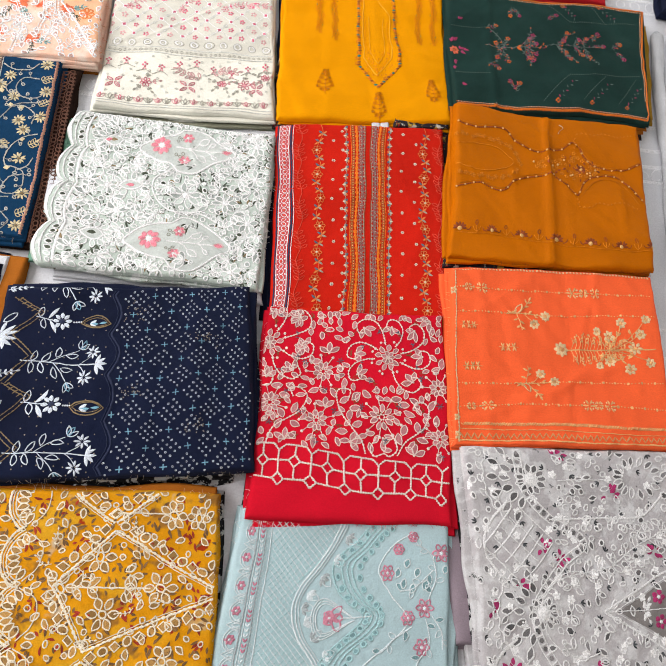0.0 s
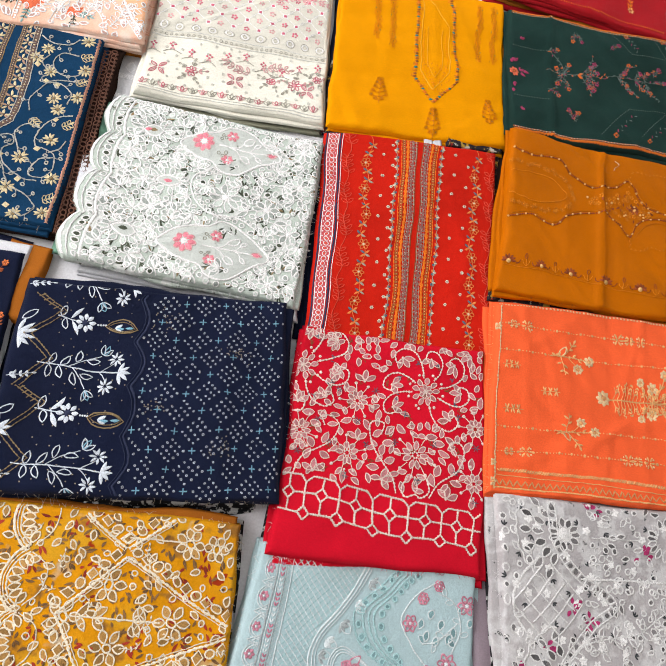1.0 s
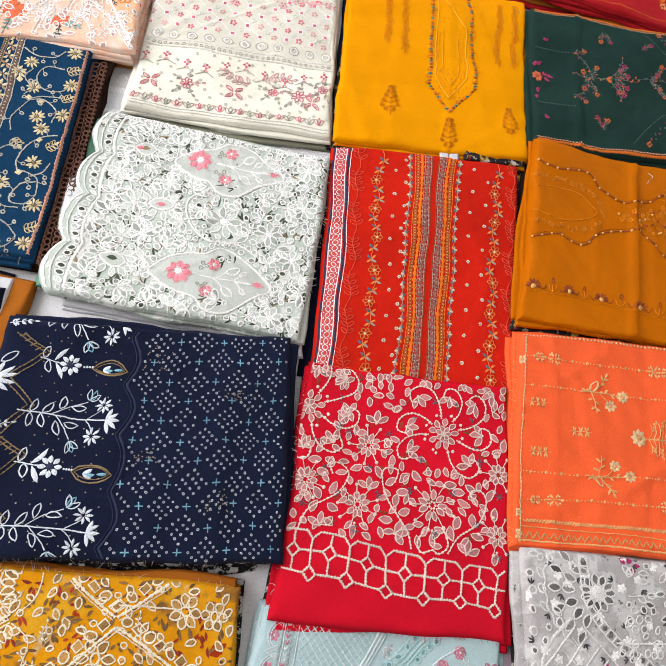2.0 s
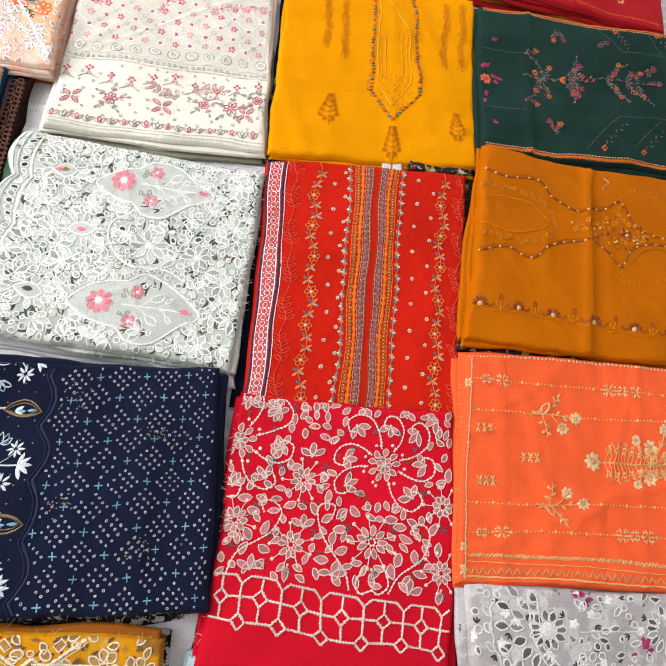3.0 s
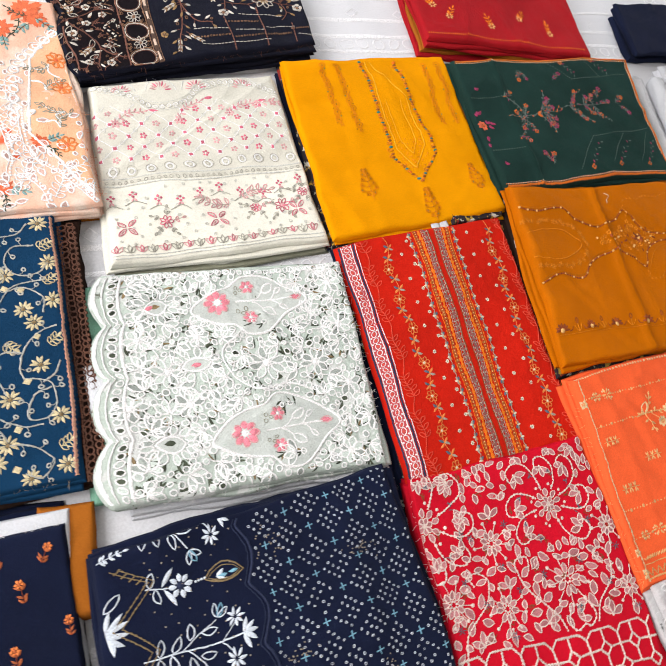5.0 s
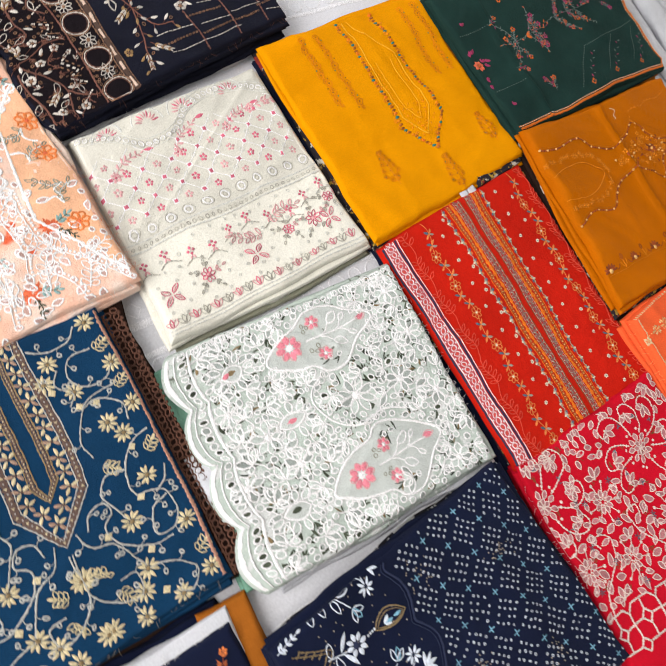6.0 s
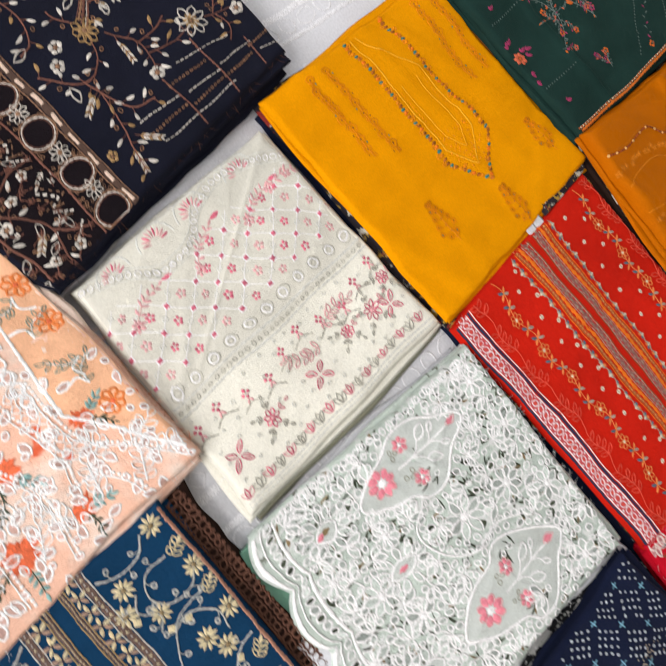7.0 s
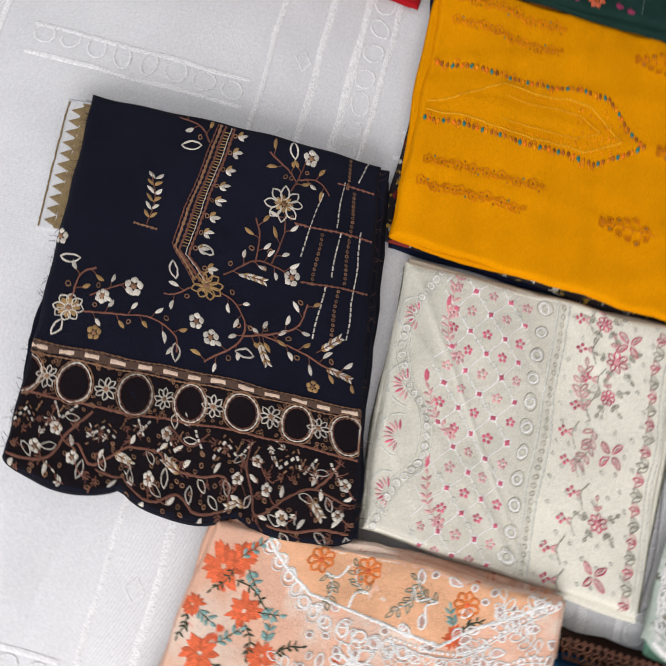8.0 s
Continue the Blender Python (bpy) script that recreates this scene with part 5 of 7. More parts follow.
    for p in s.scatter(1.5, 0.8, 30, 2.8, 12.6, tries=500):
        s.ring(L, p, 0.2, 0.1, 6)
    s.finish()


embroider_ivory()


def embroider_black():
    s = Stitch(black, black_f, 9)
    W, G, B, K = ("silver_embroidery", thread("silver_thread", (0.66, 0.61, 0.54), 0.3, 0.5)), ("gold_flower", thread("gold_flower_thread", (0.36, 0.22, 0.09), 0.3, 0.45, 0.1)), ("copper_vine", thread("copper_brown_thread", (0.19, 0.075, 0.05), 0.35, 0.5)), ("cream_band", thread("blush_cream_thread", (0.74, 0.56, 0.44), 0.1))
    C = ("copper_sequin", thread("copper_sequin", (0.30, 0.16, 0.09), 0.4, 0.4, 0.2))
    H = 35.3
    ys = np.arange(0.2, H, 0.5)
    hem = ("net_border", cloth("brown_black_net", (0.010, 0.007, 0.009), vary=0.3))
    cols = 22
    grid = np.concatenate([(0.12 + (12.2 - 0.025 * ys) * k / cols) + 1j * ys for k in range(cols + 1)])
    n = len(ys)
    s.put(hem, grid, np.full(len(grid), 0.0001), [(r * n + k, (r + 1) * n + k, (r + 1) * n + k + 1, r * n + k + 1) for r in range(cols) for k in range(n - 1)])

    def wheat(o, d, long=2.6):
        o = complex(*o)
        s.line(B, np.array([o, o + 0.5 * long * turn(d), o + long * turn(d)]), 0.12)
        for k in range(8):
            for e in (-32, 32):
                s.leaf(W if k % 3 else G, o + long * (0.2 + 0.1 * k) * turn(d), d + e, 0.72, 0.24)

    def bloom(o, r, petals=5, gold=False):
        s.flower(G if gold else W, o, r, petals, r * 0.85, centre=C, inner=0.3)

    # medallion band between a dashed ribbon and a cord
    ribbon = lambda y: 13.0 - 0.025 * y
    s.line(("band_ground", thread("dark_brown_band", (0.09, 0.05, 0.035), 0.2)), np.array([complex(ribbon(y), y) for y in ys]), 0.85, 0.0003)
    for y in np.arange(0.6, H - 1.6, 2.75):
        s.line(K, np.array([complex(ribbon(y + t), y + t) for t in (0, 0.5, 1.0, 1.55)]), 0.5)
    for off, w in ((-0.62, 0.16), (0.55, 0.14)):
        s.line(C, np.array([complex(ribbon(y) + off, y) for y in np.arange(0.3, H, 0.3)]), w, bead=0.45)
    s.line(B, np.array([complex(8.1 - 0.02 * y, y) for y in np.arange(0.3, H, 0.35)]), 0.24, bead=0.2)
    for k, y in enumerate((1.5, 6.7, 12.5, 17.9, 23.9, 30.0, 35.2)):
        o = complex(10.45 - 0.035 * y, y)
        for f, m, w in ((1.0, W, 0.16), (1.13, C, 0.14), (0.9, B, 0.12)):
            q = o + f * (2.0 * np.cos(np.arange(36) * math.pi / 18) + 1.65j * np.sin(np.arange(36) * math.pi / 18))
            q = q[(q.imag > 0.2) & (q.imag < H - 0.1)]
            s.line(m, q, w, closed=len(q) == 36, bead=0.35)
        if y < 34:
            q = o + 2.9j - 0.05
            s.flower(W, q, 1.2, 8, 0.52, True, C, w=0.13)
            for j in range(26):
                z = q + complex(s.rng.uniform(-2.2, 2.2), s.rng.uniform(-1.7, 1.7))
                if abs(z - q) > 1.25 and abs(z - o) > 2.0 and abs(z - o - 5.8j) > 2.0:
                    s.ring(C, z, 0.17, 0.1, 6)
    # chevrons, dashes, vines and blossoms of the net border
    for c in ([(4.2, 35.0), (5.9, 33.9), (4.6, 33.0)], [(4.5, 27.9), (5.8, 26.4), (4.8, 25.1)], [(4.6, 20.6), (6.0, 19.6), (4.9, 18.6)], [(5.0, 14.9), (6.6, 13.8), (5.6, 12.5)], [(5.4, 7.9), (6.9, 6.3), (5.5, 5.5)]):
        for off, m, w in ((0, W, 0.24), (-0.7, C, 0.16), (0.6, C, 0.14)):
            z = poly([(x + off, y) for x, y in c], 0.34)
            for a, b in zip(z[::2], z[1::2]):
                s.line(m, np.array([a, (a + b) / 2, b]), w)
    for k, y in enumerate((31.4, 29.2, 23.2, 21.8, 17.0, 11.0, 9.0, 4.2, 2.8)):
        a, b = complex(7.2, y), complex(5.6, y + (1.1 if k % 2 else -0.9))
        for t in (0, 0.27, 0.54, 0.81):
            s.line(W, np.array([a + (b - a) * t, a + (b - a) * (t + 0.1), a + (b - a) * (t + 0.2)]), 0.22)
        s.line(C, poly([(6.9, y + 1.2), (5.8, y + 1.6)], 0.25), 0.15, bead=0.45)
    for x, y in ((4.6, 30.6), (2.6, 32.2), (2.5, 28.8), (6.4, 19.9), (2.3, 20.9), (5.5, 10.2), (3.5, 12.0), (3.5, 8.8), (1.7, 7.0), (2.5, 1.7), (5.4, 1.4)):
        bloom((x, y), 0.62)
        s.line(B, path_([(x - 0.3, y - 0.4), (x - 1.0, y - 1.0), (x - 1.3, y - 1.9)], 0.3), 0.13)
    vines = ([(3.8, 28.6), (2.3, 26.8), (4.2, 23.5), (4.6, 20.5), (3.6, 19.0), (3.5, 16.0), (3.6, 13.3), (1.3, 12.6)], [(7.0, 27.6), (4.4, 29.6), (2.0, 31.0), (1.0, 34.8)], [(7.0, 15.4), (5.6, 17.2), (6.9, 19.4)], [(7.2, 11.2), (4.6, 11.2), (2.6, 10.2), (1.2, 9.4), (3.4, 6.4), (4.4, 4.2), (3.6, 0.6)], [(7.2, 2.0), (5.6, 3.0), (4.4, 4.2)], [(1.0, 12.4), (0.8, 16.0), (1.9, 18.0), (0.8, 21.0), (2.0, 26.4)], [(0.8, 8.4), (0.9, 5.6), (1.2, 3.0), (0.7, 0.6)])
    for c in vines:
        pts = path_(c, 0.3)
        s.line(B, pts, 0.22)
        for k in range(4, len(pts) - 1, 5):
            d = math.degrees(np.angle(pts[k] - pts[k - 1]))
            sg = 1 if (k // 5) % 2 else -1
            if k % 2:
                s.leaf(W, pts[k] + 0.25 * turn(d + sg * 60), d + sg * 50, 1.1, 0.42)
            else:
                s.eye(W, pts[k] + 0.25 * turn(d + sg * 60), d + sg * 50, 1.4, 0.62, 0.11)
            s.ring(C, pts[k] + 0.9 * turn(d - sg * 70), 0.18, 0.11, 6)
    for o, d in (((3.6, 25.2), 250), ((3.2, 17.6), 65), ((3.8, 4.8), 225), ((1.6, 10.6), 100)):
        wheat(o, d, 2.2)
    for p in s.scatter(1.15, 0.5, 7.4, 0.5, 35, tries=900):
        if s.rng.rand() < 0.4:
            s.ring(C, p, 0.16, 0.1, 6)
        else:
            s.sprig(B, W if s.rng.rand() < 0.15 else B, p, s.rng.uniform(0, 360), 1.1, 2, 0.5, 0.16, w=0.1, bend=25)
    # neckline: cord, ladder of threads and a hem of leaves
    neck = [(40.6, 19.2), (25.9, 21.6), (23.0, 18.9)]
    for off, m, w in ((-1.1, B, 0.26), (-0.75, W, 0.1), (0, B, 0.3), (0.55, C, 0.3), (0.95, B, 0.16)):
        s.line(m, poly([(x + (0.5 * off if x > 24 and x < 30 else 0), y + off) for x, y in neck], 0.3), w, bead=0.35)
    for x in np.arange(26.4, 40.2, 0.34):
        y = 21.6 - (x - 25.9) * 0.163
        s.line(G, np.array([complex(x, y - 0.15), complex(x, y - 0.45), complex(x, y - 0.75)]), 0.11)
    for k, z in enumerate(poly([(39.8, 17.6), (26.4, 19.6), (24.6, 18.4)], 1.75)):
        for e, l, m in ((-78, 1.25, W), (-40, 0.9, G), (-120, 0.9, W)):
            s.leaf(m, z, e, l, 0.44)
        s.ring(C, z + 0.3j, 0.22, 0.12, 7)
    # great blossoms
    s.flower(G, (22.7, 18.1), 1.75, 9, 1.0, True, C, w=0.2)
    s.flower(G, (22.7, 18.1), 1.0, 7, 0.5, centre=C)
    s.flower(W, (33.5, 11.3), 2.15, 8, 1.0, True, None, w=0.18)
    s.flower(G, (33.5, 11.3), 1.1, 8, 0.5, centre=C)
    s.flower(W, (16.9, 32.6), 1.6, 8, 0.95, True, None, w=0.16)
    s.flower(G, (16.9, 32.6), 1.3, 8, 0.6, centre=C)
    for x, y, r, n_ in ((18.7, 29.3, 0.9, 6), (20.5, 26.0, 1.1, 5), (39.4, 8.6, 1.05, 5), (26.0, 9.1, 1.0, 5), (16.9, 16.8, 0.95, 5), (14.8, 5.6, 0.75, 5), (23.9, 34.9, 0.8, 5), (14.8, 29.4, 0.85, 5), (18.3, 18.8, 0.9, 5)):
        bloom((x, y), r, n_, gold=x < 15)
    for x, y, d, l in ((37.5, 23.8, -75, 2.4), (38.9, 10.6, 5, 2.0), (22.6, 21.6, 15, 1.9), (22.0, 34.6, -85, 2.1), (13.6, 33.6, -20, 1.9), (16.3, 13.9, -92, 2.0), (13.6, 20.3, 10, 1.9), (26.2, 18.0, 75, 1.7)):
        s.eye(W, (x, y), d, l, 0.85, 0.2)
    runs = ([(16.7, 31.0), (17.2, 26.9), (17.4, 23.7), (16.2, 20.8), (14.5, 20.3)], [(24.5, 16.5), (26.9, 13.5), (26.7, 11.1), (26.0, 9.1)], [(22.3, 16.8), (21.4, 14.7), (19.3, 13.4), (16.9, 14.0), (14.3, 17.2)], [(17.9, 13.6), (19.1, 10.5), (20.7, 8.0), (23.2, 7.2)], [(18.7, 12.4), (18.5, 9.5), (17.6, 5.7), (16.7, 1.4)], [(26.9, 11.6), (30.0, 10.8), (32.3, 11.1)], [(27.0, 13.4), (29.4, 13.6), (31.4, 14.2)], [(35.2, 10.6), (37.0, 9.8), (39.0, 9.2)], [(36.6, 9.8), (37.0, 7.4), (35.4, 5.8)], [(36.4, 10.2), (38.0, 12.0), (39.0, 13.4)], [(18.0, 32.6), (20.6, 32.0), (21.6, 30.6)], [(22.2, 19.6), (20.8, 21.4), (20.6, 22.6)], [(18.6, 30.8), (20.0, 28.2), (20.6, 27.0)], [(38.6, 20.6), (39.8, 22.0), (40.4, 24.4)])
    for c in runs:
        pts = path_(c, 0.3)
        s.line(B, pts, 0.2)
        for k in range(3, len(pts) - 1, 4):
            d = math.degrees(np.angle(pts[k] - pts[k - 1]))
            sg = 1 if (k // 4) % 2 else -1
            s.line(B, np.array([pts[k], pts[k] + 0.4 * turn(d + sg * 50), pts[k] + 0.8 * turn(d + sg * 60)]), 0.1)
            s.leaf(W if s.rng.rand() < 0.7 else G, pts[k] + 0.7 * turn(d + sg * 60), d + sg * 50, s.rng.uniform(0.9, 1.4), 0.46)
            if k % 3 == 0:
                s.ring(C, pts[k] + 0.8 * turn(d - sg * 75), 0.24, 0.13, 7)
    # upright sprig
    s.line(B, path_([(27.3, 26.0), (30.4, 25.6), (33.8, 26.2)], 0.3), 0.16)
    for k in range(6):
        for e in (-48, 48):
            s.leaf(W if k % 2 else G, (28.4 + 0.95 * k, 25.8), e, 1.2, 0.44)
    s.line(C, poly([(27.4, 27.6), (27.2, 24.6)], 0.3), 0.24, bead=0.5)
    for o, d, l in (((25.1, 15.2), -96, 3.2), ((18.5, 11.8), 205, 3.0), ((18.4, 5.8), -52, 3.3), ((17.4, 4.9), -105, 3.4)):
        wheat(o, d, l)
    # dashed grid by the edge
    for x0, y0, x1, y1 in ((41, 1.3, 37.9, 2.3), (37.6, 4.0, 31.9, 4.6), (35.5, 6.6, 28.1, 8.6), (31.6, 4.1, 26.7, 4.8), (32.2, 1.7, 20.2, 2.6), (25.6, 5.4, 19.6, 6.4)):
        a, b = complex(x0, y0), complex(x1, y1)
        m = int(abs(b - a) / 0.62)
        for k in range(m):
            s.line(W, np.array([a + (b - a) * k / m, a + (b - a) * (k + 0.4) / m, a + (b - a) * (k + 0.78) / m]), 0.17)
    for x0, y0, x1, y1 in ((41, 3.4, 37.0, 3.6), (36.6, 2.6, 26.4, 3.4), (31.0, 6.2, 25.8, 6.8), (25.4, 4.0, 20.0, 4.4)):
        for z in poly([(x0, y0), (x1, y1)], 0.5):
            s.ring(C, z, 0.15, 0.11, 6)
    for x, y1 in ((37.3, 5.0), (31.6, 9.8), (25.8, 8.1)):
        s.line(B, poly([(x, 0.4), (x, y1)], 0.3), 0.22, bead=0.5)
    s.finish()


embroider_black()


def embroider_blue():
    s = Stitch(blue, blue_f, 10)
    G, S, B, L = ("gold_flower", thread("straw_thread", (0.66, 0.56, 0.34), 0.2)), ("vine_embroidery", thread("champagne_thread", (0.48, 0.48, 0.44), 0.15)), ("placket_embroidery", BRONZE), ("tan_leaf", thread("tan_thread", (0.40, 0.26, 0.18), 0.3))
    ax = 17.8
    # V placket: a beaded brown band, a row of blossoms, a gold band
    B = ("placket_embroidery", thread("taupe_brown_thread", (0.13, 0.080, 0.065), 0.35))
    A = ("placket_gold", GOLD)
    V = lambda x, y0, y1: [(ax + x, 35), (ax + x, y0), (ax, y1), (ax - x, y0), (ax - x, 35)]
    for x, m, w in ((3.95, S, 0.14), (3.5, B, 0.75), (3.05, S, 0.12), (1.5, A, 0.18), (1.15, B, 0.42), (0.8, A, 0.18)):
        s.line(m, poly(V(x, 16.6 + (3.5 - x) * 0.5 if x > 2 else 18.6, 12.0 + (3.5 - x) * 0.9 if x > 2 else 16.8 + (1.15 - x)), 0.3), w, 0.0006, bead=0.25)
    for k, z in enumerate(poly(V(3.5, 16.6, 12.2), 0.55)):
        if k % 2:
            s.dot(G, z, 0.24, 3, 0.0014, 90 if k % 4 == 1 else -90)
        else:
            s.dot(S, z, 0.13)
    for z in poly(V(1.15, 18.6, 16.8), 0.4):
        s.dot(G, z, 0.12)
    for k, z in enumerate(poly(V(2.3, 17.2, 14.2), 1.75)):
        for e in (20, 90, 160, 230, 310):
            s.leaf(G if e in (90, 20, 230) else L, z + 0.1 * turn(e), e + s.rng.uniform(-15, 15), 0.95, 0.4)
        s.dot(B, z, 0.18, up=0.0014)
    # swirling vines with daisies
    heads = [(29.3, 34.0), (29.8, 28.2), (23.5, 31.0), (29.8, 22.7), (27.4, 19.9), (26.3, 21.9), (24.5, 10.3), (29.6, 7.7), (22.1, 28.9), (18.0, 7.9), (23.9, 5.0), (22.6, 3.2), (18.1, 1.8), (30.0, 1.9), (24.6, 27.0), (27.8, 14.2), (21.6, 1.0), (26.0, 0.9)]
    vines = [[(28.0, 34.1), (26.6, 32.6), (23.8, 32.5), (22.0, 33.4)], [(28.5, 30.8), (26.0, 30.7), (24.8, 28.7), (26.0, 27.0), (28.3, 26.8), (29.8, 28.2)], [(29.1, 25.8), (25.5, 25.4), (23.7, 23.4), (22.7, 20.9), (23.4, 18.8)], [(24.4, 24.6), (26.5, 25.0), (28.6, 23.2), (28.5, 21.1)], [(30.0, 19.1), (27.8, 18.4), (26.2, 16.3), (25.7, 14.0), (26.1, 12.5)], [(25.9, 16.0), (23.9, 16.3), (22.7, 14.6), (23.4, 12.9), (24.2, 10.9)],
             [(26.2, 12.6), (28.7, 11.8), (29.2, 9.3), (28.0, 7.5), (26.1, 7.9), (26.9, 10.5), (28.8, 11.2)], [(27.9, 11.9), (29.3, 12.9), (30.1, 14.5)], [(20.2, 11.9), (20.8, 13.5), (22.4, 13.9), (23.1, 12.4), (21.8, 11.2), (22.5, 9.0), (25.5, 6.9), (27.6, 6.8)], [(19.0, 12.3), (19.8, 10.2), (22.1, 9.1), (23.9, 5.4)], [(24.0, 29.9), (23.0, 28.4), (24.4, 26.8), (23.4, 25.4)], [(18.0, 10.6), (17.9, 6.0), (20.0, 3.6), (22.4, 3.2), (22.6, 5.4), (20.8, 5.6)], [(23.9, 5.0), (26.4, 4.4), (28.6, 2.6), (27.2, 0.8), (25.4, 1.6)]]
    for mirror in (False, True):
        f = (lambda p: (2 * ax - p[0], p[1])) if mirror else (lambda p: p)
        for c in vines:
            pts = path_([f(p) for p in c], 0.3)
            s.line(S, pts, 0.2, 0.0011, bead=0.2)
            for k in range(4, len(pts) - 2, 6):
                d = math.degrees(np.angle(pts[k] - pts[k - 1]))
                sg = 1 if k % 4 else -1
                s.line(S, np.array([pts[k], pts[k] + 0.5 * turn(d + sg * 55), pts[k] + 0.8 * turn(d + sg * 75)]), 0.1)
                if k % 3 == 0:
                    s.leaf(L, pts[k], d + sg * 50, 1.3, 0.5)
                else:
                    s.ring(S, pts[k] + 0.95 * turn(d + sg * 72), 0.24, 0.2, 7)
        for k, p in enumerate(heads):
            o = complex(*f(p))
            s.flower(G, f(p), 1.2, 10, 0.36, centre=("daisy_centre", GOLD), inner=0.2)
        for p in ((26.2, 24.6), (24.3, 25.0), (27.6, 17.9), (21.7, 10.2), (26.3, 12.2), (25.0, 6.6), (24.6, 2.2), (22.4, 27.8)):
            s.dot(G, f(p), 0.5, 4, 0.001, 15)
        for p, d in (((29.0, 30.4), 20), ((29.0, 25.3), 30), ((29.0, 16.8), 40), ((24.2, 17.4), -40), ((29.4, 4.0), 30), ((15.8, 7.1), 150), ((20.4, 4.6), -60)):
            for dx in (0, 0.5, 1.0):
                for e in (55, -55):
                    s.eye(G, complex(*f(p)) + dx * turn(d), (d if not mirror else 180 - d) + e, 0.9, 0.45, 0.14)
            s.leaf(G, complex(*f(p)) + 1.2 * turn(d), d if not mirror else 180 - d, 0.9, 0.4)
    s.line(("edge_cord", thread("rose_gold_cord", (0.50, 0.26, 0.18), 0.25, 0.35, 0.3)), np.array([complex(30.85, y) for y in np.arange(0.3, 35, 0.3)]), 0.4, 0.0016, bead=0.3)
    s.finish()


embroider_blue()

# brown scalloped lace along the blue suit's side
lace_f = Fold(((-0.455, 0.258), (-0.428, 0.258), (-0.436, -0.092), (-0.463, -0.096)), 0.0245, round_=0.003, wave=0.0012, wobble=0.003, seed=31)
lace = Stitch(blue, lace_f, 11)
for y in np.arange(0.6, 34.6, 0.8):
    lace.ring(("lace_trim", BRONZE), (0.9, y), 0.42, 0.2, 8)
    lace.ring(("lace_trim", BRONZE), (1.9, y + 0.4), 0.38, 0.2, 8)
    lace.leaf(("lace_trim", BRONZE), (2.2, y), 0, 0.45, 0.5)
lace.line(("lace_trim", BRONZE), np.array([complex(0.3, y) for y in np.arange(0.3, 34.8, 0.3)]), 0.26, bead=0.3)
lace.finish()


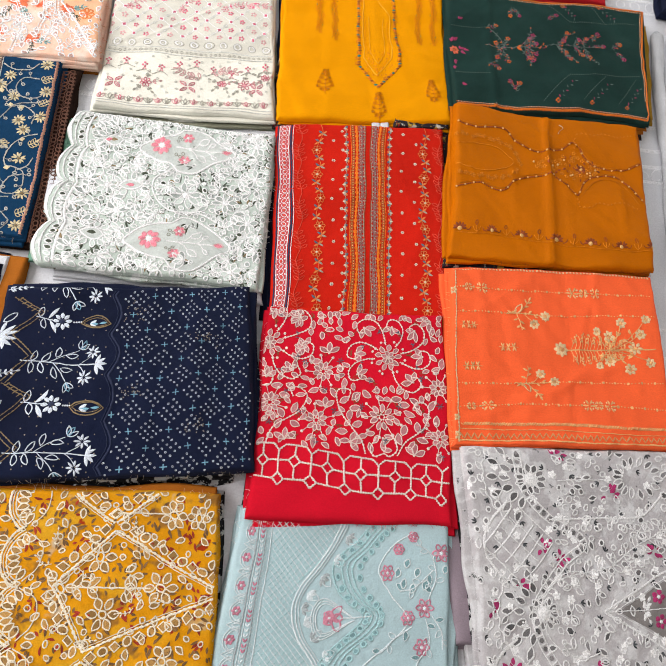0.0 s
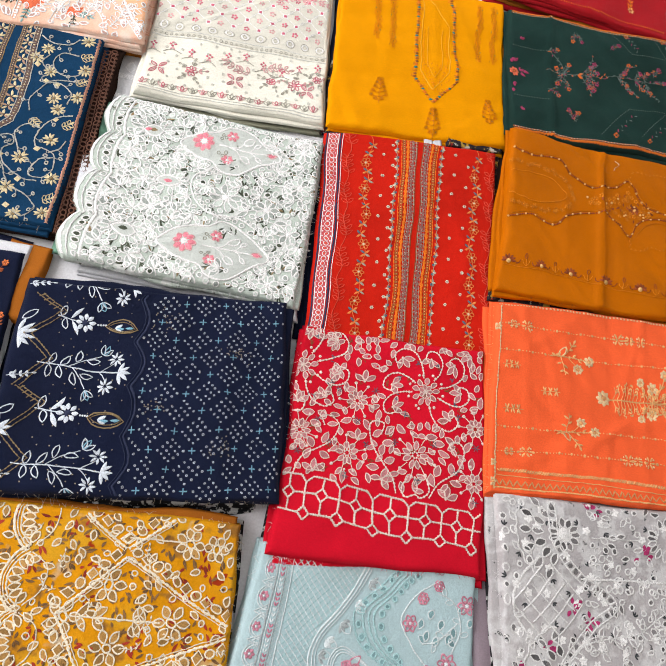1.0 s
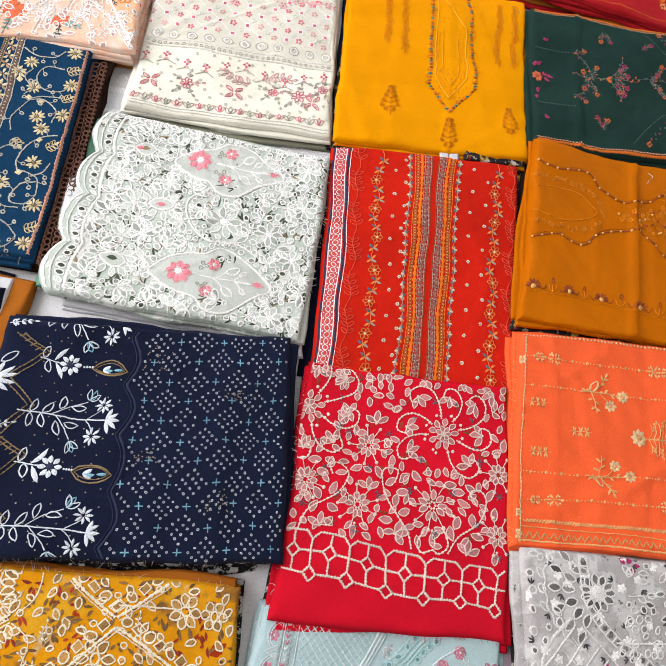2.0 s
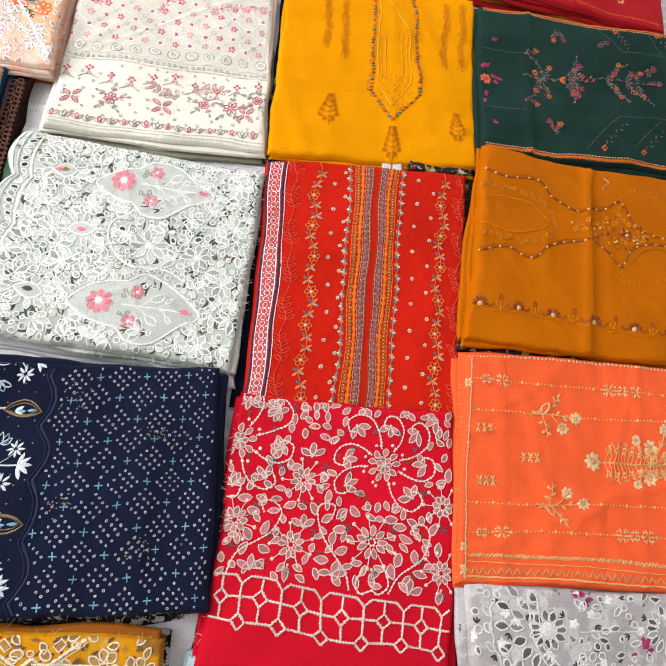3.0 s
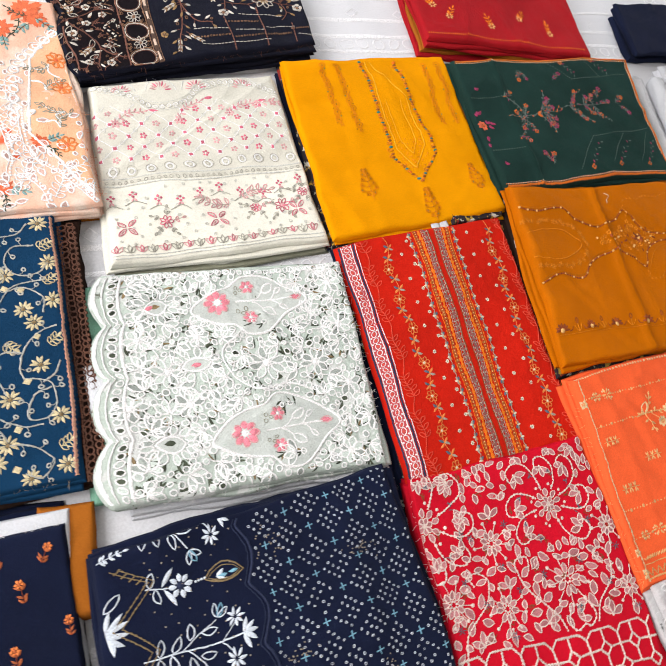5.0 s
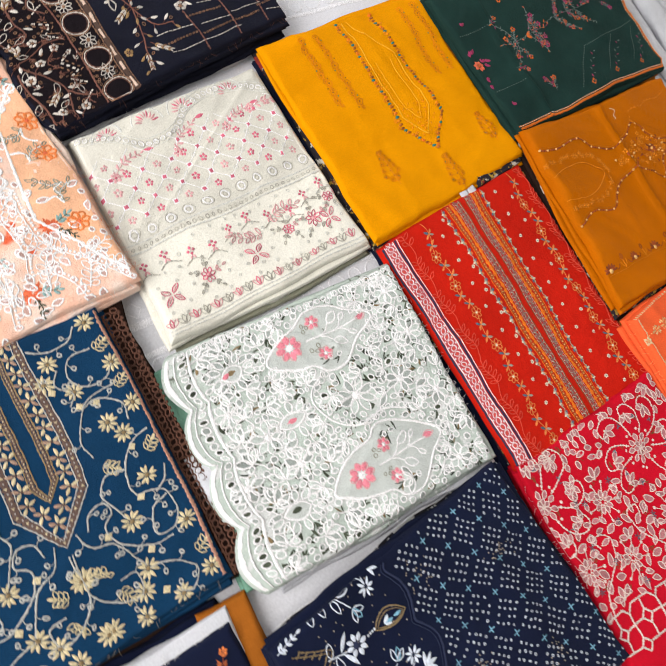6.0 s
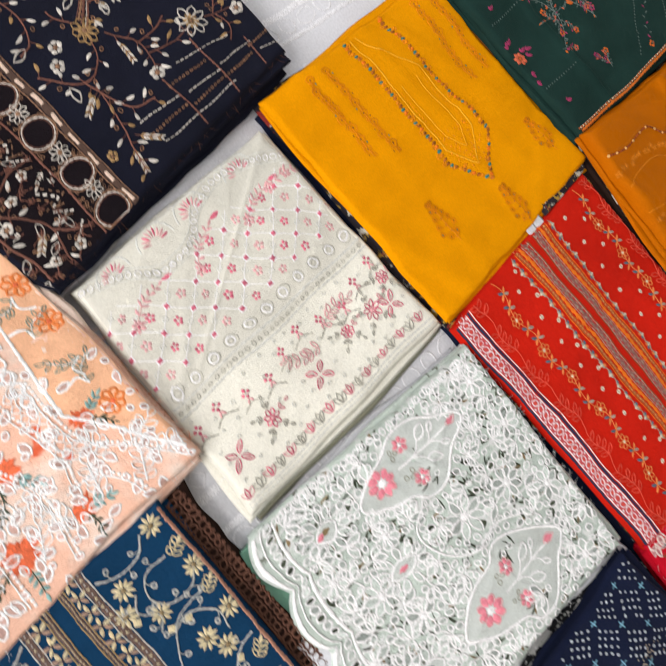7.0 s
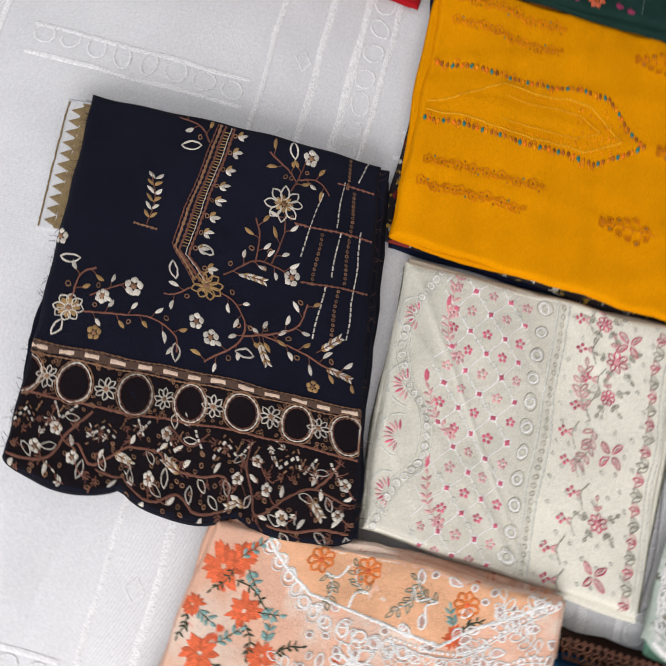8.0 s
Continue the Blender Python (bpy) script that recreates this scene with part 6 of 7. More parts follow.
def embroider_peach():
    s = Stitch(peach, peach_f, 12)
    W, CR, GR, TL, OR = ("white_embroidery", WHITE), ("coral_print", thread("coral_print", (0.84, 0.16, 0.06), 0.3)), ("stem_print", MOSS), ("teal_print", thread("dusty_teal_print", (0.24, 0.40, 0.38), 0.3)), ("orange_panel", cloth("apricot_panel", (0.90, 0.50, 0.30)))
    D = ("eyelet_shade", thread("peach_shade", (0.60, 0.38, 0.32), 0.35))
    cord = [(36.6, 33.0), (34.4, 30.4), (32.1, 26.8), (30.8, 19.0), (29.9, 12.6), (33.4, 7.7), (36.8, 1.7)]
    panel = path_(cord, 0.5)
    n_, m_ = len(panel), 12
    s.put(OR, np.concatenate([panel + (37.1 - panel.real) * k / m_ for k in range(m_ + 1)]), np.full(n_ * (m_ + 1), 0.0001), [(r * n_ + k, r * n_ + k + 1, (r + 1) * n_ + k + 1, (r + 1) * n_ + k) for r in range(m_) for k in range(n_ - 1)])
    s.line(("cord", WHITE), poly(cord, 0.3), 0.36, 0.0016, bead=0.2)
    for o in poly([(36.2, 32.6), (33.6, 29.6), (31.2, 27.2), (29.6, 24.4), (29.0, 20.6), (28.6, 16.0)], 1.35):
        s.ring(W, o, 0.6, 0.26, 10)
        s.ring(W, o - 0.2, 0.85, 0.12, 12)

    def carnation(x, y, r):
        for n_, k, l in ((15, 0, 1.0), (11, 20, 0.8), (8, 5, 0.55)):
            for j in range(n_):
                d = k + 360 * j / n_ + s.rng.uniform(-12, 12)
                s.leaf(CR, complex(x, y) + 0.1 * r * turn(d), d, r * l * s.rng.uniform(0.6, 1.1), r * 0.34, 0.0001)

    for x, y, r in ((33.1, 37.0, 2.6), (34.6, 35.2, 1.8), (29.4, 33.2, 1.9), (24.2, 36.0, 2.2), (20.0, 32.0, 2.0), (25.4, 30.0, 1.6), (15.5, 36.0, 2.2), (10.0, 33.0, 2.0), (28.6, 38.4, 1.3), (17.0, 27.6, 1.8), (12.0, 22.0, 2.0), (31.2, 11.0, 1.3), (22.6, 12.0, 1.8), (19.0, 5.0, 2.0), (26.0, 4.0, 1.4), (20.5, 20.0, 1.4)):
        carnation(x, y, r)
        d = s.rng.uniform(150, 330)
        s.sprig(GR, GR, complex(x, y) + r * 0.8 * turn(d), d, r * 1.7, 4, 0.7, 0.22, w=0.14, bend=15)
        s.sprig(GR, TL, complex(x, y) + r * 0.8 * turn(d + 70), d + 70, r * 1.2, 3, 0.9, 0.4, w=0.1)
    # side panel sprays
    for o, d in (((34.6, 26.0), 200), ((33.4, 21.0), 40), ((35.0, 16.6), 150), ((34.0, 13.6), 60)):
        s.sprig(W, ("grey_leaf", SAGE), o, d, 3.2, 4, 0.9, 0.36, eye=True, bend=25, w=0.16)
        s.line(W, path_([complex(*o), complex(*o) + 1.4 * turn(d + 60), complex(*o) + 2.4 * turn(d + 100)], 0.3), 0.26)
    for o in ((34.6, 10.4), (35.8, 27.0), (35.6, 21.8)):
        s.flower(("rust_flower", PEACH_THREAD), o, 1.4, 7, 0.9, True, CR, w=0.3)
    # dense eyelets toward the front
    s.flower(W, (26.2, 20.6), 2.5, 8, 1.2, True, W, w=0.24)
    for k in range(8):
        for j in range(2):
            s.line(W, poly([(27.4 + j * 1.1 + 0.5 * math.cos(a * 1.5708), 17.2 - k * 1.25 + 0.5 * math.sin(a * 1.5708)) for a in range(4)], 0.4, True), 0.2, closed=True)
    for c in ([(26.4, 17.6), (27.6, 10.0), (27.0, 6.4)], [(29.6, 17.6), (29.4, 12.0), (30.6, 8.4), (34.0, 5.0), (36.8, 0.6)], [(22.0, 14.0), (24.0, 8.0), (23.0, 1.0)], [(26.0, 6.0), (29.0, 5.6), (31.0, 3.0), (31.4, 0.6)], [(16, 16), (18, 9), (17, 1)]):
        for k, z in enumerate(path_(c, 0.5)):
            s.dot(W, z, 0.2)
        s.line(W, path_(c, 0.3) - 0.5, 0.16)
    for o, d in (((33.0, 5.6), 20), ((34.6, 3.6), -10), ((31.4, 6.6), 120), ((28.2, 3.6), 80), ((25.0, 9.0), 200), ((24.4, 3.4), 110), ((21.4, 8.0), 140), ((20.2, 3.0), 60), ((31.8, 1.6), 60), ((22.6, 17.4), 120), ((23.6, 25.4), 60), ((18.4, 13.4), 100)):
        s.sprig(W, W, o, d, 3.4, 3, 1.35, 0.75, eye=True, w=0.16)
    for p in s.scatter(1.25, 4.0, 36.8, 0.6, 26, [(34.4, 20, 4.6), (33.6, 13, 3.0), (34.4, 25.0, 3)], 2400):
        d = s.rng.uniform(0, 360)
        if s.rng.rand() < 0.6:
            s.eye(W, p, d, 1.5, 0.8, 0.22, D)
        else:
            s.ring(W, p, 0.36, 0.18, 8, D)
    s.finish()


embroider_peach()


def embroider_grey():
    s = Stitch(grey, grey_f, 13)
    W, M, K, D = ("white_embroidery", thread("soft_white_thread", (0.80, 0.79, 0.78), 0.08)), ("magenta_print", MAGENTA), ("leaf_print", thread("charcoal_print", (0.07, 0.075, 0.08), 0.4)), ("eyelet_shade", thread("grey_eyelet_net", (0.22, 0.21, 0.21), 0.6))
    for x, y in ((10.8, 22.1), (13.6, 19.9), (6.8, 16.6), (2.2, 13.5), (22.6, 29.7), (29.2, 21.5), (14, 35.6), (18, 5), (26, 3), (5, 5)):
        for k in range(7):
            d = s.rng.uniform(0, 360)
            s.leaf(M, complex(x, y) + s.rng.uniform(0, 0.9) * turn(d), d, 1.0, 0.6, 0.0001)
    for p in s.scatter(3.0, 0.6, 33, 0.6, 36.4, tries=500):
        d = s.rng.uniform(0, 360)
        for e in (-30, 10, 50):
            s.leaf(K, p, d + e, 0.8, 0.26, 0.0001)
        for j in range(5):
            s.leaf(("white_print", WHITE), p + 1.5 * turn(d + 180), d + 72 * j, 0.7, 0.5, 0.0001)
    avoid = []
    # rosette with a fan, twice
    for ox, oy in ((10.0, 31.9), (10.2, 12.6)):
        o = complex(ox, oy)
        s.flower(W, o, 2.4, 11, 0.95, True, W, inner=0.4, w=0.22, fill=D)
        s.ring(W, o, 0.5, 0.2)
        for r, l in ((3.0, 1.8), (4.9, 1.9)):
            for k in range(7):
                d = 112 + 22 * k
                s.eye(W, o + r * turn(d), d, l, 1.0, 0.24, D)
        s.line(W, path_([o + (7.1 + 0.35 * (k % 2)) * turn(108 + 8 * k) for k in range(19)], 0.3), 0.26)
        avoid.append((ox - 1.5, oy, 5.2))
    # ladder of square eyelets
    ladder = path_([(8.4, 36.4), (8.8, 30.5), (12.2, 26.0), (17.6, 22.4), (13.4, 19.0), (9.6, 14.2), (9.2, 10.0), (12.4, 4.8), (17, 1.5)], 0.3)
    for off in (-0.55, 0.55):
        t = np.gradient(ladder)
        s.line(W, ladder + 1j * off * t / np.abs(t), 0.22)
    for k in range(0, len(ladder) - 1, 4):
        t = ladder[k + 1] - ladder[k]
        t /= abs(t)
        s.line(W, np.array([ladder[k] - 0.5j * t, ladder[k], ladder[k] + 0.5j * t]), 0.26)
        s.blob(D, ladder[k] + 0.6 * t + 0.36 * np.exp(2j * np.pi * np.arange(6) / 6), 0.0001)
        avoid.append((ladder[k].real, ladder[k].imag, 0.9))
    # net panels
    for oy in (22.6, 3.0):
        o = complex(7.0, oy)
        for i in range(-3, 4):
            for sg in (1, -1):
                a = o + i * 1.45 * (1 + 1j * -sg) / 1.0
                pts = np.array([a + t * (1 + 1j * sg) for t in np.linspace(-4.2, 4.2, 22)])
                pts = np.array([z for z in pts if abs(z.real - o.real) + abs(z.imag - o.imag) < 5.8])
                if len(pts) > 2:
                    s.line(W, pts, 0.24, bead=0.2)
        s.line(W, path_([o + 6.2 * turn(100), o - 4.2 + 3.4j, o - 5.6, o - 4.0 - 3.6j, o + 6.2 * turn(262)], 0.3), 0.4, bead=0.2)
        avoid.append((7.0, oy, 5.6))
    # teardrop, square clusters, vine and arrow panel
    for k in range(16):
        d = 22.5 * k
        s.eye(W, complex(26.2, 32.4) + (2.6 + 0.9 * math.cos(radians(d))) * complex(math.cos(radians(d)), 0.62 * math.sin(radians(d))), d, 1.6, 0.8, 0.23, D if k % 3 else None)
    avoid.append((26.2, 32.4, 4.6))
    for x, y in ((15.6, 28.7), (10.6, 13.0), (13.4, 11.6), (27.0, 25.0), (25.6, 19.4)):
        for k in range(7):
            q = complex(x, y) + (1.35 * turn(60 * k) if k else 0)
            s.ring(W, q, 0.5, 0.22, 6, D if k % 2 else None)
        avoid.append((x, y, 2.0))
    s.line(W, path_([(12.1, 25.8), (18, 25.8), (24, 26.0), (28, 27.0), (31, 30)], 0.3), 0.3, bead=0.3)
    for x in np.arange(13, 30, 1.9):
        s.ring(W, (x, 24.6 + max(0, x - 24) * 0.2), 0.45, 0.26, 8, D if int(x) % 2 else None)
    s.line(W, path_([(14, 31.6), (18, 31.6), (22, 31.8)], 0.3), 0.18)
    vine = path_([(9.6, 14.4), (12.6, 17.0), (17, 18.0), (22, 19.2), (27, 22.4), (32, 25.4)], 0.3)
    s.line(W, vine, 0.2)
    for k in range(6, len(vine), 8):
        for sg in (-1, 1):
            s.eye(W, vine[k], math.degrees(np.angle(vine[k] - vine[k - 1])) + sg * 60, 1.8, 0.8, 0.23)
    s.line(W, np.array([complex(15.5, 12.6) + 5.6 * turn(a) for a in range(60, 301, 8)]), 0.2)
    s.line(W, poly([(33, 19.4), (19.8, 12.8), (33, 6.0)], 0.3), 0.36, bead=0.25)
    s.line(W, poly([(33, 18.4), (21.6, 12.8), (33, 7.0)], 0.3), 0.12)
    s.line(W, poly([(20.4, 12.8), (32.8, 13.0)], 0.3), 0.14)
    s.blob(("grey_panel", cloth("taupe_panel", (0.25, 0.23, 0.22))), poly([(22.2, 12.8), (33.2, 18.2), (33.2, 7.4)], 0.7, True), 0.0001, 0.0001)
    for x, y in ((29, 14.6), (29.4, 11.2)):
        s.flower(M, (x, y), 1.1, 5, 0.8, centre=W)
        s.sprig(W, W, (26.6, 12.8), 60 if y > 12.8 else -60, 1.4, 2, 0.9, 0.5)
    avoid.append((29, 12.8, 3.6))
    for p in s.scatter(1.3, 0.6, 33, 0.6, 36.2, avoid, 3000):
        d = s.rng.uniform(0, 360)
        if s.rng.rand() < 0.45:
            s.eye(W, p, d, 1.5, 0.75, 0.23, D if s.rng.rand() < 0.4 else None)
        else:
            s.ring(W, p, s.rng.uniform(0.34, 0.5), 0.26, 8, D if s.rng.rand() < 0.4 else None)
    s.finish()


embroider_grey()


def embroider_ice():
    s = Stitch(ice, ice_f, 14)
    W, P, T, G = ("white_embroidery", thread("ice_white_thread", (0.74, 0.82, 0.84), 0.1)), ("pink_embroidery", thread("dusty_pink_thread", (0.62, 0.25, 0.33), 0.25)), ("teal_embroidery", thread("aqua_thread", (0.42, 0.66, 0.68), 0.1)), ("silver_embroidery", thread("pewter_thread", (0.40, 0.45, 0.46), 0.2))
    D = ("eyelet_shade", thread("aqua_shade", (0.22, 0.38, 0.40), 0.3))
    H = s.h
    for k in range(9):
        y = 29.4 - 3.55 * k
        for r in (1.6, 1.3):
            s.line(W, np.array([complex(2.7, y) + r * turn(a) for a in range(90, 271, 15)]), 0.14)
        s.flower(P, (1.9, y), 0.7, 6, 0.5, centre=W)
        for r in (1.0, 0.6):
            s.line(W, poly([(2.7, y + 1.78 + r * 0.8), (2.7 - r * 1.6, y + 1.78), (2.7, y + 1.78 - r * 0.8)], 0.3), 0.15)
    for x, m, w in ((2.9, G, 0.26), (3.25, W, 0.12), (4.25, G, 0.14), (5.1, W, 0.16)):
        s.line(m, np.array([complex(x, y) for y in np.arange(0.3, H, 0.35)]), w, bead=0.25)
    for k, y in enumerate(np.arange(0.6, H, 0.62)):
        m = P if (k // 3) % 2 else W
        for e in (60, 120):
            s.leaf(m, (3.75, y), e, 0.62, 0.26)
        s.line(W, np.array([complex(4.3, y), complex(4.95, y + 0.3), complex(4.3, y + 0.6)]), 0.09)
    # net ground bounded by an ogee
    edge_ = path_([(15.6, 31), (14.4, 28.0), (12.6, 25.2), (10.6, 22.4), (9.6, 19.2), (10.8, 15.8), (13.6, 12.2), (15.6, 8), (15, 1)], 0.25)
    lim = lambda y: float(np.interp(-y, -edge_.imag, edge_.real))
    for i in range(-40, 46):
        for sg in (-1, 1):
            pts = np.array([complex(5.2 + i * 0.95 + sg * t, t) for t in np.arange(0.3, H, 0.5)])
            pts = pts[(pts.real > 5.2) & (pts.real < [lim(y) for y in pts.imag])]
            if len(pts) > 2:
                s.line(T if sg > 0 else W, pts, 0.14, 0.0006)
    for off, w in ((0, 0.26), (0.55, 0.2), (1.0, 0.12)):
        s.line(W, edge_ + off, w)
    for k in range(6, len(edge_) - 4, 11):
        d = math.degrees(np.angle(edge_[k + 1] - edge_[k])) + 90
        for e in (-50, -20, 20, 50):
            s.leaf(W if k % 2 else G, edge_[k] + 1.5 * turn(d), d + e, 1.2, 0.5)
        s.eye(W, edge_[k] + 1.4 * turn(d), d, 1.9, 1.1, 0.14)
    # tulip
    o = complex(15.2, 18.2)
    for r in (2.9, 2.5, 2.1):
        s.line(W, path_([o + 3.4 + 0j, o + r * turn(110), o - r * 0.9, o + r * turn(250), o + 3.4 - 0.2j], 0.3), 0.16)
    for e, l in ((60, 2.0), (-60, 2.0), (0, 1.4), (150, 1.3), (210, 1.3)):
        s.eye(P, o + 0.4, e, l, 1.1, 0.26)
    s.flower(P, o, 0.9, 6, 0.6, centre=W)
    s.line(W, poly([(16.5, 18.2), (21.0, 18.6)], 0.3), 0.22)
    # eyelet bands
    bands = ([(20.6, 30.4), (18.4, 28.2), (15.6, 25.2), (16.4, 22.2), (18.4, 20.2), (20.4, 18.6), (18.6, 16.0), (15.4, 13.0), (13.6, 9)], [(23.6, 30.4), (21.2, 28.0), (18.8, 25.0), (19.6, 22.0), (21.6, 20.0), (22.6, 18.6), (21.6, 16.4), (18.6, 13.0), (16.8, 9)])
    for b in bands:
        for z in path_(b, 1.05):
            s.ring(T, z, 0.38, 0.24, 10, D)
    for off in (0.7, 1.5, 2.2, -0.7):
        s.line(T, path_([(x + off, y) for x, y in bands[0]], 0.3), 0.26, bead=0.5)
    s.line(W, path_([(27.0, 30.2), (23.6, 27.6), (21.6, 24.6), (23.6, 21.4), (26.4, 17.8), (23.4, 14.6), (20.0, 11.4), (18, 6)], 0.3), 0.2)
    # flowering vine
    for x, y, r in ((23.0, 24.2, 1.1), (24.8, 27.4, 0.8), (26.4, 18.2, 1.0), (29.0, 19.6, 1.4), (28.6, 14.4, 1.2), (31.4, 27.2, 1.4), (27.0, 29.4, 0.8), (24.4, 8, 1.2), (30, 9, 1.0), (12, 5, 1.2)):
        s.flower(P, (x, y), r, 6, 0.7, True, W, w=0.24)
        s.flower(P, (x, y), r * 0.6, 6, 0.3)
    for c in ([(29.2, 18.2), (29.8, 15.0), (28.0, 12.0), (28.6, 8.0)], [(29.6, 20.8), (30.6, 24.0), (29.4, 27.4), (26.8, 28.4)], [(27.0, 17.0), (24.6, 15.6), (22.6, 13.6)], [(30.0, 18.8), (31.6, 16.4), (31.8, 14.0)], [(30.2, 24.6), (27.6, 22.4), (25.0, 21.8)], [(29.0, 11), (26, 9), (23, 5)]):
        pts = path_(c, 0.3)
        s.line(W, pts, 0.18)
        for k in range(3, len(pts), 5):
            s.eye(W, pts[k], math.degrees(np.angle(pts[k] - pts[k - 1])) + (60 if k % 2 else -60), 1.3, 0.7, 0.14, D if k % 3 == 0 else None)
    for x, y in ((24.4, 23.6), (26.0, 24.8), (27.6, 23.6), (25.4, 22.2), (26.8, 21.6), (28.8, 22.0), (31.8, 24.2)):
        s.eye(W, (x, y), 70, 1.3, 0.9, 0.2, D)
    s.finish()


embroider_ice()


def embroider_amber():
    s = Stitch(amber, amber_f, 15)
    W, D, R, K = ("cream_embroidery", thread("cream_cord", (0.90, 0.80, 0.62), 0.1)), ("eyelet_shade", thread("umber_net", (0.46, 0.25, 0.07), 0.45)), ("red_print", thread("brick_print", (0.36, 0.03, 0.012), 0.4)), ("brown_print", thread("umber_print", (0.24, 0.12, 0.04), 0.4))
    for p in s.scatter(1.5, 5, 36, 8, 34.6, tries=900):
        m = R if s.rng.rand() < 0.3 else K
        for j in range(4):
            d = s.rng.uniform(0, 360)
            s.leaf(m, p + s.rng.uniform(0, 0.8) * turn(d), d, s.rng.uniform(0.6, 1.4), 0.36, 0.0001)
    avoid = []
    runs = ([(36.2, 22.3), (22.6, 29.4)], [(22.6, 29.4), (15.2, 22.2)], [(15.2, 22.2), (20.0, 14.4)], [(20.0, 14.4), (36.2, 20.8)], [(22.6, 30.4), (28, 34.6)], [(22.4, 30.4), (17.0, 34.6)], [(20, 13.2), (12, 8)], [(20, 13.2), (28, 8)])
    for a, b in runs:
        a, b = complex(*a), complex(*b)
        nrm = 1j * (b - a) / abs(b - a)
        if abs(a + nrm - complex(25, 21.6)) < abs(a - nrm - complex(25, 21.6)):
            nrm = -nrm
        n_ = max(2, int(abs(b - a) / 0.35))
        for off, w, bd in ((0.0, 0.3, 0.4), (-0.4, 0.12, 0.0)):
            s.line(W, a + off * nrm + (b - a) * np.arange(n_ + 1) / n_, w, bead=bd)
        m_ = int(abs(b - a) / 1.5)
        for k in range(m_):
            q = a + (b - a) * (k + 0.5) / m_ + 1.05 * nrm
            d = math.degrees(np.angle(b - a))
            if k % 2:
                s.ring(W, q, 0.58, 0.22, 10, D)
            else:
                s.ring(W, q, 0.72, 0.22, 4, D)
            avoid.append((q.real, q.imag, 0.9))
    for x, y, r, n_ in ((20.8, 25.9, 2.2, 6), (22.0, 18.9, 2.2, 6), (29.3, 22.2, 2.3, 6), (16.2, 22.0, 2.0, 5), (30.2, 31.7, 2.0, 7), (33.8, 31.6, 1.7, 6), (30, 13, 2, 6), (12, 12, 2, 6)):
        s.flower(W, (x, y), r, n_, 1.0, True, None, inner=0.3, w=0.2, fill=D)
        s.ring(W, (x, y), 0.5, 0.24, 10)
        avoid.append((x, y, r + 0.3))
    s.line(W, poly([(17, 22.1), (28, 22.2)], 0.3), 0.2)
    for x, d in ((17.6, 50), (17.6, -50), (19.6, 40), (19.6, -40), (24.6, 60), (24.6, -60), (26, 120), (26, 240)):
        s.eye(W, (x, 22.1), d, 2.0, 0.8, 0.18, D)
    s.line(W, poly([(22.6, 31.8), (29, 31.8)], 0.3), 0.2)
    # scalloped chain
    for k in range(-1, 5):
        yc = 33.4 - 7.2 * k
        for r, w in ((4.4, 0.3), (4.0, 0.14), (3.6, 0.2)):
            s.line(W, np.array([complex(12.6, yc) + r * turn(a) for a in range(116, 245, 6)]), w, bead=0.2)
        for a in range(122, 242, 19):
            s.eye(W, complex(12.6, yc) + 1.9 * turn(a), a, 1.6, 0.85, 0.2, D)
            avoid.append((12.6 + 2.6 * math.cos(radians(a)), yc + 2.6 * math.sin(radians(a)), 1.0))
        s.line(W, path_([(11.2, yc + 3.2), (13.4, yc + 1.6), (13.2, yc - 1.2), (11.4, yc - 3.2)], 0.3), 0.16)
        avoid.append((10.0, yc, 2.4))
    for p in s.scatter(1.45, 4, 36, 6, 34.4, avoid, 2200):
        d = s.rng.uniform(0, 360)
        if s.rng.rand() < 0.6:
            s.eye(W, p, d, 1.35, 0.75, 0.19, D)
        else:
            s.ring(W, p, 0.36, 0.18, 8, D if s.rng.rand() < 0.5 else None)
    for k in range(14):
        q = complex(s.rng.uniform(8, 35), s.rng.uniform(10, 33))
        s.sprig(W, W, q, s.rng.uniform(0, 360), 2.2, 3, 0.5, 0.22, bend=25, w=0.1)
    s.finish()


embroider_amber()


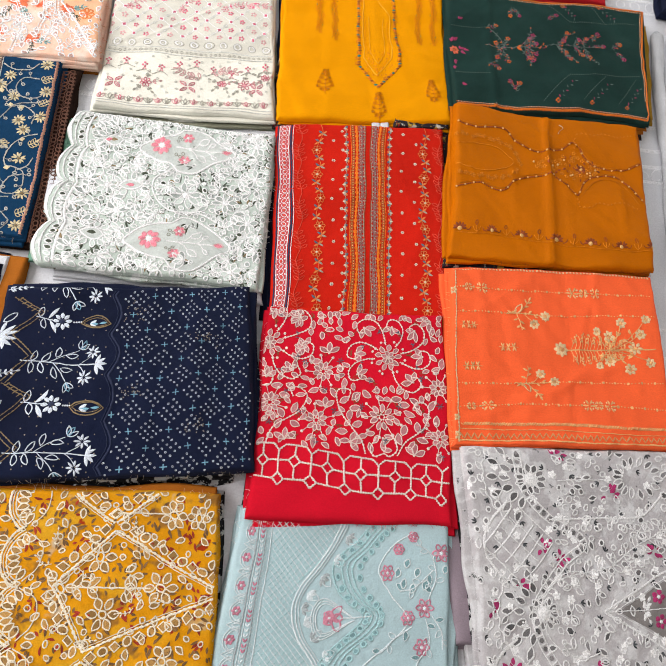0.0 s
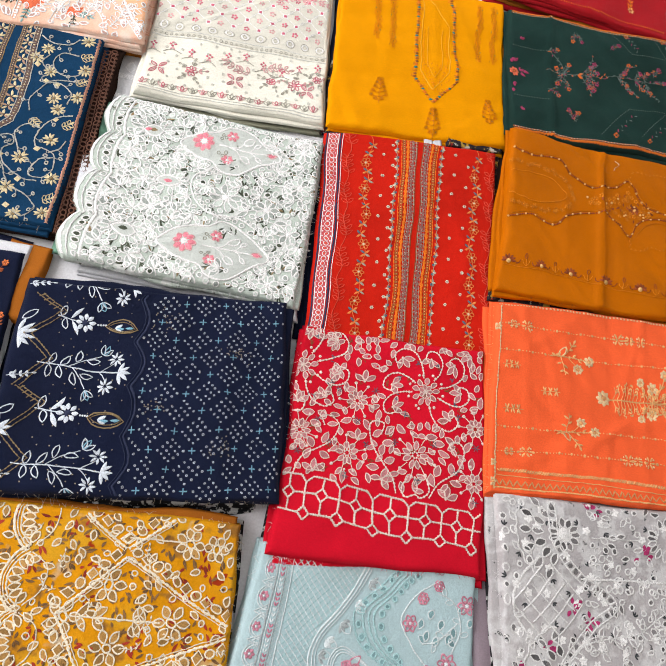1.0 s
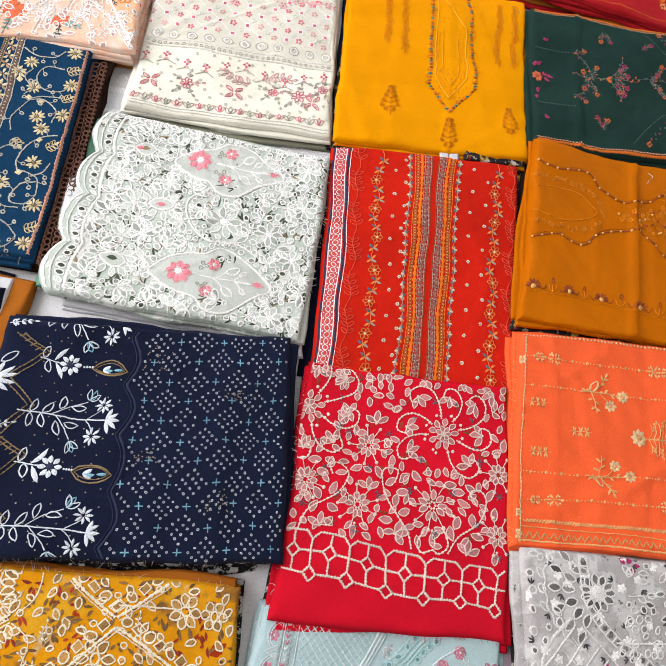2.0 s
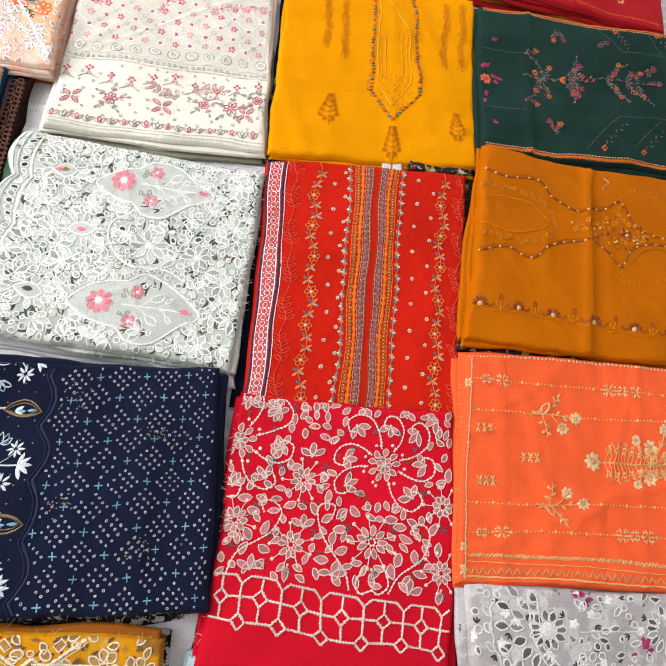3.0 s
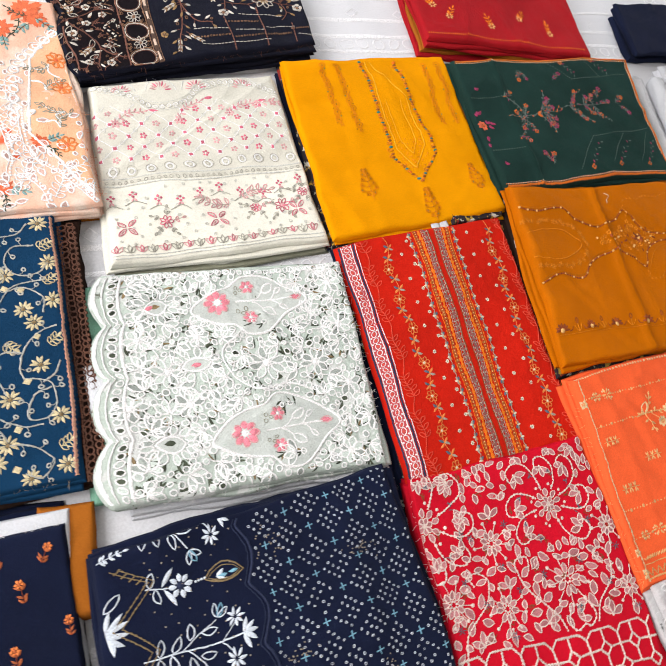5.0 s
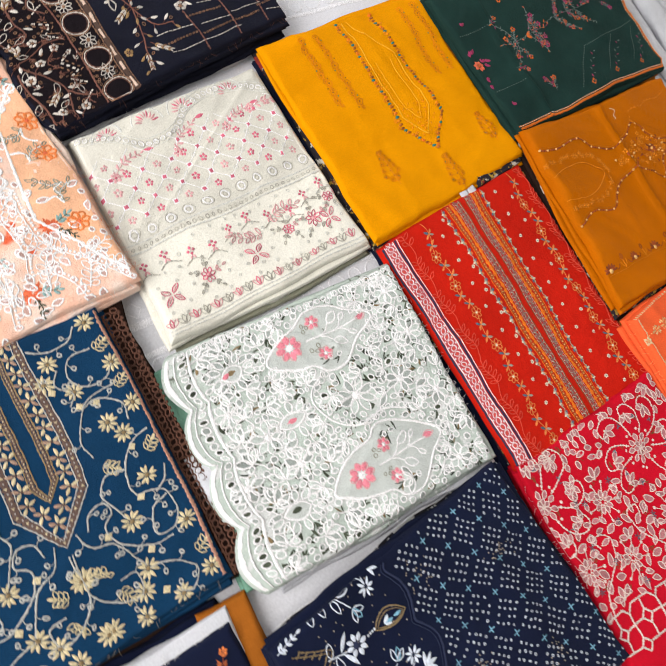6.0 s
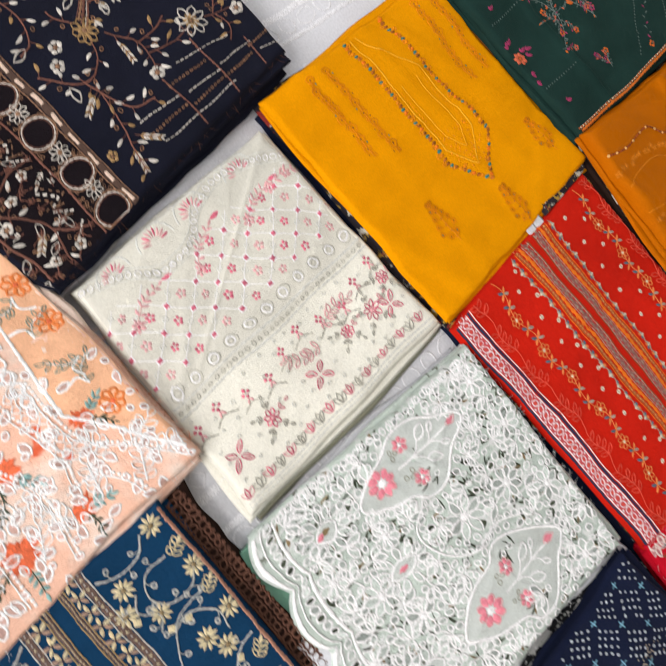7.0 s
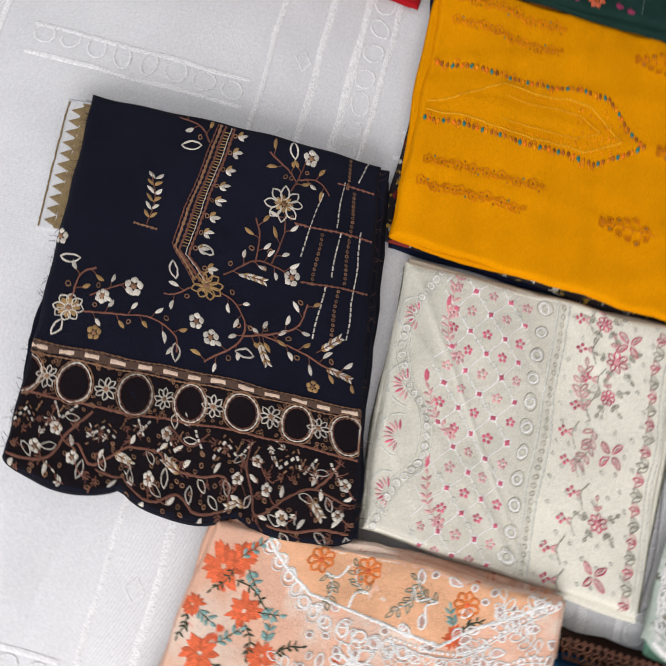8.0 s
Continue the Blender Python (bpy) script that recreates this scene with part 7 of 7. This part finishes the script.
def embroider_green():
    s = Stitch(green, green_f, 16)
    O, M, G, R, Y = ("orange_flower", thread("burnt_orange_thread", (0.60, 0.13, 0.015), 0.35)), ("magenta_flower", thread("pink_magenta_thread", (0.34, 0.035, 0.11), 0.35)), ("grey_stitch", thread("grey_green_thread", (0.11, 0.16, 0.145), 0.35)), ("red_flower", thread("coral_thread", (0.62, 0.13, 0.06), 0.3)), ("braid", thread("gold_braid", (0.72, 0.17, 0.015), 0.4))
    C = ("braid_picot", CREAM)
    # gold and orange braid on three sides
    for pts in (poly([(0.4, 29.2), (42.8, 29.2)], 0.3), poly([(42.8, 29.2), (42.6, 0.5)], 0.3), poly([(0.4, 0.5), (42.6, 0.5)], 0.3)):
        s.line(Y, pts, 0.42, 0.001, bead=0.3)
        for k, z in enumerate(pts):
            s.dot(C if k % 2 else O, z + (0.45j if z.imag < 5 else -0.45j if z.imag > 28.6 else -0.45), 0.13)
    s.flower(R, (1.2, 14.0), 1.1, 7, 0.7, centre=O)
    for x, y, d in ((2.4, 14.6, 20), (2.6, 13.8, -20), (3.4, 14.4, 0), (0.8, 16.0, 80), (1.4, 16.4, 50), (0.9, 11.6, -80), (0.6, 10.0, -90), (1.7, 4.8, 0), (2.2, 22.0, 30)):
        s.leaf(M, (x, y), d, 1.2, 0.6)
        s.leaf(M, (x, y), d + 45, 0.8, 0.4)
    for y in (8.0, 20.0):
        for x in np.arange(0.8, 8.0, 0.55):
            s.dot(G, (x, y + 0.06 * x), 0.13)

    def sprayed(x, y, d, r=1.0):
        o = complex(x, y)
        s.line(G, path_([o, o + 1.2 * r * turn(d + 10), o + 2.4 * r * turn(d)], 0.3), 0.09)
        for k in range(5):
            q = o + (0.5 + 0.45 * k) * r * turn(d + s.rng.uniform(-12, 12))
            for sg in (-1, 1):
                s.leaf((G, M, G, G, R)[s.rng.randint(5)], q, d + sg * 55, 0.62 * r, 0.24)
        s.flower((O, M, R)[s.rng.randint(3)], o + 2.6 * r * turn(d), 0.55 * r, 5, 0.42)

    for x, y, d in ((8.0, 20.2, 30), (8.0, 11.4, -30), (11.0, 14.6, 110), (11.0, 15.6, -110), (11.6, 15.6, 70), (11.6, 14.4, -70), (16.0, 15.8, 60), (16.0, 15.6, -60), (16.4, 15.7, 30), (16.4, 15.7, -30), (17.5, 16.4, 80), (17.5, 15.2, -80), (22.8, 17.0, 40), (22.8, 17.0, -30), (24.5, 18.4, 70), (24.4, 16.2, -60), (26.8, 17.6, 50), (26.8, 17.4, -40), (29.0, 17.9, 60), (29.0, 17.5, -60), (31.0, 17.8, 10), (31.4, 19.4, 60), (13.2, 4.4, 60), (13.6, 4.8, 120), (13.7, 27.0, -100), (14.2, 27.0, -60), (21.4, 24.0, 40), (35.0, 17.5, 30), (36.0, 17.0, -40)):
        sprayed(x, y, d)
    for c in ([(8.0, 16.0), (14.0, 15.7), (20.0, 16.2)], [(15.0, 15.7), (17.0, 18.4), (17.6, 20.6)], [(15.0, 15.6), (17.0, 13.0), (17.6, 11.2)], [(8.2, 20.4), (10.6, 18.6), (11.6, 16.0), (10.8, 13.4), (8.2, 11.0)], [(20.0, 16.8), (25.0, 17.4), (33.0, 17.6)], [(23.0, 17.2), (25.6, 20.0), (27.6, 21.2)], [(23.0, 17.0), (25.4, 14.6), (27.4, 13.2)], [(27.4, 17.5), (30.0, 20.0), (32.0, 21.4)], [(27.4, 17.4), (29.8, 15.0), (32.0, 13.6)]):
        pts = path_(c, 0.5)
        s.line(G, pts, 0.08)
        for k, z in enumerate(pts):
            s.leaf((G, M, G, R, G, O)[s.rng.randint(6)], z, s.rng.uniform(0, 360), 0.6, 0.24)
    s.leaf(O, (14.2, 15.6), 25, 1.5, 0.6)
    s.leaf(O, (14.2, 15.6), -25, 1.5, 0.6)
    for c in ([(19.5, 2.6), (25.4, 9.4), (41, 11.2)], [(21.5, 29.0), (26.4, 24.2), (41, 25.2)], [(28.4, 3.4), (33.0, 9.6)], [(36.2, 4.0), (40.0, 10)], [(31.0, 29), (34.6, 24.8)]):
        for z in poly(c, 0.5):
            s.dot(G, z, 0.12)
    for a, b in (((22.2, 2.6), (26.8, 8.2)), ((30.2, 2.8), (34.4, 8.8)), ((38, 3), (41.4, 8.6)), ((25, 28.4), (28, 25)), ((33, 28.6), (37, 25.6))):
        a, b = complex(*a), complex(*b)
        for k in range(9):
            q = a + (b - a) * k / 9
            s.leaf((G, M, G)[k % 3], q, math.degrees(np.angle(b - a)) + (50 if k % 2 else -50), 0.7, 0.26)
        s.flower(O, a, 0.55, 4, 0.5)
    s.finish()


embroider_green()


def embroider_small_things():
    s = Stitch(maroon, maroon_f, 17)
    for x, y in ((7.0, 6.0), (4.0, 9.0), (16, 5), (24, 8), (31, 5), (12, 14)):
        s.sprig(("stem", MUSTARD_THREAD), ("orange_flower", ORANGE_THREAD), (x, y), s.rng.uniform(30, 150), 2.6, 3, 1.0, 0.4)
        s.flower(("gold_flower", GOLD_LIGHT), (x, y), 0.9, 6, 0.4)
    for x in np.arange(0.5, 39, 0.5):
        s.leaf(("orange_flower", ORANGE_THREAD), (x, 1.0), 80, 0.5, 0.2)
    s.finish()
    s = Stitch(small_navy, small_navy_f, 18)
    for p in s.scatter(3.6, 2, 29, 1, 29, tries=300):
        d = s.rng.uniform(60, 120)
        s.sprig(("stem_print", thread("rust_print", (0.34, 0.07, 0.03), 0.3)), ("leaf_print", thread("brick_orange_print", (0.46, 0.12, 0.04), 0.35)), p, d, 1.5, 3, 0.75, 0.26, w=0.07)
        s.flower(("orange_print", PEACH_THREAD), p + 1.7 * turn(d), 0.55, 6, 0.3)
    s.finish()


embroider_small_things()


def weave_tablecloth():
    """Raised lace stripes and ring chains of the tablecloth."""
    s = Stitch(tablecloth, sheet, 19)
    L = ("lace_stripe", TABLE_THREAD)
    X, Y = (lambda x: (x + 1.5) * 100), (lambda y: (y + 1.5) * 100)
    for y0 in (-0.78, -0.32, 0.14, 0.60, 1.06, 1.52):
        for dy, w in ((0.0, 0.7), (0.037, 0.9), (0.078, 0.9), (0.135, 0.7)):
            s.line(L, poly([(X(-1.45), Y(y0 + dy)), (X(1.55), Y(y0 + dy + 0.02))], 4), w, 0.0009)
        for x in np.arange(-1.4, 1.5, 0.034):
            s.ring(("lace_ring", TABLE_THREAD), (X(x), Y(y0 + 0.018 + 0.0066 * (x + 1.5))), 1.25, 0.28, 10)
            if int(x / 0.034) % 3 == 0:
                s.ring(("lace_ring", TABLE_THREAD), (X(x), Y(y0 + 0.106)), 1.2, 0.28, 4)
    for x0 in (-1.1, -0.64, 0.05, 0.51, 0.97, 1.43):
        for y0 in (-0.62, -0.16, 0.30, 0.76, 1.22):
            for dx in (0.0, 0.036):
                s.line(L, poly([(X(x0 + dx), Y(y0)), (X(x0 + dx - 0.01), Y(y0 + 0.27))], 4), 0.6, 0.0009)
            for k in range(8):
                s.ring(("lace_ring", TABLE_THREAD), (X(x0 + 0.018), Y(y0 + 0.016 + 0.034 * k)), 1.2, 0.28, 10)
    s.finish()


weave_tablecloth()  # tablecloth_lace


def trim_black():
    s = Stitch(black, trim_f, 34)
    s.line(("gold_edge", GOLD), poly([(0.3, 1.3), (15.1, 1.3)], 0.3), 2.4, 0.0003)
    for x in np.arange(0.5, 14.6, 1.3):
        s.blob(("gold_triangle", GOLD), poly([(x, 2.4), (x + 1.25, 2.4), (x + 0.62, 3.7)], 0.4, True), 0.0004)
    s.line(("gold_edge", GOLD), poly([(0.3, 4.1), (15.1, 4.1)], 0.3), 0.2)
    s.finish()


trim_black()


def fringe(thing, fold, side, n, mat, seed):
    """Loose thread ends along one edge of a folded cloth."""
    rng = np.random.RandomState(seed)
    verts, faces = [], []
    out = {"front": (0, -1), "left": (-1, 0), "right": (1, 0), "back": (0, 1)}[side]
    for k in range(n):
        t = rng.uniform(0.02, 0.98)
        u, v = {"front": (t, 0.0), "back": (t, 1.0), "left": (0.0, t), "right": (1.0, t)}[side]
        x, y, z = fold.at(u, v)
        a = math.atan2(out[1], out[0]) + rng.uniform(-1.1, 1.1)
        long, bend = rng.uniform(0.004, 0.014), rng.uniform(-1.2, 1.2)
        base = len(verts)
        for j in range(4):
            s_ = j / 3
            px = x + long * s_ * math.cos(a + bend * s_) - out[0] * 0.002
            py = y + long * s_ * math.sin(a + bend * s_) - out[1] * 0.002
            pz = z - rng.uniform(0.0, 0.004) * s_ + 0.0006
            verts += [(px - 0.00022 * math.sin(a), py + 0.00022 * math.cos(a), pz), (px, py, pz + 0.0003), (px + 0.00022 * math.sin(a), py - 0.00022 * math.cos(a), pz)]
        for j in range(3):
            q = base + 3 * j
            faces += [(q, q + 3, q + 4, q + 1), (q + 1, q + 4, q + 5, q + 2)]
    tagged(mesh_part("loose_fringe", verts, faces, mat, thing), kind="stuff")


for k, (thing_, fold_, side_, n_, mat_) in enumerate(((black, black_f, "back", 160, BLACK), (peach, peach_f, "right", 140, PEACH), (blue, blue_f, "right", 160, DARKBROWN), (crimson, crimson_f, "front", 60, CRIMSON), (crimson, crimson_f, "left", 40, WHITE), (mustard, mustard_f, "front", 50, MAROON_THREAD), (navy, navy_f, "front", 60, GREY_THREAD), (amber, amber_f, "right", 60, CREAM), (amber, amber_f, "back", 40, CREAM), (grey, grey_f, "left", 60, WHITE), (mint, mint_f, "right", 90, WHITE), (mint, mint_f, "front", 60, WHITE), (orange, orange_f, "left", 40, GOLD_LIGHT), (blue, blue_f, "front", 60, GREY_THREAD), (ivory, ivory_f, "left", 50, WHITE), (ivory, ivory_f, "back", 50, WHITE), (ice, ice_f, "left", 40, WHITE), (peach, peach_f, "front", 50, WHITE), (peach, peach_f, "right", 40, PEACH_THREAD), (small_navy, small_navy_f, "back", 90, WHITE), (red, red_f, "right", 40, RED_THREAD), (black, black_f, "front", 60, BRONZE))):
    fringe(thing_, fold_, side_, n_, mat_, 200 + k)
